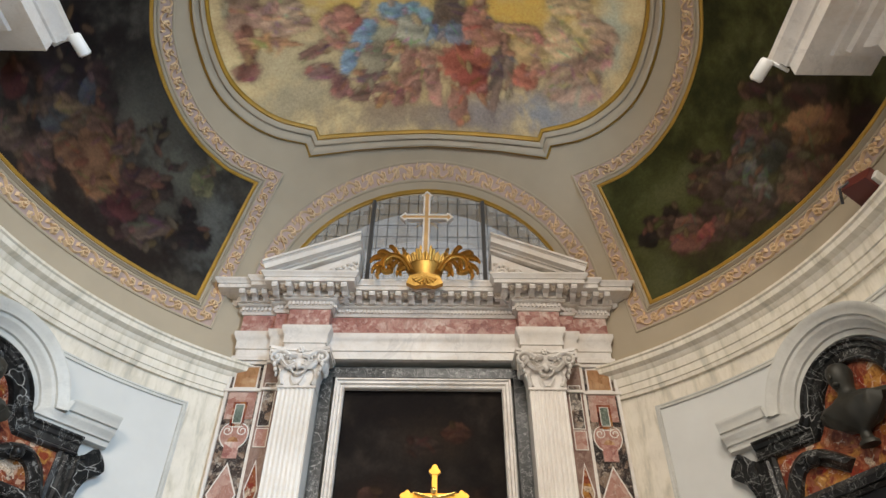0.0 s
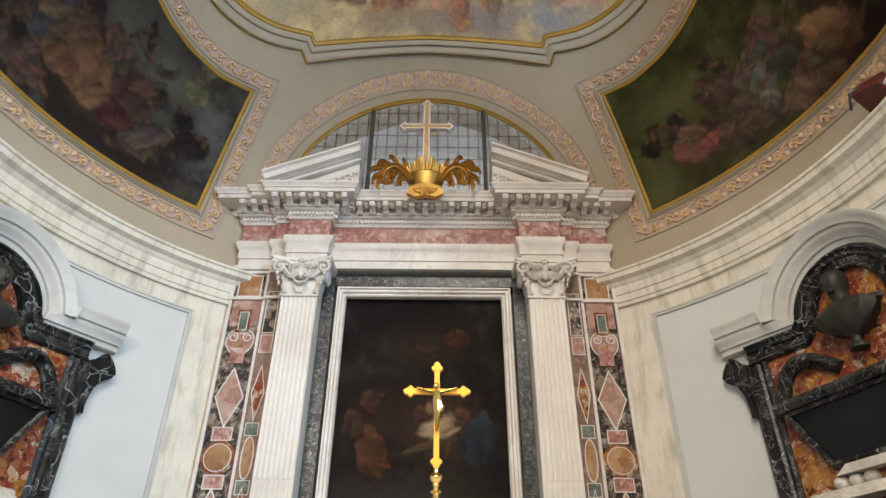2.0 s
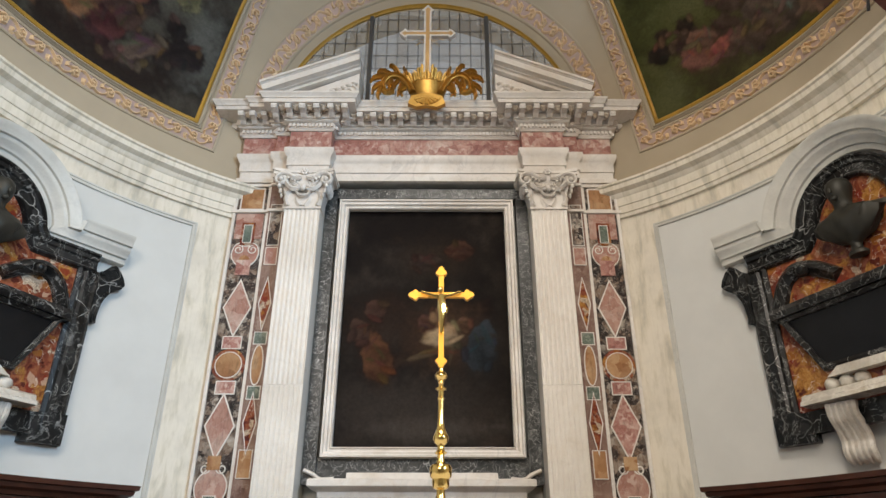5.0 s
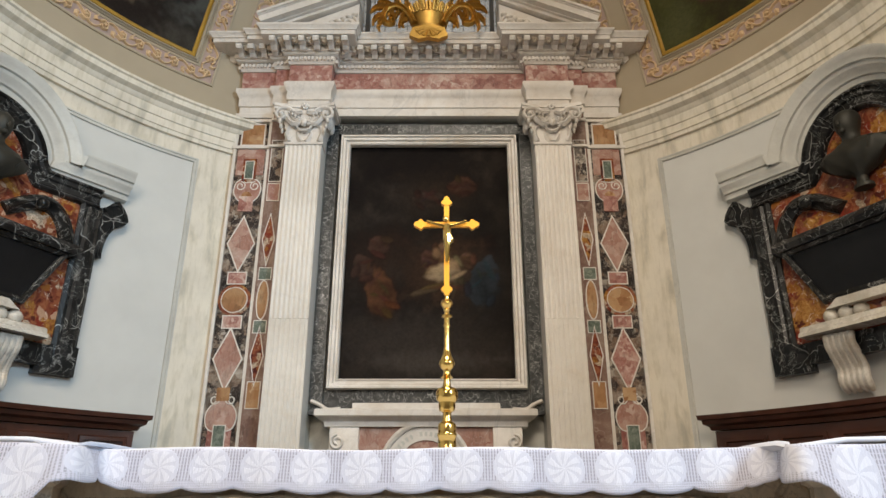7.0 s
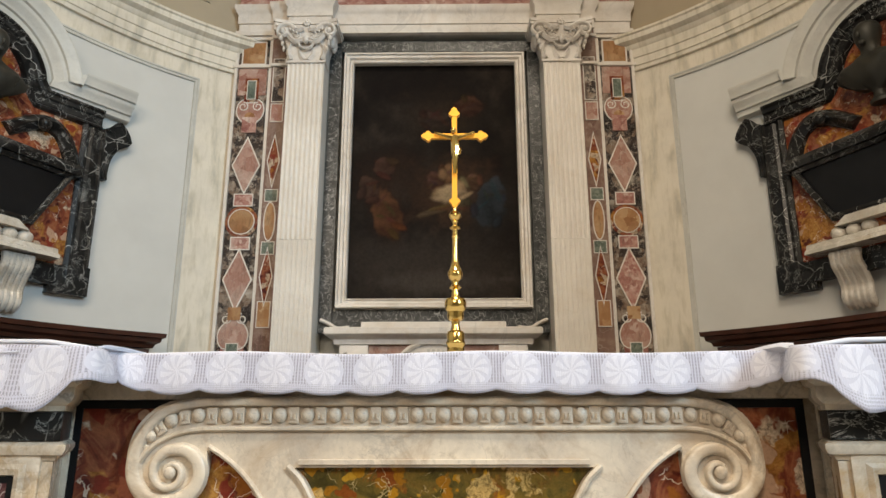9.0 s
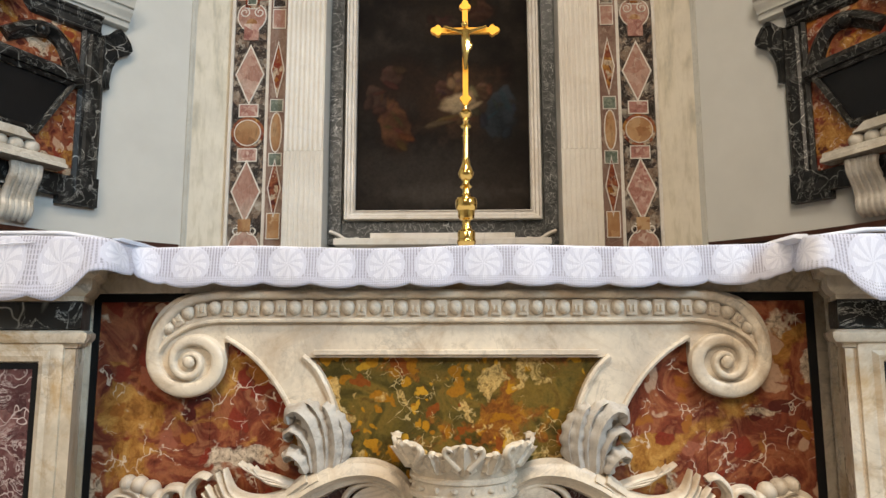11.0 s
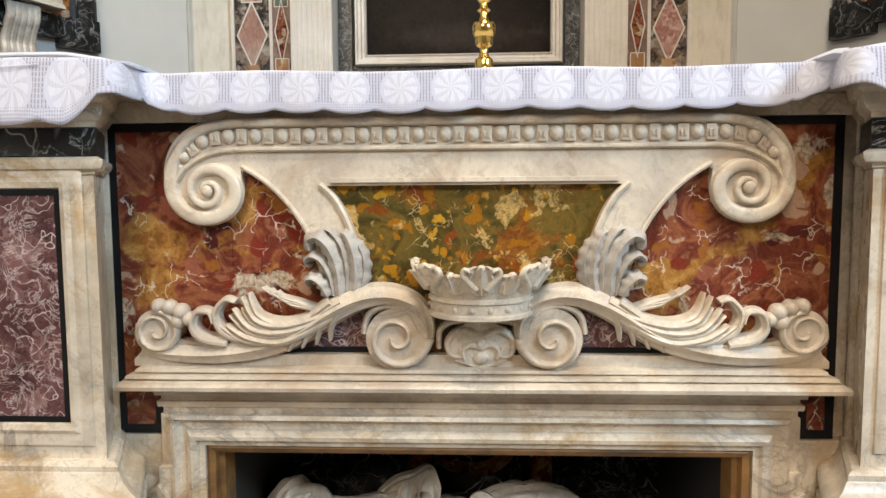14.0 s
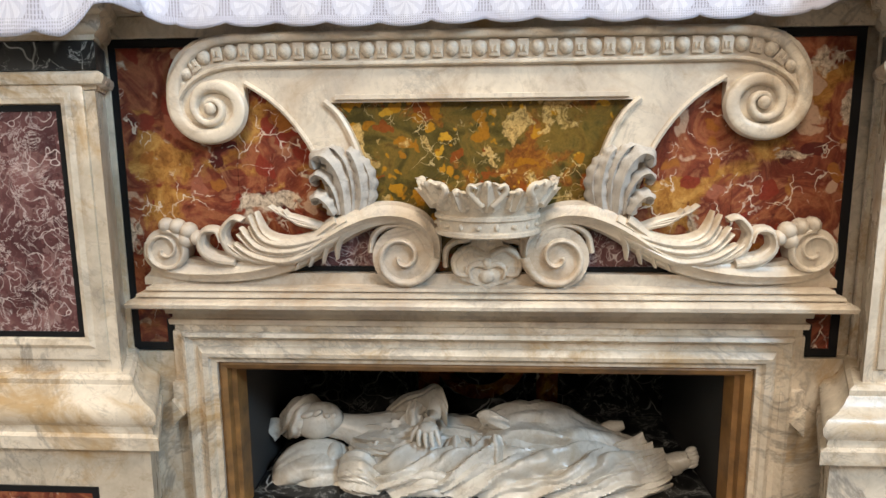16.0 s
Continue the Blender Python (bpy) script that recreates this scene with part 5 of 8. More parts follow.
        ribbon(sc, sp, lambda f: 0.0135 * (0.35 + 0.95 * math.sin(math.pi * min(1, 0.12 + 0.86 * f))), lambda f: 0.022 + 0.024 * math.sin(math.pi * f), put, 0.042 + 0.007 * (k % 2), 6)
        part("leaf", sc, CARVED, so, "", True)
    for k in range(3):
        sp = smooth_path([(0.41, 1.062), (0.47 + 0.012 * k, 1.078 + 0.008 * k), (0.52 + 0.02 * k, 1.090 + 0.012 * k), (0.555 + 0.02 * k, 1.125 + 0.006 * k)], 16)
        sc = bmesh.new()
        ribbon(sc, sp, lambda f: 0.013 * (1.1 - 0.7 * f), lambda f: 0.03, put, 0.036, 6)
        part("leaf", sc, CARVED, so, "", True)
    # drooping leaves over the back
    for k in range(4):
        sp = smooth_path([(0.31 + 0.03 * k, 1.108 - 0.004 * k), (0.365 + 0.03 * k, 1.080 - 0.008 * k), (0.400 + 0.032 * k, 1.035 - 0.008 * k), (0.405 + 0.040 * k, 0.985 - 0.010 * k)], 20)
        sc = bmesh.new()
        ribbon(sc, sp, lambda f: 0.018 * (1.15 - 0.95 * f ** 1.5), lambda f: 0.036 - 0.014 * f, put, 0.050, 6, 2, 0.15)
        part("leaf", sc, CARVED, so, "", True)
    return so


lower_scroll(face)
lower_scroll(flip(face))

for put in (face, flip(face)):
    bm = bmesh.new()
    plate(bm, [(0.30, 0.955), (0.53, 0.955), (0.50, 1.05), (0.30, 1.06)], 0.0, 0.010, put)
    part("small_inlay", bm, PURPLE, altar, "purple veined marble inlay")
for put in (face, flip(face)):
    bm = bmesh.new()
    plate(bm, [(0.30, 0.942), (0.555, 0.942), (0.52, 0.957), (0.30, 0.957)], 0.0, 0.014, put)
    part("inlay_border", bm, BLACK, altar)

# crown above a shell mask
crown = part("crown", bmesh.new(), CARVED, altar, "carved marble crown with leaf points", True)
CXC, CYC = XA + 0.02, YF - 0.055
bm = bmesh.new()
prof = [(0.0, 1.062), (0.125, 1.062), (0.132, 1.066), (0.132, 1.075), (0.126, 1.079), (0.126, 1.106), (0.133, 1.110), (0.133, 1.118), (0.126, 1.122), (0.140, 1.150), (0.158, 1.175), (0.150, 1.175), (0.120, 1.125), (0.0, 1.12)]
lathe(bm, [(r * 1.1, z) for r, z in prof], CXC, CYC, 40)
for k in range(18):
    q = 2 * math.pi * k / 18
    blob(bm, (CXC + 0.139 * math.cos(q), CYC + 0.139 * math.sin(q), 1.0925), (0.010, 0.010, 0.007) if k % 2 else (0.007, 0.007, 0.009), None, 8, 5)
for k in range(14):
    q0 = 2 * math.pi * (k + 0.5) / 14
    big = k % 2 == 0
    tall = 0.078 if big else 0.056

    def rim(a, b, h):
        f = (b - 1.135) / 0.08
        r = 0.150 + 0.030 * f + h
        return (CXC + r * math.cos(q0 + a / 0.16), CYC + r * math.sin(q0 + a / 0.16), b)
    ribbon(bm, [(0.0, 1.135 + tall * f) for f in (0, 0.15, 0.3, 0.45, 0.6, 0.75, 0.9, 1.0)], lambda f: (0.038 if big else 0.026) * (0.55 + 0.75 * math.sin(math.pi * (0.12 + 0.80 * f))), lambda f: 0.012 + 0.016 * f, rim, -0.006, 10, 3, 0.35, 3, 0.35)
    for e in (-1, 1):
        if big:
            sp = [(e * a, b) for a, b in smooth_path([(0.012, 1.150), (0.030, 1.172), (0.042, 1.190), (0.036, 1.205), (0.024, 1.198)], 12)]
            ribbon(bm, sp, lambda f: 0.010 * (1.1 - 0.5 * f), lambda f: 0.014, rim, 0.006, 5)
    blob(bm, rim(0.0, 1.135 + tall * 0.93, 0.012), (0.012, 0.012, 0.011), None, 8, 6)
bm.to_mesh(crown.data)
bm.free()
crown.data.polygons.foreach_set("use_smooth", [True] * len(crown.data.polygons))
crown.data.set_sharp_from_angle(angle=radians(40))
bm = bmesh.new()
mk = lambda a, b, h: face(a + 0.02, b, h)
plate(bm, [(-0.035, 1.06), (0.035, 1.06), (0.045, 1.03), (0.085, 1.01), (0.095, 0.965), (0.07, 0.925), (0.02, 0.908), (-0.02, 0.908), (-0.07, 0.925), (-0.095, 0.965), (-0.085, 1.01), (-0.045, 1.03)], 0.0, 0.052, mk)
for put in (mk, lambda a, b, h: face(-a + 0.02, b, h)):
    ribbon(bm, smooth_path([(0.01, 1.0), (0.05, 1.015), (0.09, 0.985), (0.085, 0.945), (0.055, 0.94), (0.06, 0.965)], 24), lambda f: 0.014 * (1 - 0.5 * f), lambda f: 0.02, put, 0.04, 6)
    ribbon(bm, smooth_path([(0.035, 1.06), (0.05, 1.04), (0.085, 1.035), (0.115, 1.01), (0.118, 0.96)], 18), lambda f: 0.012 * (1.1 - 0.4 * f), lambda f: 0.02, put, 0.03, 6)
    ribbon(bm, smooth_path([(0.0, 0.965), (0.03, 0.972), (0.05, 0.955), (0.045, 0.93)], 14), lambda f: 0.013 * (1 - 0.5 * f), lambda f: 0.018, put, 0.045, 6)
blob(bm, mk(0, 0.975, 0.055), (0.014, 0.014, 0.014))
blob(bm, mk(0, 0.935, 0.05), (0.024, 0.014, 0.02))
part("shell_ornament", bm, CARVED, altar, "carved shell mask below the crown", True)

# cornice and niche surround
bm = bmesh.new()
prof = [(0.0, 0.78), (0.028, 0.78), (0.030, 0.796), (0.020, 0.798), (0.020, 0.812), (0.034, 0.815), (0.036, 0.829), (0.024, 0.832), (0.024, 0.840), (0.10, 0.846), (0.112, 0.851), (0.114, 0.862), (0.106, 0.871), (0.092, 0.874), (0.080, 0.8745), (0.080, 0.878), (0.090, 0.879), (0.088, 0.888), (0.070, 0.8885), (0.062, 0.890), (0.062, 0.893), (0.070, 0.894), (0.068, 0.903), (0.055, 0.908), (0.0, 0.908)]
sweep(bm, [(XA - 0.90, YF + 0.02), (XA - 0.90, YF + 0.0), (XA + 0.90, YF + 0.0), (XA + 0.90, YF + 0.02)], prof)
part("cornice", bm, CARVED, altar, "moulded marble shelf above the niche", True)
bm = bmesh.new()
box(bm, XA - 0.915, XA + 0.915, YF - 0.022, YF + 0.03, NZ1 + 0.092, 0.79, 0.003)
for s in (-1, 1):
    box(bm, *sorted((XA + s * 0.885, XA + s * 0.925)), YF - 0.018, YF + 0.03, 0.0, 0.757, 0.003)
    box(bm, *sorted((XA + s * 0.86, XA + s * 0.93)), YF - 0.035, YF - 0.01, 0.49, 0.60, 0.004)
path = [(-0.79, 0.10), (-0.79, NZ1), (0.79, NZ1), (0.79, 0.10)]
sweep(bm, path, [(-0.095, 0.0), (-0.095, 0.046), (-0.084, 0.052), (-0.078, 0.040), (-0.070, 0.030), (-0.052, 0.028), (-0.050, 0.040), (-0.034, 0.052), (-0.020, 0.046), (-0.016, 0.032), (0.0, 0.030), (0.0, -0.03)], put=face)
part("niche_surround", bm, CREAM, altar, "", True)
bm = bmesh.new()
path = [(-0.775, 0.12), (-0.775, 0.652), (0.775, 0.652), (0.775, 0.12)]
sweep(bm, path, [(-0.013, -0.06), (-0.013, 0.020), (-0.004, 0.026), (0.010, 0.018), (0.012, -0.01), (0.026, -0.016), (0.028, -0.09), (-0.013, -0.09)], put=face)
part("niche_frame", bm, FRAMEWOOD, altar, "honey-coloured wooden frame of the niche", True)
for s in (-1, 1):
    bm = bmesh.new()
    m = lambda a, b, h: face(s * a, b, h)
    plate(bm, [(0.892, 0.505), (0.926, 0.552), (0.926, 0.470)], 0.03, 0.055, m)
    part("bracket_prism", bm, CREAM, altar, "small faceted stone bracket")

# niche lining; sides and soffit carry the recess's shade in their colour
bm = bmesh.new()
box(bm, XA - 0.78, XA + 0.78, 2.86, 2.88, 0.12, 0.66)
part("niche_back", bm, DARKM, altar, "dark veined marble at the back of the niche")
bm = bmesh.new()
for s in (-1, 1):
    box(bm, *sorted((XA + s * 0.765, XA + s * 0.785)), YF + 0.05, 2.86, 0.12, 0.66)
    part("niche_side", bm, SHADE, altar, "side lining of the niche, coloured dark as its shade")
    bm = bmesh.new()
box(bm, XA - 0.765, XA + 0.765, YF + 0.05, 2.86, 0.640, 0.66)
part("niche_soffit", bm, SHADE, altar, "lining over the niche, coloured dark as its shade")
bm = bmesh.new()
sweep(bm, arc(0.0, 0.42, 0.17, 0, 360, 40)[:-1], [(-0.03, 0), (-0.03, 0.01), (0.03, 0.01), (0.03, 0)], closed=True, put=lambda a, b, h: (XA + a, 2.858 - h, b))
for k in (-0.22, 0.28):
    box(bm, XA + k - 0.045, XA + k + 0.045, 2.842, 2.855, 0.12, 0.64)
part("niche_inlay", bm, JASPER, altar, "red marble ring inlaid in the dark back")

# side wings, on moulded plinths
def wing(s):
    w = thing("altar_wing", "cream marble altar wing with a purple veined panel", "altar", "wings of the altar")
    out = [(XA + s * 2.5, 1.84), (XA + s * 0.975, 1.84), (XA + s * 1.075, 2.06)]
    if s < 0:
        path = out
    else:
        path = out[::-1]
    back = -0.05
    def run(name, m, prof, label="", smooth=True):
        bm = bmesh.new()
        sweep(bm, path, prof)
        return part(name, bm, m, w, label, smooth)
    run("entablature", CREAM, [(back, 1.572), (0.012, 1.572), (0.012, 1.585), (0.022, 1.592), (0.03, 1.605), (0.03, 1.63), (0.045, 1.64), (0.05, 1.665), (back, 1.665)], "grey-stained moulded marble entablature")
    run("frieze", DARKM, [(back, 1.50), (0.010, 1.50), (0.010, 1.570), (back, 1.570)], "dark veined marble frieze", False)
    run("necking", CREAM, [(back, 1.452), (0.004, 1.452), (0.006, 1.462), (0.02, 1.466), (0.026, 1.478), (0.026, 1.488), (0.014, 1.497), (back, 1.497)], "")
    run("shaft", CREAM, [(back, 0.70), (0.0, 0.70), (0.0, 1.45), (back, 1.45)], "", False)
    run("base_moulding", CREAM, [(back, 0.515), (0.085, 0.515), (0.085, 0.55), (0.072, 0.556), (0.07, 0.575), (0.082, 0.59), (0.084, 0.61), (0.075, 0.628), (0.055, 0.638), (0.04, 0.655), (0.034, 0.672), (0.03, 0.676), (0.03, 0.690), (0.02, 0.70), (back, 0.70)], "stepped marble base moulding")
    run("plinth", CREAM, [(back, 0.0), (0.06, 0.0), (0.06, 0.512), (back, 0.512)], "", False)
    # framed panels
    put = (lambda a, b, h: (XA + s * (1.065 + a), 1.84 - h, b))
    bm = bmesh.new()
    rect = [(0.0, 0.80), (0.0, 1.415), (0.62, 1.415), (0.62, 0.80)]
    sweep(bm, rect, [(-0.062, 0), (-0.062, 0.008), (-0.05, 0.014), (-0.03, 0.010), (-0.018, 0.018), (-0.004, 0.012), (0.0, 0)] if s > 0 else [(-0.062, 0), (-0.062, 0.008), (-0.05, 0.014), (-0.03, 0.010), (-0.018, 0.018), (-0.004, 0.012), (0.0, 0)], closed=True, put=put)
    part("panel_frame", bm, CREAM, w, "", True)
    bm = bmesh.new()
    sweep(bm, rect, [(0.0, 0), (0.0, 0.004), (0.016, 0.004), (0.016, 0)], closed=True, put=put)
    part("panel_border", bm, BLACK, w)
    bm = bmesh.new()
    plate(bm, [(0.012, 0.812), (0.012, 1.403), (0.608, 1.403), (0.608, 0.812)], 0.0, 0.0025, put)
    part("panel", bm, PURPLE, w, "purple breccia panel with white veins")
    # panels on the lower plinth
    putl = (lambda a, b, h: (XA + s * (1.035 + a), 1.78 - h, b))
    bm = bmesh.new()
    rect = [(0.0, 0.05), (0.0, 0.395), (0.7, 0.395), (0.7, 0.05)]
    sweep(bm, rect, [(0.0, 0), (0.0, 0.004), (0.018, 0.004), (0.018, 0)], closed=True, put=putl)
    part("panel_border", bm, BLACK, w)
    bm = bmesh.new()
    plate(bm, [(0.014, 0.06), (0.014, 0.381), (0.69, 0.381), (0.69, 0.06)], 0.0, 0.003, putl)
    part("panel", bm, JASPER, w, "red jasper panel in the plinth")
    return w


wing(-1)
wing(1)
bm = bmesh.new()
plate(bm, [(-2.6, 2.95), (-2.6, 1.80), (-1.02, 1.80), (-0.97, 2.01), (0.93, 2.01), (0.985, 1.80), (2.6, 1.80), (2.6, 2.95)], 1.666, 1.712)
tagged(link("altar_slab", bm, CREAM), "broad marble altar slab under the cloth", "altar slab")
# ---- the tall marble altarpiece against the apse ----
reredos = thing("altarpiece", "tall white marble altarpiece with fluted pilasters and inlaid coloured panels", "altarpiece")


def rx(s, a):
    return CX + s * a


def rbox(bm, s, a0, a1, y0, y1, z0, z1, bev=0.003):
    box(bm, *sorted((rx(s, a0), rx(s, a1))), y0, y1, z0, z1, bev)


bm = bmesh.new()
for s in (-1, 1):
    rbox(bm, s, 0.915, 1.72, 5.225, 5.46, 0.0, 5.06, 0)
rbox(bm, 1, -0.95, 0.95, 5.40, 5.60, 0.0, 5.06, 0)
rbox(bm, 1, -0.86, 0.86, 5.20, 5.42, 4.82, 5.06, 0)
part("backing", bm, GREYTRIM, reredos)


def flute_plan(x0, x1, y, n, cable):
    """Plan of a fluted pilaster's face."""
    pts, pitch = [(x0, 5.22), (x0, y)], (x1 - x0) / n
    for k in range(n):
        c, r = x0 + pitch * (k + 0.5), pitch * 0.36
        for q in range(7):
            w = math.pi * q / 6
            if cable:
                d = 0.004 + 0.55 * r * (1 - math.sin(w)) if 0 < q < 6 else 0.0
            else:
                d = r * 0.8 * math.sin(w)
            pts.append((c - r * math.cos(w), y + d))
    return pts + [(x1, y), (x1, 5.22)]


for s in (-1, 1):
    x0, x1 = sorted((rx(s, 0.912), rx(s, 1.218)))
    pil = part("pilaster", bmesh.new(), SHAFT, reredos, "white fluted marble pilaster")
    bm = bmesh.new()
    plate(bm, flute_plan(x0, x1, 5.03, 8, False), 2.90, 4.44)
    bm.to_mesh(pil.data)
    bm.free()
    bm = bmesh.new()
    plate(bm, flute_plan(x0, x1, 5.03, 8, True), 0.9, 2.897)
    part("lower_shaft", bm, SHAFT, pil, "reeded lower shaft")
    bm = bmesh.new()
    box(bm, x0 - 0.012, x1 + 0.012, 5.018, 5.2, 4.425, 4.447, 0.004)
    part("astragal", bm, WHITE, pil)
    bm = bmesh.new()
    box(bm, x0 - 0.04, x1 + 0.04, 4.98, 5.22, 0.0, 0.9, 0.01)
    part("pedestal", bm, WHITE, pil)
    # capital: flaring bell, leaves, corner scrolls, garland and hollow-sided abacus
    cap = part("capital", bmesh.new(), WHITE, pil, "carved composite capital with corner scrolls", True)
    bm = bmesh.new()
    xm = (x0 + x1) / 2
    hw = (x1 - x0) / 2
    rows = []
    for f in range(9):
        u = f / 8
        e = hw + 0.075 * u ** 2.2
        yy = 5.03 - 0.05 * u ** 2.2
        rows.append([bm.verts.new(v) for v in ((xm - e, 5.22, 4.447 + 0.29 * u), (xm - e, yy, 4.447 + 0.29 * u), (xm + e, yy, 4.447 + 0.29 * u), (xm + e, 5.22, 4.447 + 0.29 * u))])
    for r, t in zip(rows, rows[1:]):
        for j in range(3):
            bm.faces.new((r[j], r[j + 1], t[j + 1], t[j]))
    quad(bm, rows[-1])
    front = lambda a, b, h: (xm + a, 5.03 - h, b)
    for e in (-1, 1):
        m = lambda a, b, h: front(e * a, b, h + 0.045)
        ribbon(bm, spiral_keys((0.195, 4.685), [(170, 0.11), (120, 0.075), (60, 0.055), (0, 0.045), (-90, 0.04), (-180, 0.032), (-300, 0.018)], 30), lambda f: 0.02 - 0.008 * f, lambda f: 0.03, m, 0.01, 6)
        blob(bm, m(0.195, 4.68, 0.03), (0.022, 0.03, 0.022))
        for k in range(3):
            blob(bm, m(0.205 - 0.012 * k, 4.62 - 0.045 * k, 0.02 - 0.008 * k), (0.017 - 0.003 * k, 0.02, 0.024))
        ribbon(bm, smooth_path([(0.03, 4.62), (0.09, 4.60), (0.15, 4.66), (0.17, 4.72)], 12), lambda f: 0.022, lambda f: 0.025, m, 0.0, 6, 2, 0.3)
        ribbon(bm, smooth_path([(0.02, 4.71), (0.08, 4.70), (0.14, 4.735)], 10), lambda f: 0.016, lambda f: 0.02, m, 0.012, 6, 2, 0.3)
        for yy in (5.10, 5.17):
            blob(bm, (xm + e * (hw + 0.05), yy, 4.66), (0.03, 0.035, 0.06))
    for k in range(13):
        q = math.pi * (k / 12)
        blob(bm, front(0.062 * math.cos(q), 4.60 - 0.060 * math.sin(q), 0.035), (0.011, 0.02, 0.011 + 0.004 * (k % 2)))
    blob(bm, front(0, 4.615, 0.045), (0.030, 0.035, 0.038))
    for e in (-1, 1):
        for k in range(4):
            ribbon(bm, smooth_path([(e * 0.03, 4.63 - 0.012 * k), (e * 0.075, 4.655 - 0.018 * k), (e * (0.125 - 0.012 * k), 4.675 - 0.026 * k)], 8), lambda f: 0.010 * (1.2 - 0.8 * f), lambda f: 0.02, front, 0.035 + 0.004 * k, 4)
    for e in (-1, 1):
        for k in range(4):
            blob(bm, front(e * (0.05 + 0.028 * k), 4.66 + 0.014 * k, 0.05 + 0.006 * k), (0.011, 0.014, 0.011))
        ribbon(bm, smooth_path([(e * 0.13, 4.45), (e * 0.15, 4.52), (e * 0.135, 4.58), (e * 0.10, 4.60)], 12), lambda f: 0.03 * (1.1 - 0.5 * f), lambda f: 0.03, front, 0.0, 6, 2, 0.3, 4, 0.4)
        ribbon(bm, smooth_path([(e * 0.02, 4.45), (e * 0.05, 4.50), (e * 0.06, 4.54)], 8), lambda f: 0.025 * (1.1 - 0.5 * f), lambda f: 0.02, front, 0.0, 6, 2, 0.3)
    ab = []
    for k in range(13):
        u = -1 + k / 6
        ab.append((xm + u * (hw + 0.105), 4.955 + 0.045 * (1 - u * u)))
    plate(bm, [(xm - hw - 0.105, 5.24)] + ab + [(xm + hw + 0.105, 5.24)], 4.74, 4.765)
    plate(bm, [(xm - hw - 0.115, 5.24)] + [(x, y - 0.01) for x, y in ab] + [(xm + hw + 0.115, 5.24)], 4.767, 4.795)
    for k in range(6):
        q = 2 * math.pi * k / 6
        blob(bm, front(0.022 * math.cos(q), 4.775 + 0.022 * math.sin(q), 0.05), (0.014, 0.014, 0.014))
    blob(bm, front(0, 4.775, 0.06), (0.014, 0.014, 0.014))
    bm.to_mesh(cap.data)
    bm.free()
    cap.data.polygons.foreach_set("use_smooth", [True] * len(cap.data.polygons))
    cap.data.set_sharp_from_angle(angle=radians(40))

# entablature, stepping forward over the pilasters
STEPS = [(0.868, 5.17), (0.868, 5.04), (1.245, 5.04), (1.245, 5.11), (1.385, 5.11), (1.385, 5.15), (1.70, 5.15), (1.70, 5.46)]
PLAN = [(rx(-1, a), y) for a, y in STEPS[::-1]] + [(rx(1, a), y) for a, y in STEPS]
bm = bmesh.new()
sweep(bm, PLAN, [(-0.05, 4.80), (-0.006, 4.80), (-0.006, 4.875), (0.006, 4.88), (0.006, 4.965), (0.02, 4.985), (0.035, 5.02), (0.035, 5.052), (-0.05, 5.052)])
part("architrave", bm, WHITE, reredos, "white marble architrave", True)
bm = bmesh.new()
sweep(bm, PLAN, [(-0.05, 5.054), (0.0, 5.054), (0.0, 5.243), (-0.05, 5.243)])
part("frieze", bm, PINK, reredos, "rose-red breccia frieze")
bm = bmesh.new()
sweep(bm, PLAN, [(-0.05, 5.245), (0.012, 5.245), (0.02, 5.262), (0.026, 5.268), (0.026, 5.312), (0.045, 5.318), (0.06, 5.334), (0.06, 5.344), (0.075, 5.348), (0.075, 5.405), (0.225, 5.408), (0.225, 5.447), (0.236, 5.45), (0.24, 5.465), (0.262, 5.487), (0.262, 5.503), (-0.05, 5.503)])
cornice = part("cornice", bm, WHITE, reredos, "projecting white marble cornice", True)
dent, modi, ros = bmesh.new(), bmesh.new(), bmesh.new()
box(dent, -0.0105, 0.0105, -0.02, 0.004, -0.017, 0.017)
dent_me = bpy.data.meshes.new("dentil")
dent.to_mesh(dent_me)
dent.free()
side = [(-0.0, 0.0), (-0.135, 0.0), (-0.138, -0.018), (-0.125, -0.042), (-0.095, -0.034), (-0.05, -0.044), (-0.02, -0.066), (0.0, -0.068)]
lo = [modi.verts.new((-0.026, y, z)) for y, z in side]
hi = [modi.verts.new((0.026, y, z)) for y, z in side]
modi.faces.new(lo)
modi.faces.new(hi[::-1])
for k in range(len(side)):
    modi.faces.new((lo[k], hi[k], hi[(k + 1) % 8], lo[(k + 1) % 8]))
bmesh.ops.recalc_face_normals(modi, faces=modi.faces)
modi_me = bpy.data.meshes.new("modillion")
modi.to_mesh(modi_me)
modi.free()
bmesh.ops.create_uvsphere(ros, u_segments=24, v_segments=10, radius=1.0)
for v in ros.verts:
    q = math.atan2(v.co.y, v.co.x)
    rr = math.hypot(v.co.x, v.co.y)
    v.co = Vector((v.co.x * 0.036 * (1 + 0.16 * math.cos(6 * q)), v.co.y * 0.036 * (1 + 0.16 * math.cos(6 * q)), v.co.z * 0.024 * (1 - 0.35 * math.cos(9 * rr))))
ros_me = bpy.data.meshes.new("rosette")
ros.to_mesh(ros_me)
ros.free()
for me, m in ((dent_me, WHITE), (modi_me, WHITE), (ros_me, CARVED)):
    me.materials.append(m)
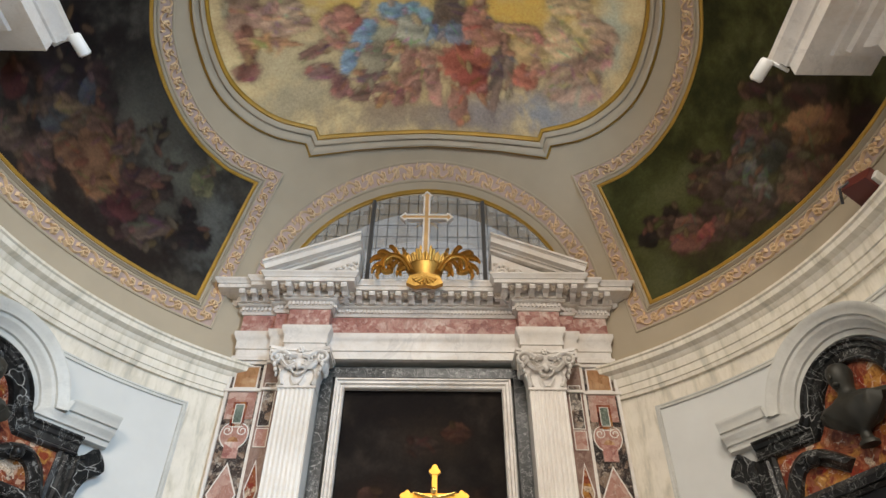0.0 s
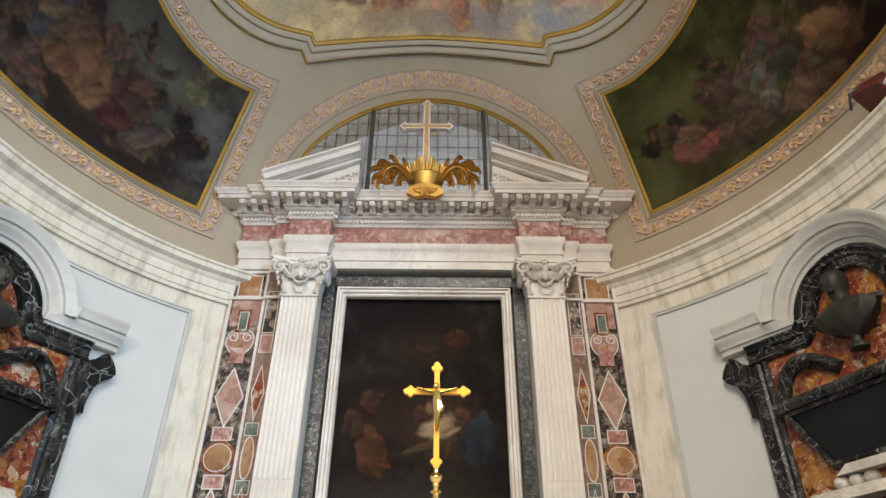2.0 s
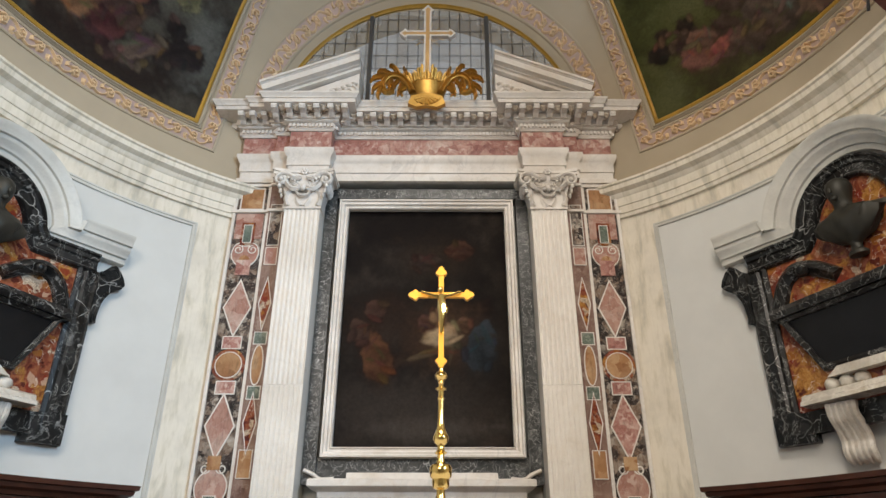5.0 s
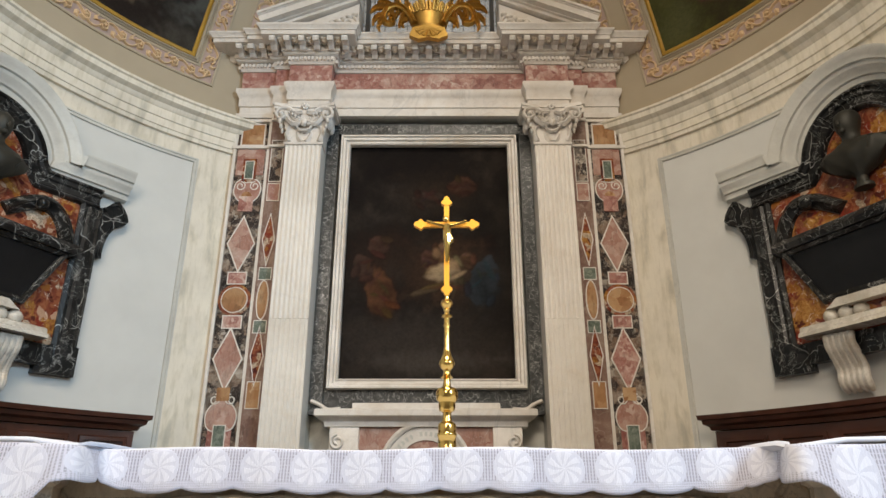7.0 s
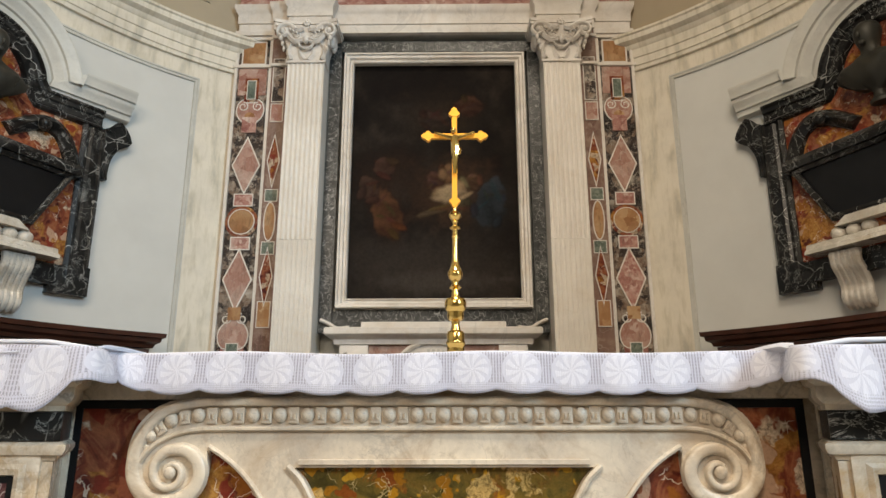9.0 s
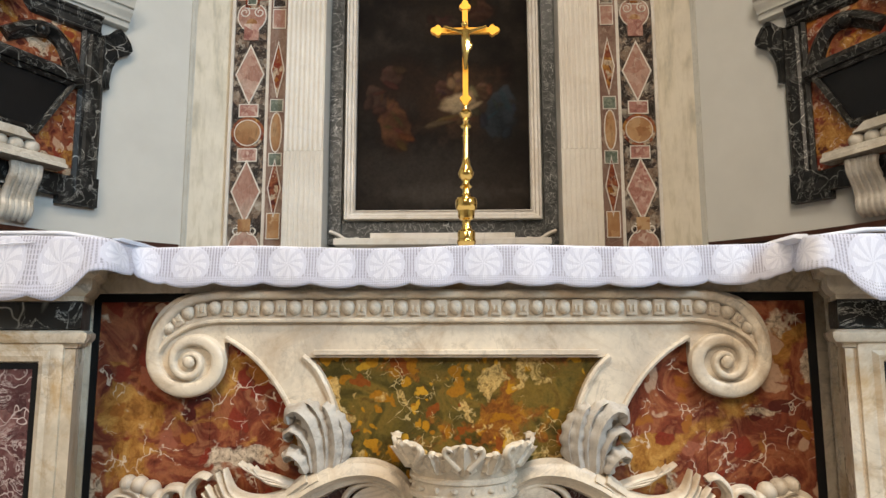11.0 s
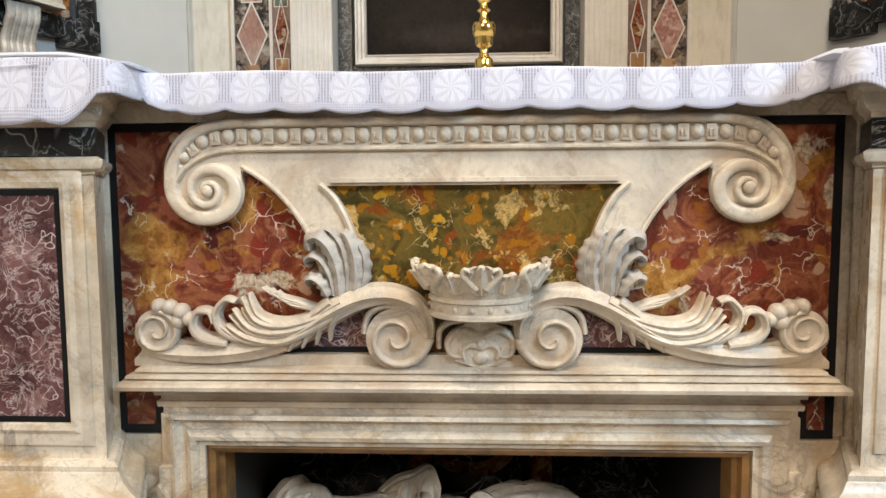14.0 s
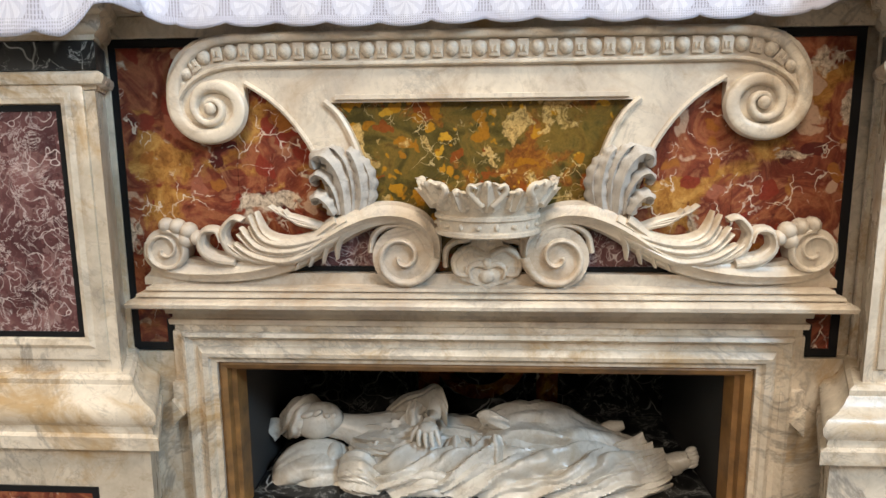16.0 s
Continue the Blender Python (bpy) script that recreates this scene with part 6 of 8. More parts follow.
for i in range(len(PLAN) - 1):
    p, q = Vector(PLAN[i]), Vector(PLAN[i + 1])
    d = q - p
    ln = d.length
    d.normalize()
    nrm = Vector((d.y, -d.x))
    turn = math.degrees(math.atan2(d.y, d.x))
    convex = lambda j: 0 < j < len(PLAN) - 1
    grow = 0.02 if ln > 0.2 else 0.0
    nd = max(1, round((ln + 2 * grow) / 0.034))
    for k in range(nd):
        c = p + d * (-grow + (ln + 2 * grow) * (k + 0.5) / nd) + nrm * 0.028
        o = new("dentil", dent_me)
        o.parent = cornice
        o.matrix_basis = pose(c.x, c.y, 5.289, 0, 0, turn)
    if ln > 0.1:
        g0 = -0.13 if abs(p.x - CX) < 0.9 and ln > 1 else 0.04
        span = ln + 2 * g0 if ln > 1 else ln + (0.26 if ln < 0.5 and p.y < 5.06 else 0.0)
        start = -g0 if ln > 1 else (-0.13 if p.y < 5.06 and q.y < 5.06 else 0.0)
        nm = max(1, round(span / 0.125))
        for k in range(nm + 1):
            c = p + d * (start + span * k / nm) + nrm * 0.078
            o = new("modillion", modi_me)
            o.parent = cornice
            o.matrix_basis = pose(c.x, c.y, 5.404, 0, 0, turn)
            if k < nm:
                c = p + d * (start + span * (k + 0.5) / nm) + nrm * 0.15
                o = new("rosette", ros_me)
                o.parent = cornice
                o.matrix_basis = pose(c.x, c.y, 5.404, 0, 0, turn)

# broken pediment
for s in (-1, 1):
    put = lambda a, b, h: (rx(s, a), 5.22 - h, b)
    bm = bmesh.new()
    A, B = (1.475, 5.508), (0.63, 5.86)
    d = Vector((B[0] - A[0], B[1] - A[1])).normalized()
    for e0, e1, h in ((0.0, 0.028, 0.32), (0.028, 0.036, 0.35), (0.036, 0.098, 0.41), (0.098, 0.106, 0.42), (0.106, 0.128, 0.44)):
        n = Vector((d.y, -d.x)) * (1 if d.y > 0 and -d.x > 0 else -1)
        n = Vector((abs(n.x), abs(n.y)))
        plate(bm, [(A[0] + n.x * e0, A[1] + n.y * e0), (B[0], B[1] + e0 * 1.09), (B[0], B[1] + e1 * 1.09), (A[0] + n.x * e1, A[1] + n.y * e1)], 0.0, h, put)
    ped = part("pediment", bm, WHITE, reredos, "half of a broken marble pediment", True)
    bm = bmesh.new()
    plate(bm, [(1.40, 5.508), (0.64, 5.508), (0.64, 5.85)], 0.0, 0.27, put)
    part("tympanum", bm, WHITE, ped, "white marble tympanum")
    bm = bmesh.new()
    for c, r in (((0.725, 5.635), 0.085), ((0.87, 5.600), 0.066), ((0.99, 5.570), 0.046), ((1.09, 5.552), 0.030)):
        ribbon(bm, spiral_keys(c, [(0, r), (180, r * 0.8), (360, r * 0.5), (540, r * 0.2)], 24), lambda f: 0.016, lambda f: 0.03, put, 0.262, 6)
    for k in range(5):
        blob(bm, put(0.68 + 0.05 * k, 5.72 - 0.024 * k, 0.28), (0.03, 0.03, 0.022))
        ribbon(bm, smooth_path([(0.70 + 0.09 * k, 5.525), (0.74 + 0.09 * k, 5.56 - 0.006 * k), (0.79 + 0.09 * k, 5.545 - 0.004 * k)], 10), lambda f: 0.016 * (1.1 - 0.7 * f), lambda f: 0.03, put, 0.262, 6, 2, 0.3)
    part("tympanum_scroll", bm, WHITE, ped, "carved scroll and leaf", True)

# inlaid flanking strips
def inlay(name, outline, h, m, put, parent, label="", rim=0.0):
    bm = bmesh.new()
    plate(bm, outline, 0.0, h, put)
    o = part(name, bm, m, parent, label)
    if rim:
        bm = bmesh.new()
        sweep(bm, outline, [(-rim, 0), (-rim, h + 0.002), (rim, h + 0.002), (rim, 0)], closed=True, put=put)
        part("inlay_line", bm, WHITE, o)
    return o


def rect(x, z, w, h):
    return [(x - w, z - h), (x + w, z - h), (x + w, z + h), (x - w, z + h)]


def vase(x, z, w, h, up=1):
    pts = smooth_path([(0.35, -1.0), (0.38, -0.55), (0.8, -0.2), (1.0, 0.25), (0.85, 0.75), (0.45, 0.95), (0.25, 0.75)], 20)
    pts = [(p[0] * w, p[1] * h * up) for p in pts]
    ring = pts + [(-a, b) for a, b in pts[::-1]]
    ring = [(x + a, z + b) for a, b in ring]
    return ring if up > 0 else ring[::-1]


for s in (-1, 1):
    strip = part("inlaid_strip", bmesh.new(), BLACKW, reredos, "strip of black and white marble inlaid with coloured shapes")
    bm = bmesh.new()
    rbox(bm, s, 1.405, 1.685, 5.17, 5.23, 0.9, 4.70, 0)
    bm.to_mesh(strip.data)
    bm.free()
    put = lambda a, b, h: (rx(s, a), 5.17 - h, b)
    for a0, a1, y0, z0, z1 in ((1.387, 1.413, 5.155, 0.9, 4.80), (1.679, 1.705, 5.155, 0.9, 4.80), (1.37, 1.72, 5.145, 4.456, 4.484), (1.37, 1.72, 5.145, 4.721, 4.749), (1.375, 1.715, 5.13, 4.755, 4.80)):
        bm = bmesh.new()
        rbox(bm, s, a0, a1, y0, 5.23, z0, z1, 0.003)
        part("strip_edging", bm, WHITE, strip, "white marble edging")
    c = 1.546
    inlay("inlay", rect(c, 4.60, 0.10, 0.105), 0.006, ORANGE, put, strip, "banded orange alabaster", 0.006)
    inlay("inlay", rect(c, 4.33, 0.118, 0.125), 0.004, ROSE, put, strip)
    inlay("inlay", rect(c, 4.25, 0.058, 0.11), 0.008, JASPER, put, strip)
    inlay("inlay", rect(c, 4.25, 0.036, 0.085), 0.012, VERDE, put, strip, "grey-green marble block", 0.003)
    inlay("inlay", vase(c, 4.02, 0.115, 0.15), 0.006, ROSE, put, strip, "vase-shaped rose marble", 0.004)
    inlay("inlay", rect(c, 3.93, 0.06, 0.07), 0.0115, PINK, put, strip)
    inlay("inlay", arc(c, 4.00, 0.045, 0, 360, 18)[:-1], 0.010, ORANGE, put, strip)
    for e in (-1, 1):
        bm = bmesh.new()
        ribbon(bm, spiral_keys((c + e * 0.06, 4.10), [(90, 0.04), (90 + e * 180, 0.034), (90 + e * 360, 0.02), (90 + e * 480, 0.01)], 26), lambda f: 0.006, lambda f: 0.006, put, 0.004, 4)
        part("inlay_scroll", bm, WHITE, strip)
        bm = bmesh.new()
        ribbon(bm, spiral_keys((c + e * 0.06, 2.30), [(90, 0.04), (90 + e * 180, 0.034), (90 + e * 360, 0.02), (90 + e * 480, 0.01)], 26), lambda f: 0.006, lambda f: 0.006, put, 0.004, 4)
        part("inlay_scroll", bm, WHITE, strip)
    inlay("inlay", [(c, 3.325), (c + 0.112, 3.57), (c, 3.815), (c - 0.112, 3.57)], 0.006, ROSE, put, strip, "rose marble lozenge", 0.005)
    inlay("inlay", rect(c, 3.27, 0.075, 0.05), 0.005, PINK, put, strip, "", 0.004)
    inlay("inlay", arc(c, 3.085, 0.132, 0, 360, 36)[:-1], 0.006, JASPER, put, strip)
    inlay("inlay", arc(c, 3.085, 0.104, 0, 360, 36)[:-1], 0.012, ORANGE, put, strip, "round disc of banded yellow alabaster", 0.003)
    inlay("inlay", rect(c, 2.905, 0.075, 0.05), 0.005, PINK, put, strip, "", 0.004)
    inlay("inlay", [(c, 2.365), (c + 0.112, 2.61), (c, 2.855), (c - 0.112, 2.61)], 0.006, ROSE if s < 0 else PINK, put, strip, "rose marble lozenge", 0.005)
    inlay("inlay", vase(c, 2.21, 0.118, 0.15, -1), 0.006, ROSE, put, strip, "vase-shaped rose marble", 0.004)
    inlay("inlay", rect(c, 2.34, 0.05, 0.05), 0.011, ORANGE, put, strip)
    inlay("inlay", rect(c, 2.02, 0.09, 0.10), 0.0035, PINK, put, strip)
    inlay("inlay", rect(c, 2.02, 0.045, 0.09), 0.010, VERDE, put, strip, "grey-green marble block", 0.003)
    # narrow strip beside the pilaster
    nar = part("narrow_strip", bmesh.new(), BROWNM, reredos, "narrow strip of brown marble inlay")
    bm = bmesh.new()
    rbox(bm, s, 1.235, 1.385, 5.145, 5.23, 0.9, 4.80, 0)
    bm.to_mesh(nar.data)
    bm.free()
    put2 = lambda a, b, h: (rx(s, a), 5.145 - h, b)
    c = 1.315
    for z, hgt, m in ((4.33, 0.20, BLACKW), (4.03, 0.08, ROSE), (3.30, 0.05, VERDE), (2.86, 0.05, VERDE), (2.33, 0.10, ORANGE)):
        inlay("inlay", rect(c, z, 0.05, hgt), 0.005, m, put2, nar, "", 0.003)
    for z, m in ((3.60, JASPER), (2.63, JASPER)):
        inlay("inlay", [(c, z - 0.23), (c + 0.05, z), (c, z + 0.23), (c - 0.05, z)], 0.005, m, put2, nar, "", 0.004)
    inlay("inlay", arc(c, 3.08, 0.045, 0, 360, 24, 0.16)[:-1], 0.006, ORANGE, put2, nar, "oval of yellow alabaster", 0.004)
    for z in (4.47, 4.735):
        bm = bmesh.new()
        rbox(bm, s, 1.225, 1.39, 5.12, 5.2, z - 0.012, z + 0.012, 0.004)
        part("strip_edging", bm, WHITE, nar)

# picture surround: dark veined border, white frame, ledge and shell niche below
bm = bmesh.new()
path = [(-0.878, 2.20), (-0.878, 4.735), (0.878, 4.735), (0.878, 2.20)]
sweep(bm, path, [(-0.034, -0.1), (-0.034, 0.10), (0.07, 0.10), (0.07, -0.1)], put=on_wall(5.36))
rbox(bm, 1, -0.86, 0.86, 5.30, 5.42, 2.25, 2.40, 0.002)
part("picture_border", bm, GREYVEIN, reredos, "dark grey marble border with white veins")
bm = bmesh.new()
path = [(-0.70, 2.475), (-0.70, 4.560), (0.70, 4.560), (0.70, 2.475)]
sweep(bm, path, [(0.0, 0.0), (0.0, 0.05), (-0.009, 0.060), (-0.017, 0.046), (-0.030, 0.048), (-0.038, 0.074), (-0.058, 0.076), (-0.064, 0.094), (-0.078, 0.094), (-0.082, 0.0)], closed=True, put=on_wall(5.32))
part("picture_frame", bm, WHITE, reredos, "white stepped marble picture frame", True)
bm = bmesh.new()
prof = [(-0.02, 2.10), (0.03, 2.10), (0.034, 2.135), (0.05, 2.15), (0.085, 2.16), (0.10, 2.175), (0.10, 2.215), (0.09, 2.225), (-0.02, 2.225)]
sweep(bm, [(rx(-1, 0.73), 5.4), (rx(-1, 0.73), 5.18), (rx(1, 0.73), 5.18), (rx(1, 0.73), 5.4)], prof)
part("ledge", bm, WHITE, reredos, "white marble ledge below the picture", True)
bm = bmesh.new()
rbox(bm, 1, -0.56, 0.56, 5.16, 5.4, 2.227, 2.275, 0.006)
part("upper_ledge", bm, WHITE, reredos)
for s in (-1, 1):
    m = lambda a, b, h: (rx(s, a), 5.26 - h, b)
    bm = bmesh.new()
    ribbon(bm, smooth_path([(0.66, 2.24), (0.76, 2.235), (0.82, 2.27), (0.89, 2.30)], 12), lambda f: 0.016, lambda f: 0.03, m, 0.02, 6)
    part("ledge_scroll", bm, WHITE, reredos, "", True)
    bm = bmesh.new()
    rbox(bm, s, 0.50, 0.72, 5.16, 5.4, 1.2, 2.098, 0.006)
    m = lambda a, b, h: (rx(s, a), 5.16 - h, b)
    ribbon(bm, spiral_keys((0.66, 1.99), [(90, 0.05), (-90, 0.045), (-270, 0.03), (-450, 0.012)], 24), lambda f: 0.012, lambda f: 0.02, m, 0.0, 6)
    part("ledge_bracket", bm, WHITE, reredos, "", True)
bm = bmesh.new()
rbox(bm, 1, -0.50, 0.50, 5.19, 5.4, 1.2, 2.098, 0)
part("ledge_panel", bm, ROSE, reredos, "rose-grey marble panel")
bm = bmesh.new()
sweep(bm, arc(0.0, 1.80, 0.315, 180, 0, 30), [(-0.03, 0), (-0.03, 0.03), (-0.01, 0.04), (0.01, 0.03), (0.014, 0.0)], put=on_wall(5.19))
sweep(bm, arc(0.0, 1.80, 0.25, 180, 0, 30), [(-0.055, 0), (-0.055, 0.012), (0.045, 0.012), (0.045, 0.0)], put=on_wall(5.19))
part("lunette", bm, WHITE, reredos, "white marble arch with worn lettering", True)
bm = bmesh.new()
for k in range(15):
    q = radians(30 + 120 * k / 14)
    if k % 5 != 4:
        a, z = 0.25 * math.cos(q), 1.80 + 0.25 * math.sin(q)
        plate(bm, [(a + 0.010 * math.sin(q) * e - 0.016 * math.cos(q) * f, z - 0.010 * math.cos(q) * e - 0.016 * math.sin(q) * f) for e, f in ((-1, -1), (1, -1), (1, 1), (-1, 1))], 0.010, 0.014, on_wall(5.19))
part("lettering", bm, GREYTRIM, reredos, "unreadable worn lettering")

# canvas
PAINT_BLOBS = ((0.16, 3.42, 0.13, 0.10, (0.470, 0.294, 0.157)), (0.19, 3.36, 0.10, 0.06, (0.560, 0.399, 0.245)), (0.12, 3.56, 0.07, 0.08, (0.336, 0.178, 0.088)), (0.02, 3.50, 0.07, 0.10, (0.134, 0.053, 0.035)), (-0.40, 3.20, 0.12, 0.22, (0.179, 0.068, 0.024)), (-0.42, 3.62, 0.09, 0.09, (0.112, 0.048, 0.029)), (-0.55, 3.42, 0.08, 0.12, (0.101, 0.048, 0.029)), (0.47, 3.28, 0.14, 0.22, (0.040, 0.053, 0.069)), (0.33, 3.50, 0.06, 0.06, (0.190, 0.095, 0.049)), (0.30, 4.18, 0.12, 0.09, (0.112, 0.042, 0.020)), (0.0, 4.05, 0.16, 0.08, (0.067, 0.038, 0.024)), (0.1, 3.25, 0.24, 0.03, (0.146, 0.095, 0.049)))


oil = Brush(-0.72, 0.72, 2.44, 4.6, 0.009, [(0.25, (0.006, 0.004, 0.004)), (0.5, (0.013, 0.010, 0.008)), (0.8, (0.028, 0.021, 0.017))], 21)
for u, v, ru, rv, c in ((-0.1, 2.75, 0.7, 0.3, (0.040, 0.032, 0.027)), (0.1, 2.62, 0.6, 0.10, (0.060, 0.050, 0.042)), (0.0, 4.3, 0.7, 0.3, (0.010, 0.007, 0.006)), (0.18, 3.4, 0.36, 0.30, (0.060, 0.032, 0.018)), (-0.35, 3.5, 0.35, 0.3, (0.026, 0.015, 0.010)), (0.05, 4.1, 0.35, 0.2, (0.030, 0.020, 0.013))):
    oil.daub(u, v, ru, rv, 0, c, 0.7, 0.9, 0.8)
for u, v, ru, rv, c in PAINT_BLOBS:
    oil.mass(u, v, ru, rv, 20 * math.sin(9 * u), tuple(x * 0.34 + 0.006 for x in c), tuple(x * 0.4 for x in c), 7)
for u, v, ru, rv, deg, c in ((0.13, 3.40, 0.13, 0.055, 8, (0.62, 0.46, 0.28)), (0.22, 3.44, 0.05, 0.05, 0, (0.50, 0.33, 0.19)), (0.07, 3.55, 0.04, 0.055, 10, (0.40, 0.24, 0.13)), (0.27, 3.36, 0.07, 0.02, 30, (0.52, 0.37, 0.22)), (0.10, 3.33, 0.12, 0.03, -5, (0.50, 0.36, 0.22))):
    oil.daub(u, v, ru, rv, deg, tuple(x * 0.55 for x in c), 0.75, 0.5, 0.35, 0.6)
painting = thing("painting", "dark oil painting with faint warm shapes, in the altarpiece", "painting")
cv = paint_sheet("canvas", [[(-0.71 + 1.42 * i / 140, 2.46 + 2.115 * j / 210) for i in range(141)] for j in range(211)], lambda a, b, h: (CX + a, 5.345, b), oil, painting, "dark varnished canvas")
bm = bmesh.new()
box(bm, CX - 0.71, CX + 0.71, 5.349, 5.375, 2.46, 4.575)
part("stretcher", bm, WOOD, painting, "wooden stretcher behind the canvas")

# gilded crown with plumes, palm rays and cross above the cornice
gold = thing("gilded_crown", "gilded crown with curling plumes standing on the altarpiece cornice", "ornament")
GY = 4.87
gp = lambda a, b, h: (CX + 0.0 + a, GY - h, b)
bm = bmesh.new()
rows = []
for r, z in ((0.12, 5.50), (0.155, 5.505), (0.16, 5.54), (0.150, 5.55), (0.155, 5.59), (0.175, 5.66), (0.185, 5.70), (0.17, 5.70), (0.14, 5.60), (0.0, 5.59)):
    rows.append([bm.verts.new((CX + r * math.cos(2 * math.pi * k / 32), GY + 0.10 + 0.8 * r * math.sin(2 * math.pi * k / 32), z)) for k in range(32)])
for r, t in zip(rows, rows[1:]):
    for k in range(32):
        bm.faces.new((r[k], r[(k + 1) % 32], t[(k + 1) % 32], t[k]))
part("crown", bm, GILT, gold, "gilded crown band", True)
for k in range(9):
    q = radians(200 + 140 * k / 8)
    bm = bmesh.new()
    tall = 0.105 if k % 2 else 0.075

    def rimput(a, b, h):
        r = 0.178 + 0.55 * max(0.0, b - 5.68) + h
        return (CX + r * math.cos(q + a / 0.2), GY + 0.10 + 0.8 * r * math.sin(q + a / 0.2), b)
    ribbon(bm, [(0.0, 5.675 + tall * f) for f in (0, 0.12, 0.25, 0.4, 0.55, 0.7, 0.85, 1.0)], lambda f: 0.034 * (0.5 + 0.65 * math.sin(math.pi * (0.15 + 0.75 * f))), lambda f: 0.014, rimput, 0.0, 8, 3, 0.4, 3, 0.35)
    part("crown_leaf", bm, GILT, gold, "", True)
for s in (-1, 1):
    m = lambda a, b, h: gp(s * a, b, h)
    # a leafy scroll that rises beside the crown, arches over and curls in at its foot
    stem = smooth_path([(0.13, 5.545), (0.165, 5.62), (0.215, 5.695), (0.285, 5.735), (0.355, 5.715), (0.395, 5.655), (0.40, 5.59), (0.37, 5.545), (0.325, 5.545), (0.31, 5.58), (0.335, 5.60)], 60)
    bm = bmesh.new()
    ribbon(bm, stem, lambda f: 0.040 * (0.55 + 0.6 * math.sin(math.pi * min(1, 0.15 + 0.8 * f))) * (1 - 0.55 * f), lambda f: 0.05, m, 0.01, 8, 3, 0.3)
    part("scroll", bm, GILT, gold, "gilded acanthus scroll", True)
    for k, (x, z, q, ln) in enumerate(((0.205, 5.72, 100, 0.10), (0.27, 5.765, 60, 0.10), (0.335, 5.755, 25, 0.12), (0.385, 5.71, -5, 0.14), (0.41, 5.65, -35, 0.14), (0.41, 5.59, -62, 0.13), (0.28, 5.66, -60, 0.12), (0.33, 5.66, -75, 0.10), (0.235, 5.63, -78, 0.12), (0.21, 5.57, -40, 0.09))):
        bm = bmesh.new()
        d = (math.cos(radians(q)), math.sin(radians(q)))
        e = (math.cos(radians(q - 55)), math.sin(radians(q - 55)))
        sp = smooth_path([(x - 0.03 * d[0], z - 0.03 * d[1]), (x + 0.35 * ln * d[0], z + 0.35 * ln * d[1]), (x + 0.7 * ln * d[0] + 0.15 * ln * e[0], z + 0.7 * ln * d[1] + 0.15 * ln * e[1]), (x + 0.75 * ln * d[0] + 0.45 * ln * e[0], z + 0.75 * ln * d[1] + 0.45 * ln * e[1])], 18)
        ribbon(bm, sp, lambda f: 0.030 * (0.5 + 0.6 * math.sin(math.pi * (0.1 + 0.75 * f))) * (1.1 - 0.75 * f), lambda f: 0.024 + 0.022 * math.sin(math.pi * f), m, 0.012 + 0.016 * (k % 2), 8, 2, 0.35, 4, 0.28)
        part("leaf", bm, GILT, gold, "", True)
bm = bmesh.new()
for k in range(9):
    q = radians(30 + 120 * k / 8)
    r1 = 0.13 + 0.07 * (1 - abs(k - 4) / 4) + 0.03 * (k % 2)
    tube(bm, [gp(0.05 * math.cos(q), 5.70 + 0.04 * math.sin(q), -0.06), gp(r1 * 0.7 * math.cos(q), 5.70 + r1 * 0.8 * math.sin(q), -0.04), gp(r1 * math.cos(q), 5.70 + r1 * math.sin(q) * 1.05, -0.02)], [0.02, 0.028, 0.004], 6, 0.5)
part("palm_spray", bm, GILT, gold, "", True)
bm = bmesh.new()
plate(bm, [(-0.14, 5.50), (-0.17, 5.415), (-0.09, 5.375), (0.0, 5.395), (0.09, 5.375), (0.17, 5.415), (0.14, 5.50), (0.0, 5.535)], -0.02, 0.03, gp)
part("shell_base", bm, GILT, gold, "gilded shell under the crown", True)
for k in range(7):
    q = radians(-160 + 140 * k / 6)
    bm = bmesh.new()
    tube(bm, [gp(0, 5.49, 0.035), gp(0.12 * math.cos(q), 5.485 + 0.085 * math.sin(q), 0.035)], [0.006, 0.02], 6, 0.6)
    part("shell_rib", bm, GILT, gold, "", True)
bm = bmesh.new()
W = 0.029
cross_out = [(-W, 5.72), (W, 5.72), (W, 6.228), (0.20, 6.228), (0.215, 6.205), (0.265, 6.256), (0.215, 6.307), (0.20, 6.284), (W, 6.284), (W, 6.54), (0.052, 6.555), (0.0, 6.615), (-0.052, 6.555), (-W, 6.54), (-W, 6.284), (-0.20, 6.284), (-0.215, 6.307), (-0.265, 6.256), (-0.215, 6.205), (-0.20, 6.228), (-W, 6.228)]
plate(bm, cross_out, -0.02, 0.02, gp)
gc = part("cross", bm, PALEGOLD, gold, "gilded cross with trefoil ends and pale rim")
bm = bmesh.new()
sweep(bm, cross_out[::-1], [(-0.005, -0.024), (-0.005, 0.026), (0.011, 0.026), (0.011, -0.024)], closed=True, put=gp)
part("cross_rim", bm, WHITE, gc)
bm = bmesh.new()
for k in range(24):
    q = 2 * math.pi * k / 24
    r1 = 0.115 + 0.05 * (k % 2)
    tube(bm, [gp(0.03 * math.cos(q), 6.256 + 0.03 * math.sin(q), -0.025), gp(r1 * math.cos(q), 6.256 + r1 * math.sin(q), -0.025)], [0.006, 0.002], 5)
part("rays", bm, GILT, gc, "ring of thin gilded rays")
# ---- altar cloth with lace edge, and the brass crucifix ----
PITCH = 0.1372


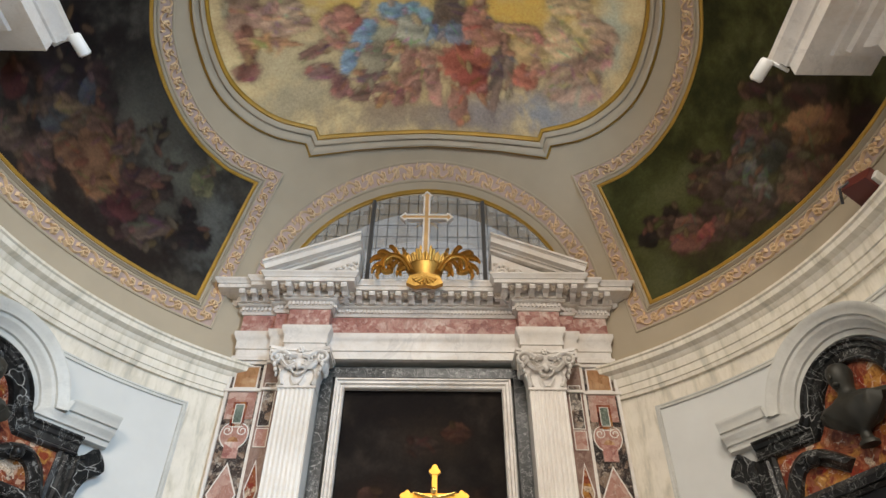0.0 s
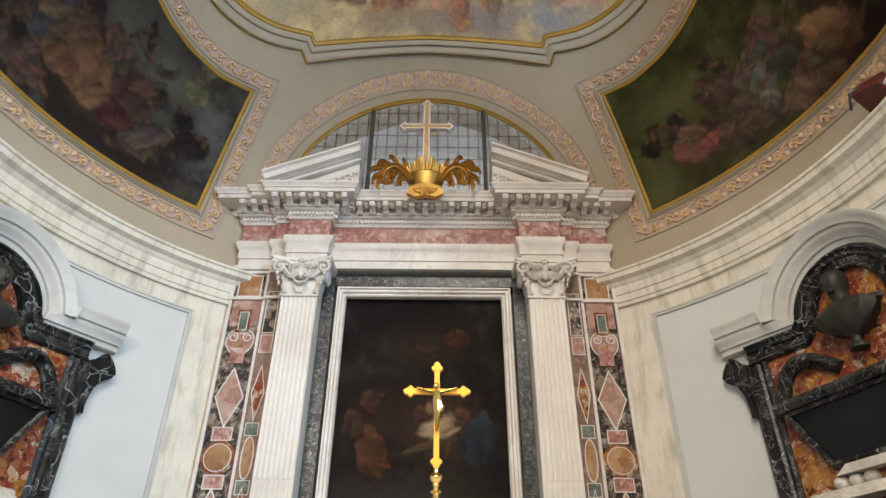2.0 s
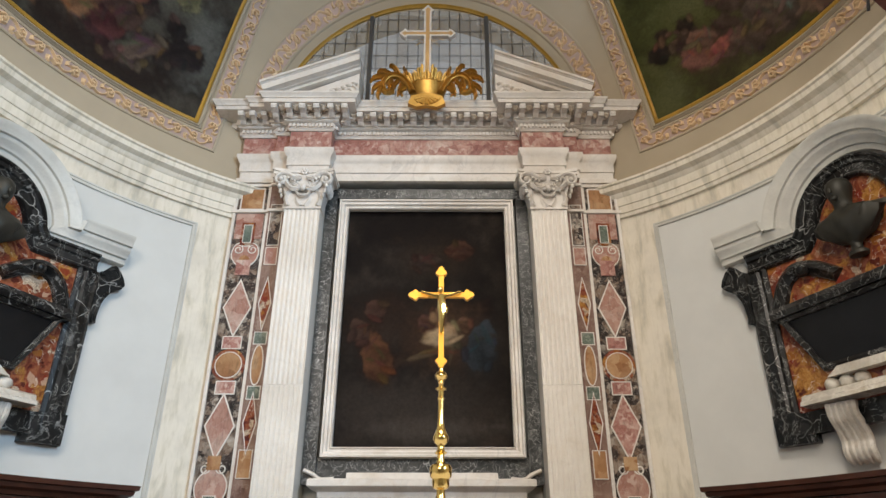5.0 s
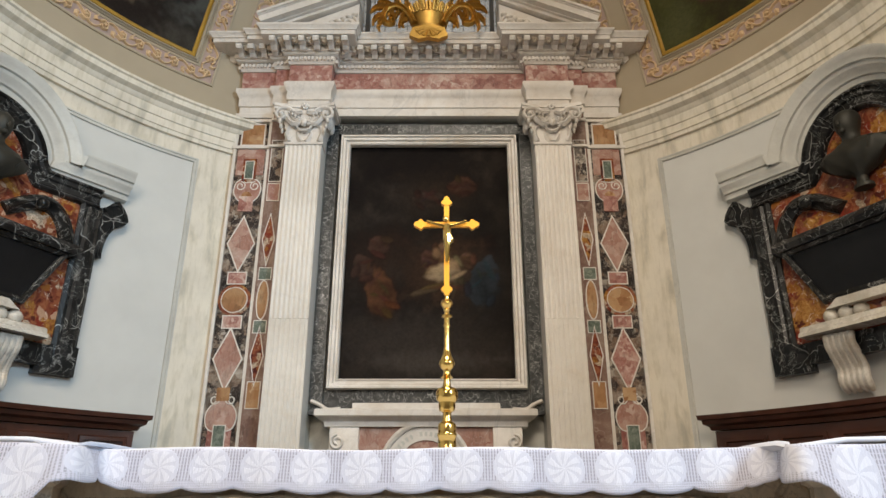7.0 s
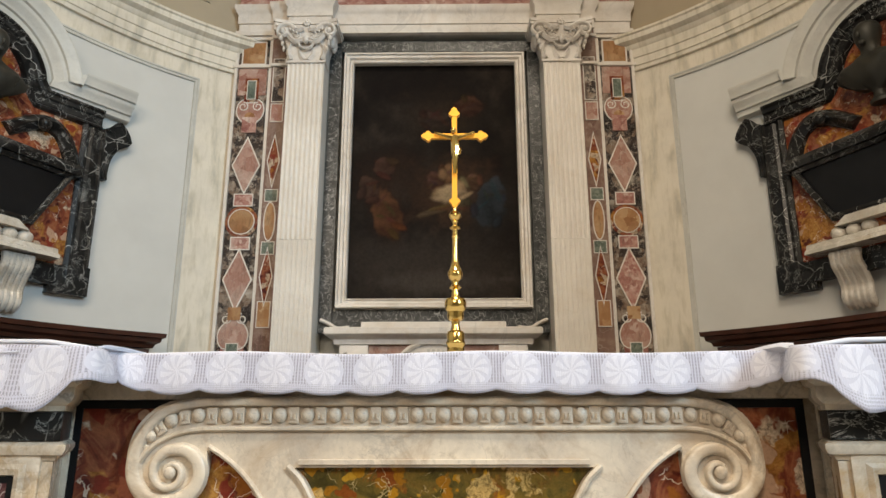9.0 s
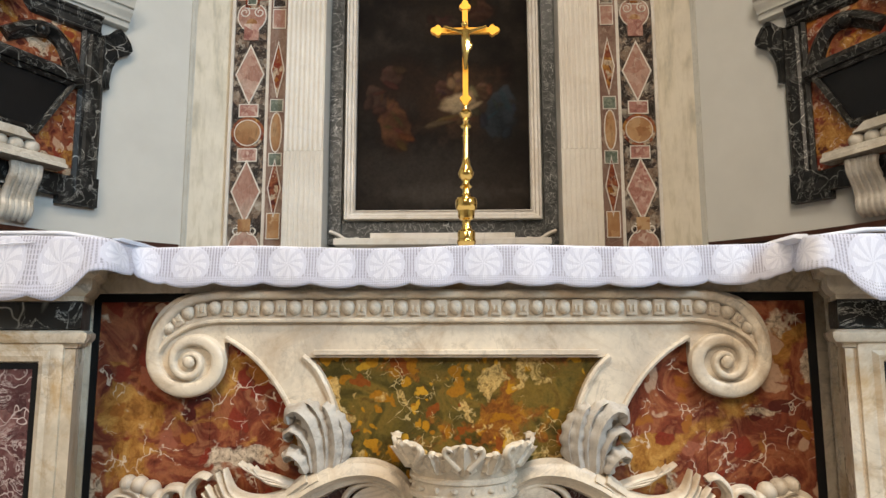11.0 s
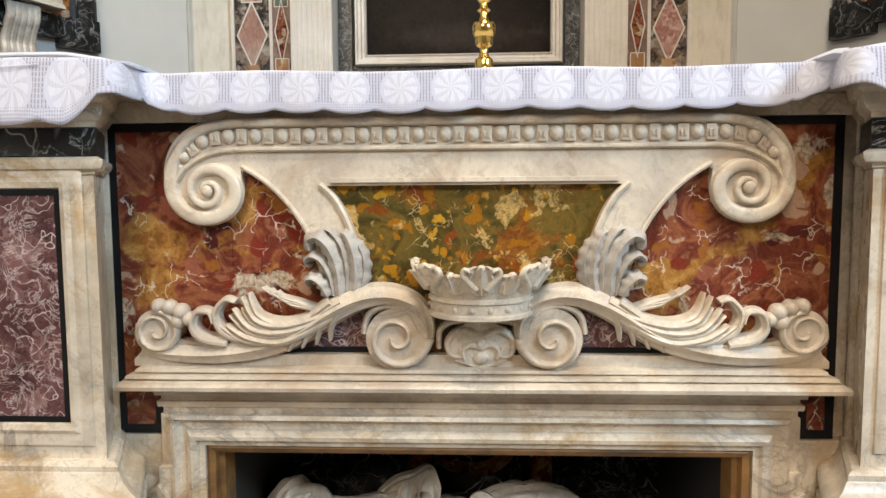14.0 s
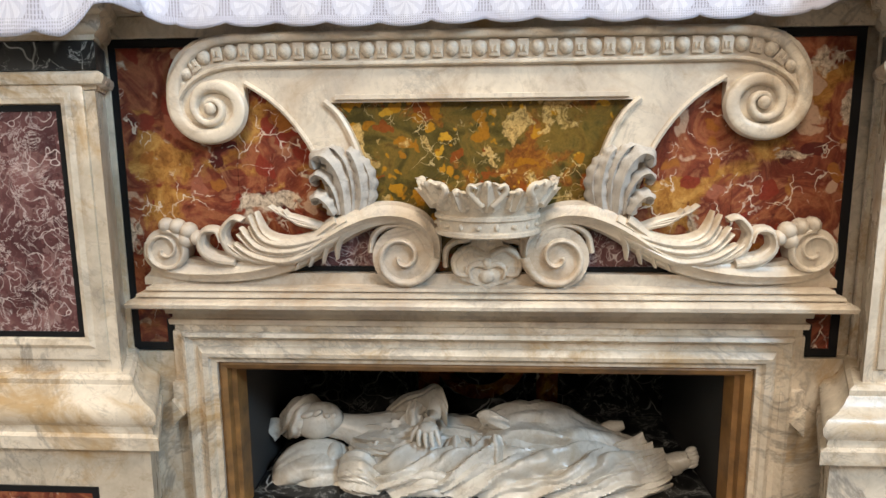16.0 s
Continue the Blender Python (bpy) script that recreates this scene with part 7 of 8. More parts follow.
def lace():
    ma, nt, b = mat("white_lace", 0.85)
    tc = nt.nodes.new("ShaderNodeTexCoord")
    sx = nt.nodes.new("ShaderNodeSeparateXYZ")
    nt.links.new(tc.outputs["UV"], sx.inputs[0])

    def m(op, a, c=None, d=None):
        n = nt.nodes.new("ShaderNodeMath")
        n.operation = op
        for i, v in enumerate((a, c, d)):
            if v is None:
                continue
            if hasattr(v, "links"):
                nt.links.new(v, n.inputs[i])
            else:
                n.inputs[i].default_value = v
        return n.outputs[0]
    u = m("SUBTRACT", m("FRACT", sx.outputs[0]), 0.5)
    v = m("MULTIPLY", m("SUBTRACT", sx.outputs[1], 0.0), 1.0 / PITCH)
    r = m("SQRT", m("ADD", m("MULTIPLY", u, u), m("MULTIPLY", v, v)))
    th = m("ARCTAN2", v, u)
    petal = m("SINE", m("ADD", m("MULTIPLY", th, 9.0), m("MULTIPLY", r, 9.0)))
    inside = m("LESS_THAN", r, 0.40)
    flower = m("MULTIPLY", m("GREATER_THAN", petal, -0.25), m("LESS_THAN", r, 0.33))
    net = m("MULTIPLY", m("GREATER_THAN", m("SINE", m("MULTIPLY", sx.outputs[0], 2 * math.pi * 17)), 0.05), m("GREATER_THAN", m("SINE", m("MULTIPLY", sx.outputs[1], 2 * math.pi * 110)), -0.8))
    solid = m("GREATER_THAN", sx.outputs[1], 0.0515)
    low = m("LESS_THAN", sx.outputs[1], -0.036)
    holes = m("MULTIPLY", m("MULTIPLY", net, m("SUBTRACT", 1.0, inside)), m("SUBTRACT", 1.0, solid))
    holes = m("MULTIPLY", holes, m("SUBTRACT", 1.0, low))
    edge = m("MULTIPLY", low, m("MULTIPLY", m("GREATER_THAN", m("SINE", m("MULTIPLY", sx.outputs[0], 2 * math.pi * 22)), 0.25), m("GREATER_THAN", m("SINE", m("MULTIPLY", sx.outputs[1], 2 * math.pi * 160)), 0.0)))
    h = m("ADD", m("MULTIPLY", flower, 1.0), m("MULTIPLY", inside, 0.4))
    n = noisy(nt, tc.outputs["UV"], 40, 4)
    col = mix(nt, flower, mix(nt, inside, (0.51, 0.51, 0.61), (0.56, 0.57, 0.67)), (0.66, 0.67, 0.76))
    col = mix(nt, solid, col, (0.67, 0.68, 0.76))
    col = mix(nt, ramp(nt, n.outputs[0], [(0.35, g(0.0)), (0.75, g(0.25))]), col, (0.62, 0.60, 0.66))
    nt.links.new(col, b.inputs["Base Color"])
    al = m("SUBTRACT", 1.0, m("MULTIPLY", m("MAXIMUM", holes, edge), 0.42))
    nt.links.new(al, b.inputs["Alpha"])
    b.inputs["Subsurface Weight"].default_value = 0.0
    bump(nt, b, m("ADD", h, m("MULTIPLY", n.outputs[0], 0.5)), 0.5, 0.006)
    return ma


LACE = lace()
LINEN = plain("white_linen", (0.67, 0.68, 0.76), 0.85, 0.04, 30.0)
cloth = thing("altar_cloth", "white linen altar cloth with scalloped floral lace edge", "altar cloth")
PATHC = smooth_path([(-2.7, 1.770), (-1.9, 1.765), (-1.35, 1.772), (-1.10, 1.768), (-0.96, 1.772), (-0.905, 1.80), (-0.915, 1.90), (-0.885, 1.968), (-0.70, 1.985), (-0.3, 1.982), (0.1, 1.985), (0.5, 1.982), (0.75, 1.982), (0.85, 1.966), (0.885, 1.90), (0.875, 1.80), (0.93, 1.770), (1.08, 1.765), (1.40, 1.768), (2.0, 1.765), (2.7, 1.77)], 620)
bm = bmesh.new()
uvl = bm.loops.layers.uv.new("UVMap")
off = offsets(PATHC, False)
run, rows, prev = 0.0, [], None
start = None
for i, (p, o) in enumerate(zip(PATHC, off)):
    if prev:
        run += math.hypot(p[0] - prev[0], p[1] - prev[1])
    prev = p
    if start is None and p[0] > -0.005:
        start = run
    rows.append([p, o.normalized(), run])
NV2 = 12
grid = []
for p, o, rn in rows:
    u = (rn - start) / PITCH + 0.03
    wingy = max(0.0, min(1.0, (abs(p[0] + 0.01) - 0.90) / 0.10 if p[1] < 1.9 else 0.0))
    scal = abs(math.sin(math.pi * (u + 0.0)))
    low = -0.052 - 0.014 * scal ** 0.6
    fold = 0.004 * math.sin(rn * 21) + 0.003 * math.sin(rn * 47 + 1) + 0.012 * math.exp(-((abs(p[0] + 0.01) - 0.895) / 0.05) ** 2)
    top = 1.7335 + 0.014 * wingy + 0.003 * math.sin(rn * 9)
    lift = 0.028 * math.exp(-((abs(p[0] + 0.01) - 0.90) / 0.05) ** 2)
    col = []
    for j in range(NV2 + 1):
        f = j / NV2
        v = 0.0520 + (low - 0.0520) * f + 0.0
        hang = 0.003 + (0.010 + fold) * f ** 0.8 + 0.010 * wingy * f
        extra = 0.052 * wingy
        z = top - 0.004 * math.exp(-f * 14) - (0.052 - v) * (1.0 + 0.10 * wingy) - extra * (0.25 + 0.75 * f) + lift * f
        col.append((bm.verts.new((p[0] + o.x * hang, p[1] + o.y * hang, z)), u, v - 0.0))
    grid.append(col)
for a, c in zip(grid, grid[1:]):
    for j in range(NV2):
        q = (a[j], c[j], c[j + 1], a[j + 1])
        f = bm.faces.new([w[0] for w in q])
        for lp, w in zip(f.loops, q):
            lp[uvl].uv = (w[1], w[2])
o = part("lace_edge", bm, LACE, cloth, "scalloped lace edge of flower medallions", True)
md = o.modifiers.new("thick", "SOLIDIFY")
md.thickness = 0.0015
# the flat of the cloth, with ironed folds and a drawn-thread hem
bm = bmesh.new()
tops = []
for p, o2, rn in rows[::4]:
    wingy = max(0.0, min(1.0, (abs(p[0] + 0.01) - 0.90) / 0.10 if p[1] < 1.9 else 0.0))
    z = 1.7335 + 0.014 * wingy + 0.003 * math.sin(rn * 9)
    ln = []
    for k, yy in enumerate((0.0, 0.012, 0.05, 0.15, 0.35, 0.75, 1.05)):
        y = p[1] + (yy * 1.0 if k < 4 else (2.95 - p[1]) * (yy - 0.1) / 0.95)
        zz = z - (0.002 if k == 0 else 0) + 0.002 * math.sin(p[0] * 7 + yy * 9)
        ln.append(bm.verts.new((p[0] + o2.x * (0.003 if k == 0 else 0), y, zz)))
    tops.append(ln)
for a, c in zip(tops, tops[1:]):
    for j in range(6):
        bm.faces.new((a[j], c[j], c[j + 1], a[j + 1]))
o = part("linen_top", bm, LINEN, cloth, "smooth white linen top", True)
md = o.modifiers.new("thick", "SOLIDIFY")
md.thickness = 0.012
md.offset = -1
# hem line across the hanging wings
for s in (-1, 1):
    bm = bmesh.new()
    pts = [(p[0] + o.x * 0.012, p[1] + o.y * 0.012 - 0.002, 1.7155 - 0.006 * math.sin(p[0] * 9)) for p, o, rn in rows[::3] if 1.06 < s * p[0] < 2.6]
    tube(bm, pts, 0.0016, 5)
    part("hem", bm, LINEN, cloth, "drawn-thread hem")

crux = thing("crucifix", "tall polished brass altar crucifix on a turned baluster stem", "crucifix")
KX, KY = 0.02, 2.40
ZB = 1.736
bm = bmesh.new()
prof = [(0.0, ZB), (0.060, ZB), (0.062, ZB + 0.006), (0.058, ZB + 0.012), (0.034, ZB + 0.020), (0.031, 1.772), (0.030, 1.795), (0.033, 1.800), (0.033, 1.808), (0.030, 1.812), (0.031, 1.835), (0.028, 1.842), (0.018, 1.848), (0.016, 1.858), (0.014, 1.866), (0.015, 1.878), (0.026, 1.884), (0.029, 1.895), (0.029, 1.912), (0.036, 1.920), (0.038, 1.936), (0.038, 1.948), (0.032, 1.958), (0.016, 1.964), (0.013, 1.975), (0.012, 1.990), (0.018, 1.994), (0.022, 1.998), (0.016, 2.002), (0.012, 2.010), (0.013, 2.022), (0.022, 2.030), (0.027, 2.042), (0.027, 2.050), (0.022, 2.060), (0.015, 2.078), (0.0105, 2.105), (0.0095, 2.150), (0.0095, 2.178), (0.013, 2.181), (0.013, 2.184), (0.0095, 2.187), (0.010, 2.210), (0.018, 2.214), (0.019, 2.218), (0.010, 2.222), (0.008, 2.232), (0.012, 2.238), (0.009, 2.245), (0.018, 2.252), (0.023, 2.262), (0.018, 2.274), (0.008, 2.280), (0.007, 2.30), (0.0, 2.30)]
lathe(bm, prof, KX, KY, 32)
part("stem", bm, BRASS, crux, "", True)
kp = lambda a, b, h: (KX + a, KY - h, b)


def trefoil(x, z, q):
    base = [(-0.012, -0.009), (-0.008, -0.016), (-0.001, -0.021), (0.006, -0.017), (0.010, -0.012), (0.018, -0.010), (0.024, -0.004), (0.026, 0.0)]
    ring = base + [(a, -b) for a, b in base[::-1][1:]]
    c, s = math.cos(radians(q)), math.sin(radians(q))
    return [(x + a * c - b * s, z + a * s + b * c) for a, b in ring]


bm = bmesh.new()
plate(bm, [(-0.0095, 2.31), (0.0095, 2.31), (0.0095, 2.67), (-0.0095, 2.67)], -0.008, 0.008, kp)
for s in (-1, 1):
    plate(bm, [(s * 0.0095, 2.563), (s * 0.10, 2.563), (s * 0.10, 2.582), (s * 0.0095, 2.582)], -0.008, 0.008, kp)
part("cross", bm, GOLDFLAT, crux, "bright gold cross bars")
for x, z, q in ((0.0, 2.663, 90), (-0.098, 2.5725, 180), (0.098, 2.5725, 0), (0.0, 2.316, -90)):
    bm = bmesh.new()
    plate(bm, trefoil(x, z, q), -0.009, 0.010, kp)
    part("trefoil", bm, GOLDFLAT, crux, "trefoil end of the cross")
bm = bmesh.new()
tube(bm, [kp(-0.075, 2.582, 0.016), kp(-0.03, 2.566, 0.02), kp(0.0, 2.556, 0.022), kp(0.03, 2.566, 0.02), kp(0.075, 2.582, 0.016)], [0.004, 0.006, 0.011, 0.006, 0.004], 8)
tube(bm, [kp(0.0, 2.565, 0.022), kp(0.002, 2.53, 0.026), kp(0.004, 2.505, 0.026), kp(0.002, 2.47, 0.026), kp(0.0, 2.42, 0.018)], [0.013, 0.015, 0.017, 0.011, 0.005], 8)
blob(bm, kp(-0.003, 2.585, 0.026), (0.011, 0.011, 0.013))
blob(bm, kp(0.016, 2.505, 0.026), (0.010, 0.010, 0.016))
part("small_figure", bm, BRASS, crux, "plain small brass figure", True)
# ---- wall monuments ----
def monument(s):
    AM = 3.65
    mo = thing("wall_monument", "black veined marble wall monument with a bust niche and inscribed tablet", "monument", "monuments on the apse wall")
    put = lambda u, b, h: wall(s * (AM + u), b, h)
    bm = bmesh.new()
    back = [(-0.80, 2.42), (0.80, 2.42), (0.80, 3.62)] + arc(0, 3.70, 0.40, 0, 180, 24) + [(-0.80, 3.62)]
    plate(bm, [(a, b) for a, b in back], 0.0, 0.02, put)
    part("ground_panel", bm, JASPER, mo, "red and amber marble ground")
    bm = bmesh.new()
    hood = [(-1.02, 3.815), (-0.50, 3.815)] + arc(0, 3.72, 0.51, 169, 11, 40) + [(0.50, 3.815), (1.02, 3.815)]
    hp = [(0.105, 0.0), (0.105, 0.035), (0.095, 0.05), (0.06, 0.055), (0.055, 0.075), (0.03, 0.085), (0.01, 0.115), (0.0, 0.12), (-0.02, 0.12), (-0.025, 0.14), (-0.065, 0.15), (-0.085, 0.165), (-0.105, 0.165), (-0.11, 0.0)]
    sweep(bm, hood, hp, put=put)
    part("hood", bm, GREYTRIM, mo, "pale stone hood arching over the bust", True)
    bm = bmesh.new()
    inner = [(-0.83, 3.655), (-0.40, 3.655)] + arc(0, 3.70, 0.335, 172, 8, 34) + [(0.40, 3.655), (0.83, 3.655)]
    sweep(bm, inner, [(0.075, 0.0), (0.075, 0.05), (0.06, 0.07), (0.05, 0.07), (0.04, 0.055), (-0.01, 0.055), (-0.02, 0.07), (-0.045, 0.075), (-0.055, 0.09), (-0.07, 0.09), (-0.07, 0.0)], put=put)
    part("arch_frame", bm, DARKM, mo, "black marble arch frame", True)
    for e in (-1, 1):
        bm = bmesh.new()
        jam = [(e * 0.785, 2.44), (e * 0.785, 3.60)]
        prof = [(-0.085, 0.0), (-0.085, 0.05), (-0.065, 0.065), (-0.05, 0.05), (-0.02, 0.05), (0.01, 0.06), (0.03, 0.05), (0.06, 0.07), (0.085, 0.06), (0.085, 0.0)]
        sweep(bm, jam, prof, put=put)
        part("jamb", bm, DARKM, mo, "black marble jamb", True)
        bm = bmesh.new()
        ear = [(e * 0.86, 3.22), (e * 0.90, 3.22)] + [(e * a, b) for a, b in smooth_path([(0.895, 3.26), (0.91, 3.38), (0.96, 3.48), (1.045, 3.555), (0.965, 3.675), (0.89, 3.61), (0.86, 3.60)], 18)]
        plate(bm, ear, 0.0, 0.05, put)
        sweep(bm, ear[1:-1], [(-0.012, 0.03), (-0.012, 0.06), (0.012, 0.06), (0.012, 0.03)], put=put)
        part("ear", bm, DARKM, mo, "flaring black marble ear")
        bm = bmesh.new()
        plate(bm, [(e * 0.62, 2.36), (e * 0.88, 2.36), (e * 0.88, 2.56), (e * 0.70, 2.56), (e * 0.62, 2.52)], 0.0, 0.065, put)
        part("foot", bm, DARKM, mo, "stepped black foot of the frame")
        bm = bmesh.new()
        sp = smooth_path([(e * 0.68, 3.16), (e * 0.64, 3.28), (e * 0.58, 3.40), (e * 0.49, 3.475), (e * 0.39, 3.47), (e * 0.30, 3.42), (e * 0.19, 3.345)], 30)
        ribbon(bm, sp, lambda f: 0.055 + 0.01 * math.sin(3 * f), lambda f: 0.10, put, 0.04, 8, 2, 0.15)
        blob(bm, put(e * 0.40, 3.45, 0.14), (0.045, 0.045, 0.045))
        tube(bm, [put(e * 0.40, 3.45, 0.08), put(e * 0.40, 3.45, 0.175)], [0.035, 0.03], 12)
        part("scroll", bm, DARKM, mo, "black marble half-pediment scroll", True)
    bm = bmesh.new()
    sweep(bm, [(-0.70, 2.48), (0.70, 2.48)], [(-0.07, 0.0), (-0.07, 0.05), (-0.03, 0.06), (0.03, 0.05), (0.07, 0.06), (0.07, 0.0)], put=put)
    part("lower_rail", bm, DARKM, mo, "", True)
    # leaning inscribed tablet
    tab = [(-0.655, 3.17), (-0.43, 2.775), (0.43, 2.775), (0.655, 3.17)]
    bm = bmesh.new()
    plate(bm, tab, 0.03, 0.10, put)
    tb = part("tablet", bm, BLACK, mo, "black inscribed tablet")
    bm = bmesh.new()
    sweep(bm, tab, [(-0.03, 0.05), (-0.03, 0.13), (-0.01, 0.14), (0.01, 0.12), (0.012, 0.05)], True, put)
    sweep(bm, [(-0.70, 3.20), (0.70, 3.20)], [(-0.035, 0.0), (-0.035, 0.15), (0.0, 0.165), (0.035, 0.15), (0.035, 0.0)], put=put)
    part("tablet_rim", bm, DARKM, tb, "", True)
    bm = bmesh.new()
    for row in range(6):
        z = 3.115 - 0.055 * row
        half = 0.50 - 0.03 * row
        u = -half if row else -0.03
        k = 0
        while u < (half if row else 0.03):
            wd = 0.03 + 0.035 * ((k * 7 + row * 3) % 4) / 3
            plate(bm, [(u, z - 0.011), (min(u + wd, half), z - 0.011), (min(u + wd, half), z + 0.011), (u, z + 0.011)], 0.099, 0.1025, put)
            u += wd + 0.022
            k += 1
    part("lettering", bm, plain_letter, tb, "worn unreadable lettering")
    # shelf on consoles with a fluted foot
    bm = bmesh.new()
    sweep(bm, [(-0.60, 2.595), (0.60, 2.595)], [(-0.045, 0.0), (-0.045, 0.13), (-0.03, 0.17), (0.0, 0.18), (0.01, 0.20), (0.035, 0.21), (0.035, 0.0)][::-1], put=lambda a, b, h: put(a, b, h))
    part("shelf", bm, STATUE, mo, "white marble shelf", True)
    for e in (-1, 1):
        bm = bmesh.new()
        for q in (-0.075, -0.0375, 0.0, 0.0375, 0.075):
            pts = smooth_path([(2.545, 0.16), (2.48, 0.165), (2.42, 0.125), (2.34, 0.085), (2.27, 0.09), (2.20, 0.05)], 16)
            tube(bm, [put(e * 0.36 + q, z, h) for z, h in pts], [0.03, 0.03] + [0.026] * 13 + [0.02, 0.01], 8)
        part("console", bm, STATUE, mo, "scrolled white marble console", True)
    bm = bmesh.new()
    for q in range(9):
        u = -0.40 + 0.10 * q
        if abs(u) > 0.19:
            blob(bm, put(u, 2.672, 0.12), (0.05, 0.05, 0.045))
    plate(bm, [(-0.40, 2.71), (0.40, 2.71), (0.36, 2.735), (0.32, 2.765), (-0.32, 2.765), (-0.36, 2.735)], 0.05, 0.17, put)
    part("gadroon", bm, STATUE, mo, "fluted white marble foot", True)
    # the bust faces out from the wall: socle, draped shoulders, neck and a plain head
    bu = bmesh.new()
    base = Vector(put(0.0, 0.0, 0.12))
    out = (Vector(put(0.0, 0.0, 0.5)) - base).normalized()
    lat = Vector((0, 0, 1)).cross(out)
    spots = ((3.40, 0.060, 0.050, 0.0), (3.42, 0.060, 0.050, 0.0), (3.44, 0.036, 0.034, 0.0), (3.475, 0.032, 0.032, 0.0), (3.495, 0.050, 0.045, 0.0), (3.52, 0.115, 0.072, 0.0), (3.56, 0.165, 0.090, 0.005), (3.60, 0.205, 0.100, 0.01), (3.645, 0.235, 0.105, 0.008), (3.675, 0.230, 0.098, 0.0), (3.695, 0.170, 0.082, 0.0), (3.715, 0.090, 0.064, 0.004), (3.735, 0.058, 0.057, 0.008), (3.76, 0.051, 0.054, 0.012), (3.79, 0.060, 0.068, 0.02), (3.825, 0.070, 0.080, 0.022), (3.865, 0.075, 0.086, 0.018), (3.90, 0.070, 0.082, 0.012), (3.93, 0.050, 0.060, 0.006), (3.945, 0.018, 0.022, 0.004))
    rows = []
    for k, (z, w, d, fwd) in enumerate(spots):
        row = []
        for q in range(40):
            t = 2 * math.pi * q / 40
            cloth = 1 + (0.09 * math.sin(6 * t + 0.9 * k) + 0.06 * math.sin(11 * t - 1.2 * k) if 5 <= k <= 11 else 0.0)
            curls = 0.035 * math.sin(9 * t + 2 * k) if k >= 16 and math.sin(t) < 0.35 else 0.0
            v = lat * (w * (cloth + curls) * math.cos(t)) + out * (d * (cloth + curls) * math.sin(t) + fwd)
            row.append(bu.verts.new((base.x + v.x, base.y + v.y, z)))
        rows.append(row)
    for r, t in zip(rows, rows[1:]):
        for q in range(40):
            bu.faces.new((r[q], r[(q + 1) % 40], t[(q + 1) % 40], t[q]))
    quad(bu, rows[0])
    quad(bu, rows[-1])
    nose = base + out * 0.108
    blob(bu, (nose.x, nose.y, 3.835), (0.012, 0.012, 0.022))
    chin = base + out * 0.082
    blob(bu, (chin.x, chin.y, 3.785), (0.024, 0.024, 0.018))
    bust = link("bust", bu, BUST, None, "", True)
    tagged(bust, "dark bronze bust in the monument's niche", "bust", "busts in the monuments")
    return mo


plain_letter = plain("faded_letters", (0.26, 0.22, 0.15), 0.5, 0.1)
for s in (-1, 1):
    monument(s)

# ---- choir stalls under the monuments ----
for s in (-1, 1):
    st = thing("choir_stall", "dark walnut choir stall along the curved wall", "stall", "choir stalls")
    path = [(s * (2.335 + (4.7 - 2.335) * i / 24), 0.0) for i in range(25)]
    bm = bmesh.new()
    rows = [[bm.verts.new(wall(a, z, h)) for z, h in ((0.0, 0.01), (0.0, 0.17), (2.03, 0.17), (2.03, 0.01))] for a, _ in path]
    for r, t in zip(rows, rows[1:]):
        for j in range(4):
            bm.faces.new((r[j], r[(j + 1) % 4], t[(j + 1) % 4], t[j]))
    quad(bm, rows[0])
    quad(bm, rows[-1])
    part("back_panel", bm, WOOD, st)
    bm = bmesh.new()
    pr = ((2.035, 0.01), (2.035, 0.19), (2.06, 0.20), (2.075, 0.23), (2.10, 0.235), (2.105, 0.255), (2.135, 0.26), (2.145, 0.01))
    rows = [[bm.verts.new(wall(a - s * (h - 0.17) * (1 if i == 0 else 0), z, h)) for z, h in pr] for i, (a, _) in enumerate(path)]
    for r, t in zip(rows, rows[1:]):
        for j in range(len(pr)):
            bm.faces.new((r[j], r[(j + 1) % len(pr)], t[(j + 1) % len(pr)], t[j]))
    quad(bm, rows[0])
    quad(bm, rows[-1])
    part("cornice", bm, WOOD, st, "moulded walnut cornice", True)
    for i in range(0, 23, 4):
        bm = bmesh.new()
        a0, a1 = path[i][0] + s * 0.06, path[i + 4][0] - s * 0.04
        rim = [(a0, 1.25), (a0, 1.97), (a1, 1.97), (a1, 1.25)]
        sweep(bm, rim, [(-0.012, 0.17), (-0.012, 0.185), (0.012, 0.182), (0.02, 0.17)], True, wall)
        blob(bm, wall((a0 + a1) / 2, 1.90, 0.175), (0.06, 0.03, 0.03))
        part("panel_frame", bm, WOOD, st, "", True)

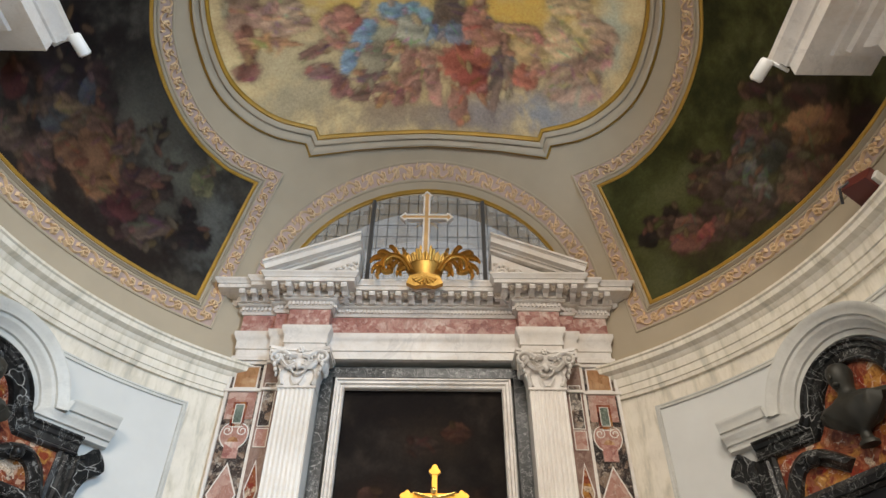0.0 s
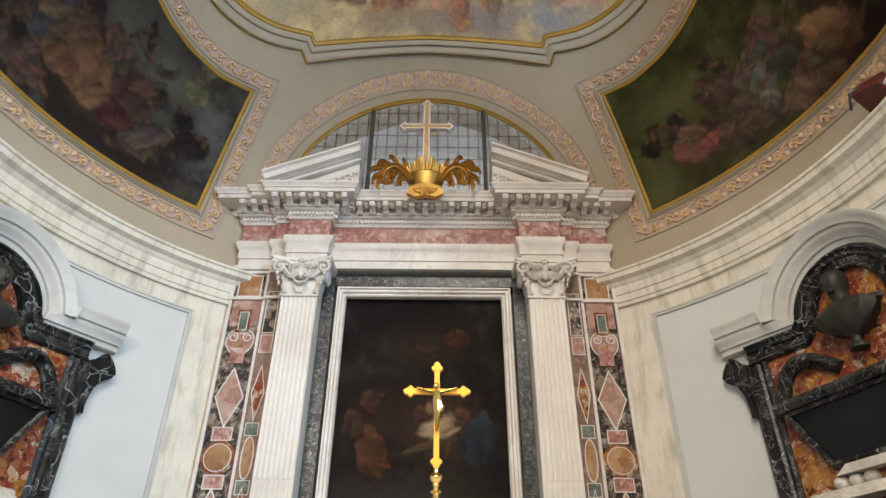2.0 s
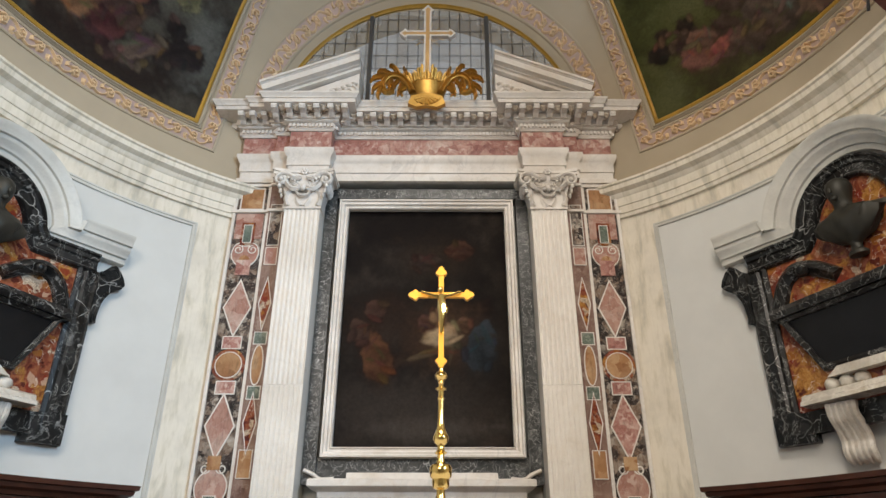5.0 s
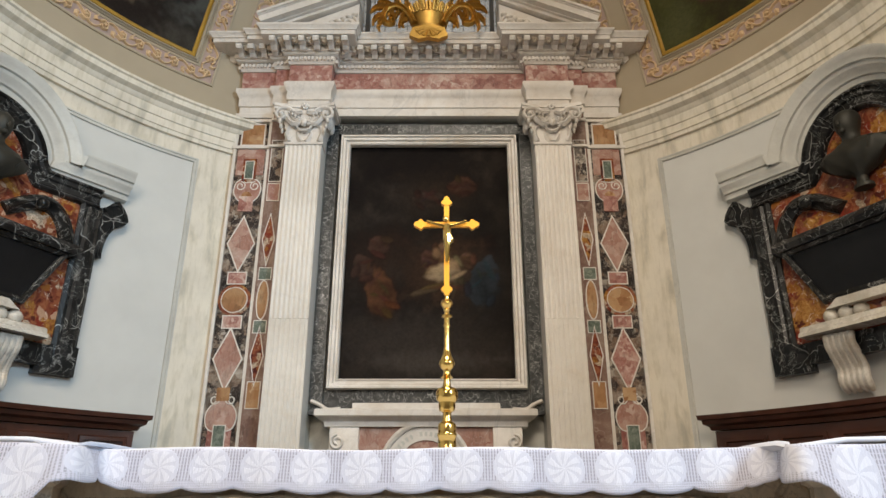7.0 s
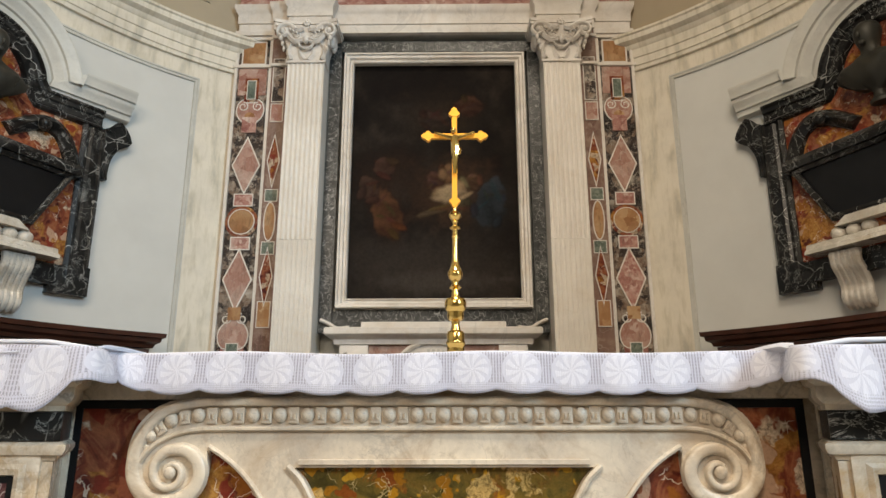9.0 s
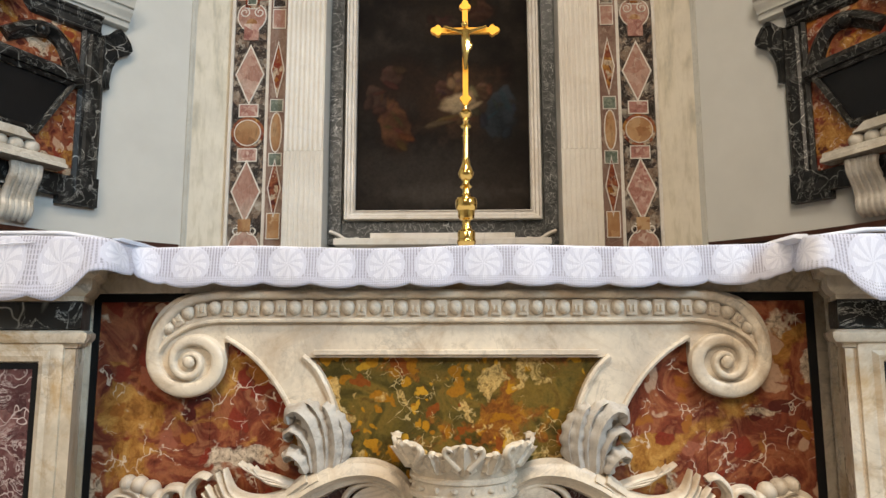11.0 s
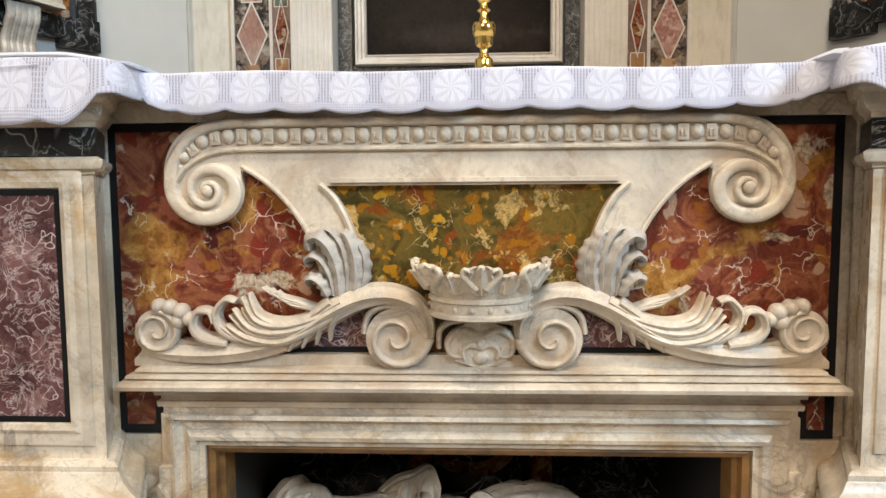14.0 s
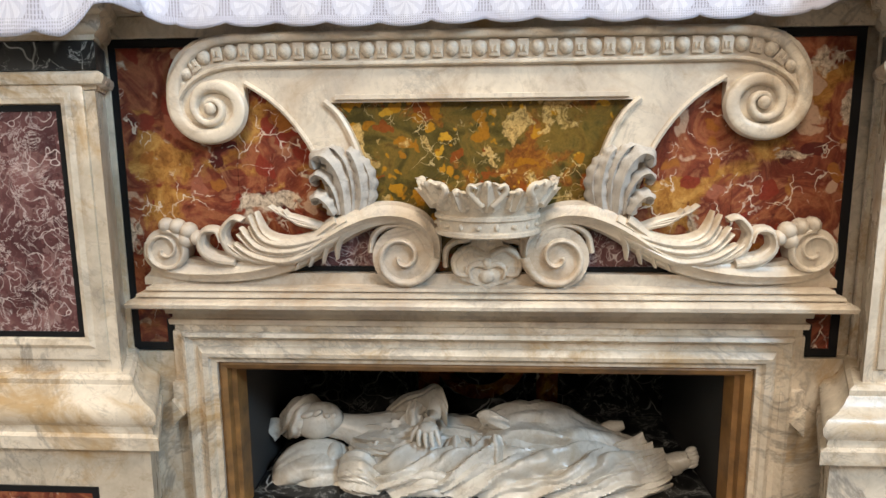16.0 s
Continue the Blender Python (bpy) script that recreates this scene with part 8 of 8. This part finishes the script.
# ---- great entablature at the chancel arch ----
for s in (-1, 1):
    en = thing("arch_entablature", "projecting white stone entablature at the chancel arch", "entablature", "entablatures of the arch")
    bm = bmesh.new()
    ix = 2.865 if s > 0 else 2.935
    pts = [(CX + s * 3.7, 2.30), (CX + s * ix, 2.30), (CX + s * ix, 0.6)]
    path = pts if s > 0 else pts[::-1]
    z0 = 5.38 if s > 0 else 5.59
    prof = [(-0.1, z0 - 0.25), (0.0, z0 - 0.25), (0.0, z0 - 0.02), (0.03, z0), (0.05, z0 + 0.03), (0.10, z0 + 0.04), (0.11, z0 + 0.08), (0.16, z0 + 0.10), (0.17, z0 + 0.125), (0.33, z0 + 0.13), (0.33, z0 + 0.24), (0.345, z0 + 0.25), (0.36, z0 + 0.31), (0.40, z0 + 0.36), (0.40, z0 + 0.42), (-0.1, z0 + 0.42)]
    sweep(bm, path, prof)
    part("cornice", bm, WHITE, en, "", True)
    bm = bmesh.new()
    box(bm, *sorted((CX + s * (ix + 0.02), CX + s * 3.7)), 0.6, 2.28, 0.0, z0 - 0.24, 0.01)
    wall_uv(part("pier", bm, FAUX, en, "painted pier"))
    # spot lamp clamped to it
    lx, lz = (-2.65, 5.92) if s < 0 else (2.31, 5.68)
    lamp = thing("spot_lamp", "small white cylindrical spot lamp on the entablature", "lamp", "spot lamps")
    bm = bmesh.new()
    d = Vector((-s * 0.35, 0.75, -0.35)).normalized()
    c = Vector((lx - s * 0.045, 2.72, lz))
    tube(bm, [c - d * 0.09, c - d * 0.075, c + d * 0.055, c + d * 0.065], [0.036, 0.047, 0.047, 0.043], 20)
    part("housing", bm, WHITEPLASTIC, lamp, "", True)
    bm = bmesh.new()
    tube(bm, [c + d * 0.065, c + d * 0.072], [0.036, 0.036], 20)
    part("lens", bm, STATUE, lamp, "pale lens")
    bm = bmesh.new()
    tube(bm, [c - d * 0.03 + Vector((0, 0, 0.03)), c - d * 0.05 + Vector((s * 0.05, 0, 0.04)), c - d * 0.05 + Vector((s * 0.09, 0, -0.01)), c + Vector((s * 0.18, -0.02, -0.02))], 0.014, 8)
    part("bracket", bm, WHITEPLASTIC, lamp)

# floodlight box on the cornice
fl = thing("floodlight", "dark red metal floodlight on the apse cornice", "lamp")
REDBOX = plain("dark_red_paint", (0.10, 0.018, 0.014), 0.4, 0.1)
bm = bmesh.new()
box(bm, -0.12, 0.12, -0.10, 0.10, -0.055, 0.055, 0.008)
o = part("housing", bm, REDBOX, fl, "dark red housing")
bm = bmesh.new()
box(bm, -0.085, 0.085, -0.128, -0.10, -0.035, 0.035, 0.004)
part("glass", bm, GREYTRIM, fl, "grey front glass")
bm = bmesh.new()
tube(bm, [(-0.12, 0.05, 0), (-0.14, 0.09, -0.05), (-0.05, 0.14, -0.09)], 0.01, 6)
part("bracket", bm, LEAD, fl)
fp = wall(4.45, 4.82, 0.10)
fl.matrix_basis = pose(fp[0], fp[1], fp[2], 20, 28, 25)

# ---- the recumbent figure in the niche, one plain marble shape ----
bm = bmesh.new()


def drape(bm, keys, seed, folds=0.010, count=9, twist=6.0, fine=0.4, along=0.0, n=90, m=84):
    """A rounded draped length: keys are (x, y, z, half-depth, half-height); cloth folds run along it, drifting by
    twist, or across it where along is given, with crisp ridges and softer creases between them."""
    rows = []
    for i, (x, y, z, d, h) in enumerate(smooth_path(keys, n)):
        row = []
        for j in range(m):
            q = 2 * math.pi * j / m
            cq, sq = math.cos(q), math.sin(q)
            wv = noise.noise(Vector((x * 4 + seed, cq * 0.9, sq * 0.9 - seed)))
            w2 = noise.noise(Vector((x * 10 - seed, cq * 2.0 + seed, sq * 2.0)))
            ph = q * count + x * twist + 3.2 * wv + along * (x + 0.25 * sq * d)
            crest = abs(math.sin(ph * 0.5)) ** 0.7
            crease = 0.5 + 0.5 * math.cos(ph * 1.7 + 3.0 * w2)
            rise = folds * (1.25 * (crest - 0.62) + fine * (crease - 0.5) + 0.8 * wv)
            k = 1 + rise / max(0.03, min(d, h))
            row.append(bm.verts.new((x + 0.008 * wv, y + d * k * cq, z + h * k * sq)))
        rows.append(row)
    for r, t in zip(rows, rows[1:]):
        for j in range(m):
            bm.faces.new((r[j], r[(j + 1) % m], t[(j + 1) % m], t[j]))
    quad(bm, rows[0][::-1])
    quad(bm, rows[-1])


def fall(bm, spine, width, waves, depth, seed, thick=0.008):
    """A free fall of cloth along points in space, pleated across its width, with real thickness."""
    pts = smooth_path(spine, 40)
    top, bot = [], []
    for i, p in enumerate(pts):
        p = Vector(p)
        d = (Vector(pts[min(i + 1, 40)]) - Vector(pts[max(i - 1, 0)])).normalized()
        side = d.cross(Vector((0, -1, 0.25))).normalized()
        out = side.cross(d).normalized()
        if out.y > 0:
            out = -out
        f = i / 40
        w = width(f)
        ra, rb = [], []
        for j in range(25):
            u = -1 + j / 12
            wob = noise.noise(Vector((u * 1.5 + seed, f * 2.5, seed)))
            h = depth * math.sin(waves * math.pi * u + 2.2 * wob + 1.2 * f) * (0.35 + 0.65 * f) - depth * 1.4 * u * u
            c = p + side * (u * w) + out * h
            ra.append(bm.verts.new(c + out * thick))
            rb.append(bm.verts.new(c - out * thick))
        top.append(ra)
        bot.append(rb)
    for i in range(40):
        for j in range(24):
            bm.faces.new((top[i][j], top[i][j + 1], top[i + 1][j + 1], top[i + 1][j]))
            bm.faces.new((bot[i][j], bot[i + 1][j], bot[i + 1][j + 1], bot[i][j + 1]))
        bm.faces.new((top[i][0], top[i + 1][0], bot[i + 1][0], bot[i][0]))
        bm.faces.new((top[i][24], bot[i][24], bot[i + 1][24], top[i + 1][24]))
    for e in (0, 40):
        for j in range(24):
            bm.faces.new((top[e][j], bot[e][j], bot[e][j + 1], top[e][j + 1]))


def lump(bm, c, s, ry=0.0, rz=0.0, seg=24, rings=16):
    blob(bm, c, s, (Matrix.Rotation(radians(rz), 3, "Z") @ Matrix.Rotation(radians(ry), 3, "Y")), seg, rings)


# neck and shoulders, pleated bodice, waist
tube(bm, [(-0.56, 2.40, 0.30), (-0.50, 2.40, 0.29), (-0.44, 2.41, 0.265), (-0.38, 2.42, 0.24)], [0.045, 0.048, 0.070, 0.105], 24)
drape(bm, [(-0.49, 2.42, 0.235, 0.045, 0.04), (-0.455, 2.42, 0.23, 0.095, 0.072), (-0.41, 2.42, 0.225, 0.130, 0.094), (-0.33, 2.41, 0.22, 0.15, 0.112), (-0.24, 2.41, 0.225, 0.15, 0.115), (-0.14, 2.42, 0.21, 0.13, 0.095), (-0.04, 2.42, 0.205, 0.13, 0.09), (0.04, 2.42, 0.21, 0.13, 0.09)], 3.0, 0.017, 15, 18, 0.6)
# hem of the neckline
tube(bm, [(-0.405, 2.30, 0.235), (-0.375, 2.31, 0.285), (-0.35, 2.34, 0.308), (-0.335, 2.40, 0.322)], [0.006, 0.008, 0.008, 0.006], 8)
# thighs and knees: a broad smooth swelling with soft folds
drape(bm, [(-0.04, 2.43, 0.20, 0.10, 0.07), (0.03, 2.43, 0.235, 0.15, 0.105), (0.11, 2.43, 0.25, 0.165, 0.118), (0.20, 2.43, 0.25, 0.165, 0.120), (0.29, 2.42, 0.235, 0.155, 0.108), (0.38, 2.41, 0.205, 0.135, 0.088), (0.48, 2.40, 0.185, 0.115, 0.075), (0.57, 2.38, 0.18, 0.09, 0.062), (0.61, 2.37, 0.18, 0.05, 0.04)], 7.0, 0.017, 8, 18, 0.8)
# mantle folds streaming along the legs to the hem
for k in range(6):
    e = k / 5
    drape(bm, [(0.06 + 0.05 * e, 2.27 - 0.03 * e, 0.265 - 0.10 * e, 0.012, 0.012), (0.18 + 0.03 * e, 2.255 - 0.035 * e, 0.225 - 0.085 * e, 0.03, 0.022), (0.33, 2.26 - 0.04 * e, 0.225 - 0.085 * e, 0.034, 0.026), (0.46, 2.275 - 0.04 * e, 0.24 - 0.08 * e, 0.032, 0.024), (0.56 + 0.02 * e, 2.29 - 0.03 * e, 0.262 - 0.075 * e, 0.026, 0.018), (0.60 + 0.02 * e, 2.30 - 0.03 * e, 0.275 - 0.075 * e, 0.014, 0.008)], 50.0 + k, 0.010, 4, 16, 0.6, 0.0, 50, 32)
# lower mass of the mantle, resting on the slab
drape(bm, [(-0.44, 2.30, 0.10, 0.05, 0.06), (-0.32, 2.275, 0.15, 0.10, 0.11), (-0.12, 2.27, 0.165, 0.11, 0.12), (0.10, 2.27, 0.17, 0.11, 0.12), (0.32, 2.275, 0.16, 0.11, 0.115), (0.50, 2.29, 0.145, 0.10, 0.105), (0.63, 2.32, 0.12, 0.06, 0.07)], 9.0, 0.030, 8, 34, 0.8, 0.0, 130, 110)
# puffed sleeve on the near side, looped cloth beside it
drape(bm, [(-0.505, 2.26, 0.185, 0.012, 0.012), (-0.49, 2.255, 0.185, 0.05, 0.055), (-0.45, 2.245, 0.185, 0.070, 0.082), (-0.40, 2.24, 0.175, 0.080, 0.092), (-0.355, 2.235, 0.150, 0.055, 0.065), (-0.325, 2.235, 0.13, 0.02, 0.02)], 17.0, 0.013, 11, 30, 0.6)
for r, off in ((0.085, 0.0), (0.062, 0.012), (0.040, 0.022)):
    pts = [(-0.185 + r * 1.05 * math.cos(radians(q)), 2.205 - off, 0.135 + r * math.sin(radians(q))) for q in range(190, -30, -12)]
    tube(bm, pts, [0.008 + 0.012 * math.sin(math.pi * i / (len(pts) - 1)) for i in range(len(pts))], 10)
# falls of cloth over the waist
fall(bm, [(0.035, 2.27, 0.335), (0.04, 2.235, 0.29), (0.05, 2.215, 0.23), (0.065, 2.205, 0.17), (0.07, 2.20, 0.10)], lambda f: 0.008 + 0.050 * math.sin(math.pi * (0.05 + 0.8 * f)), 1.6, 0.022, 2.0, 0.004)
fall(bm, [(0.085, 2.275, 0.30), (0.10, 2.24, 0.26), (0.12, 2.225, 0.20), (0.125, 2.215, 0.13)], lambda f: 0.006 + 0.046 * math.sin(math.pi * (0.05 + 0.8 * f)), 1.5, 0.020, 5.0, 0.004)
fall(bm, [(-0.10, 2.30, 0.315), (-0.095, 2.27, 0.28), (-0.075, 2.25, 0.22), (-0.05, 2.225, 0.15)], lambda f: 0.010 + 0.045 * math.sin(math.pi * (0.05 + 0.8 * f)), 2.2, 0.016, 8.0, 0.004)
fall(bm, [(-0.045, 2.31, 0.31), (-0.03, 2.28, 0.28), (-0.01, 2.25, 0.22), (0.01, 2.225, 0.15)], lambda f: 0.008 + 0.045 * math.sin(math.pi * (0.05 + 0.8 * f)), 2.0, 0.016, 11.0, 0.004)
fall(bm, [(-0.01, 2.36, 0.335), (0.01, 2.34, 0.355), (0.045, 2.33, 0.345), (0.08, 2.33, 0.33)], lambda f: 0.035 - 0.012 * f, 1.2, 0.010, 14.0)
# far arm laid across the body under a turned-back sleeve, with its plain hand
drape(bm, [(-0.37, 2.50, 0.29, 0.03, 0.025), (-0.31, 2.50, 0.325, 0.05, 0.042), (-0.24, 2.48, 0.345, 0.06, 0.052), (-0.19, 2.44, 0.38, 0.060, 0.058), (-0.155, 2.39, 0.39, 0.052, 0.052), (-0.135, 2.35, 0.365, 0.036, 0.040)], 14.0, 0.008, 8, 22, 0.4)
fall(bm, [(-0.235, 2.40, 0.385), (-0.25, 2.36, 0.365), (-0.245, 2.33, 0.33)], lambda f: 0.030, 1.3, 0.008, 17.0, 0.006)
tube(bm, [(-0.165, 2.38, 0.395), (-0.180, 2.33, 0.375), (-0.190, 2.295, 0.362)], [0.034, 0.026, 0.024], 16)
lump(bm, (-0.195, 2.278, 0.350), (0.034, 0.030, 0.020))
for k in range(4):
    x = -0.222 + 0.0185 * k
    tube(bm, [(x, 2.262, 0.350), (x - 0.003 + 0.004 * k, 2.245, 0.330 - 0.004 * (k % 3)), (x + 0.001 + 0.005 * k, 2.238, 0.305 - 0.006 * (1 if k in (1, 2) else 0))], [0.0095, 0.0085, 0.0055], 10)
tube(bm, [(-0.226, 2.285, 0.350), (-0.246, 2.270, 0.330), (-0.250, 2.262, 0.310)], [0.011, 0.010, 0.006], 10)
# head thrown back: a plain oval with slight relief, in a wound head-cloth
lump(bm, (-0.598, 2.385, 0.322), (0.086, 0.068, 0.064), -14)
lump(bm, (-0.553, 2.372, 0.334), (0.046, 0.046, 0.042), -18)
lump(bm, (-0.590, 2.335, 0.372), (0.020, 0.012, 0.011), -30)
lump(bm, (-0.625, 2.338, 0.364), (0.028, 0.018, 0.012), -20)
lump(bm, (-0.557, 2.335, 0.362), (0.012, 0.011, 0.010))
lump(bm, (-0.538, 2.348, 0.356), (0.016, 0.016, 0.014))
drape(bm, [(-0.755, 2.42, 0.285, 0.012, 0.03), (-0.73, 2.42, 0.295, 0.04, 0.05), (-0.70, 2.415, 0.312, 0.068, 0.070), (-0.665, 2.41, 0.325, 0.080, 0.076), (-0.635, 2.415, 0.325, 0.074, 0.070), (-0.60, 2.43, 0.31, 0.05, 0.05)], 21.0, 0.012, 4, 90, 0.6)
fall(bm, [(-0.74, 2.40, 0.27), (-0.765, 2.39, 0.285), (-0.785, 2.385, 0.275)], lambda f: 0.030 + 0.012 * f, 1.4, 0.006, 23.0, 0.006)
# tied cushions under the head
drape(bm, [(-0.76, 2.33, 0.12, 0.03, 0.03), (-0.72, 2.33, 0.15, 0.10, 0.07), (-0.62, 2.33, 0.175, 0.12, 0.085), (-0.52, 2.34, 0.165, 0.11, 0.075), (-0.46, 2.34, 0.14, 0.05, 0.04)], 27.0, 0.010, 6, 20, 0.5)
for c, sz, ry in (((-0.60, 2.34, 0.205), (0.085, 0.085, 0.055), 8), ((-0.535, 2.33, 0.195), (0.035, 0.07, 0.065), 0), ((-0.655, 2.30, 0.155), (0.06, 0.06, 0.05), -15), ((-0.58, 2.28, 0.125), (0.075, 0.06, 0.05), 10), ((-0.50, 2.27, 0.13), (0.05, 0.06, 0.05), 0), ((-0.62, 2.36, 0.12), (0.13, 0.13, 0.06), 0)):
    lump(bm, c, sz, ry)
# feet, with the toes only hinted
tube(bm, [(0.57, 2.33, 0.225), (0.62, 2.31, 0.225), (0.655, 2.30, 0.235), (0.685, 2.295, 0.25)], [0.030, 0.030, 0.034, 0.026], 18)
lump(bm, (0.640, 2.305, 0.212), (0.034, 0.028, 0.030))
for k in range(5):
    lump(bm, (0.694 + 0.003 * (2 - abs(k - 2)), 2.282 + 0.006 * k, 0.232 + 0.0105 * k), (0.020, 0.012, 0.0095 + 0.0025 * (k == 4)), -20)
tube(bm, [(0.42, 2.50, 0.235), (0.47, 2.50, 0.262), (0.51, 2.50, 0.272)], [0.03, 0.028, 0.016], 14)
for k in range(4):
    fall(bm, [(0.44 + 0.03 * k, 2.36 - 0.02 * k, 0.25 - 0.01 * k), (0.50 + 0.03 * k, 2.345 - 0.02 * k, 0.268 - 0.012 * k), (0.55 + 0.025 * k, 2.335 - 0.02 * k, 0.295 - 0.026 * k)], lambda f: 0.012 + 0.016 * f, 1.5, 0.005, 30.0 + k, 0.004)
fig = link("statue", bm, STATUE, None, "", True)
tagged(fig, "white marble recumbent draped statue lying in the altar niche", "statue")
bm = bmesh.new()
box(bm, XA - 0.76, XA + 0.76, YF + 0.08, 2.84, 0.121, 0.16, 0.01)
tagged(link("statue_plinth", bm, DARKM), "dark marble slab under the recumbent statue", "plinth")
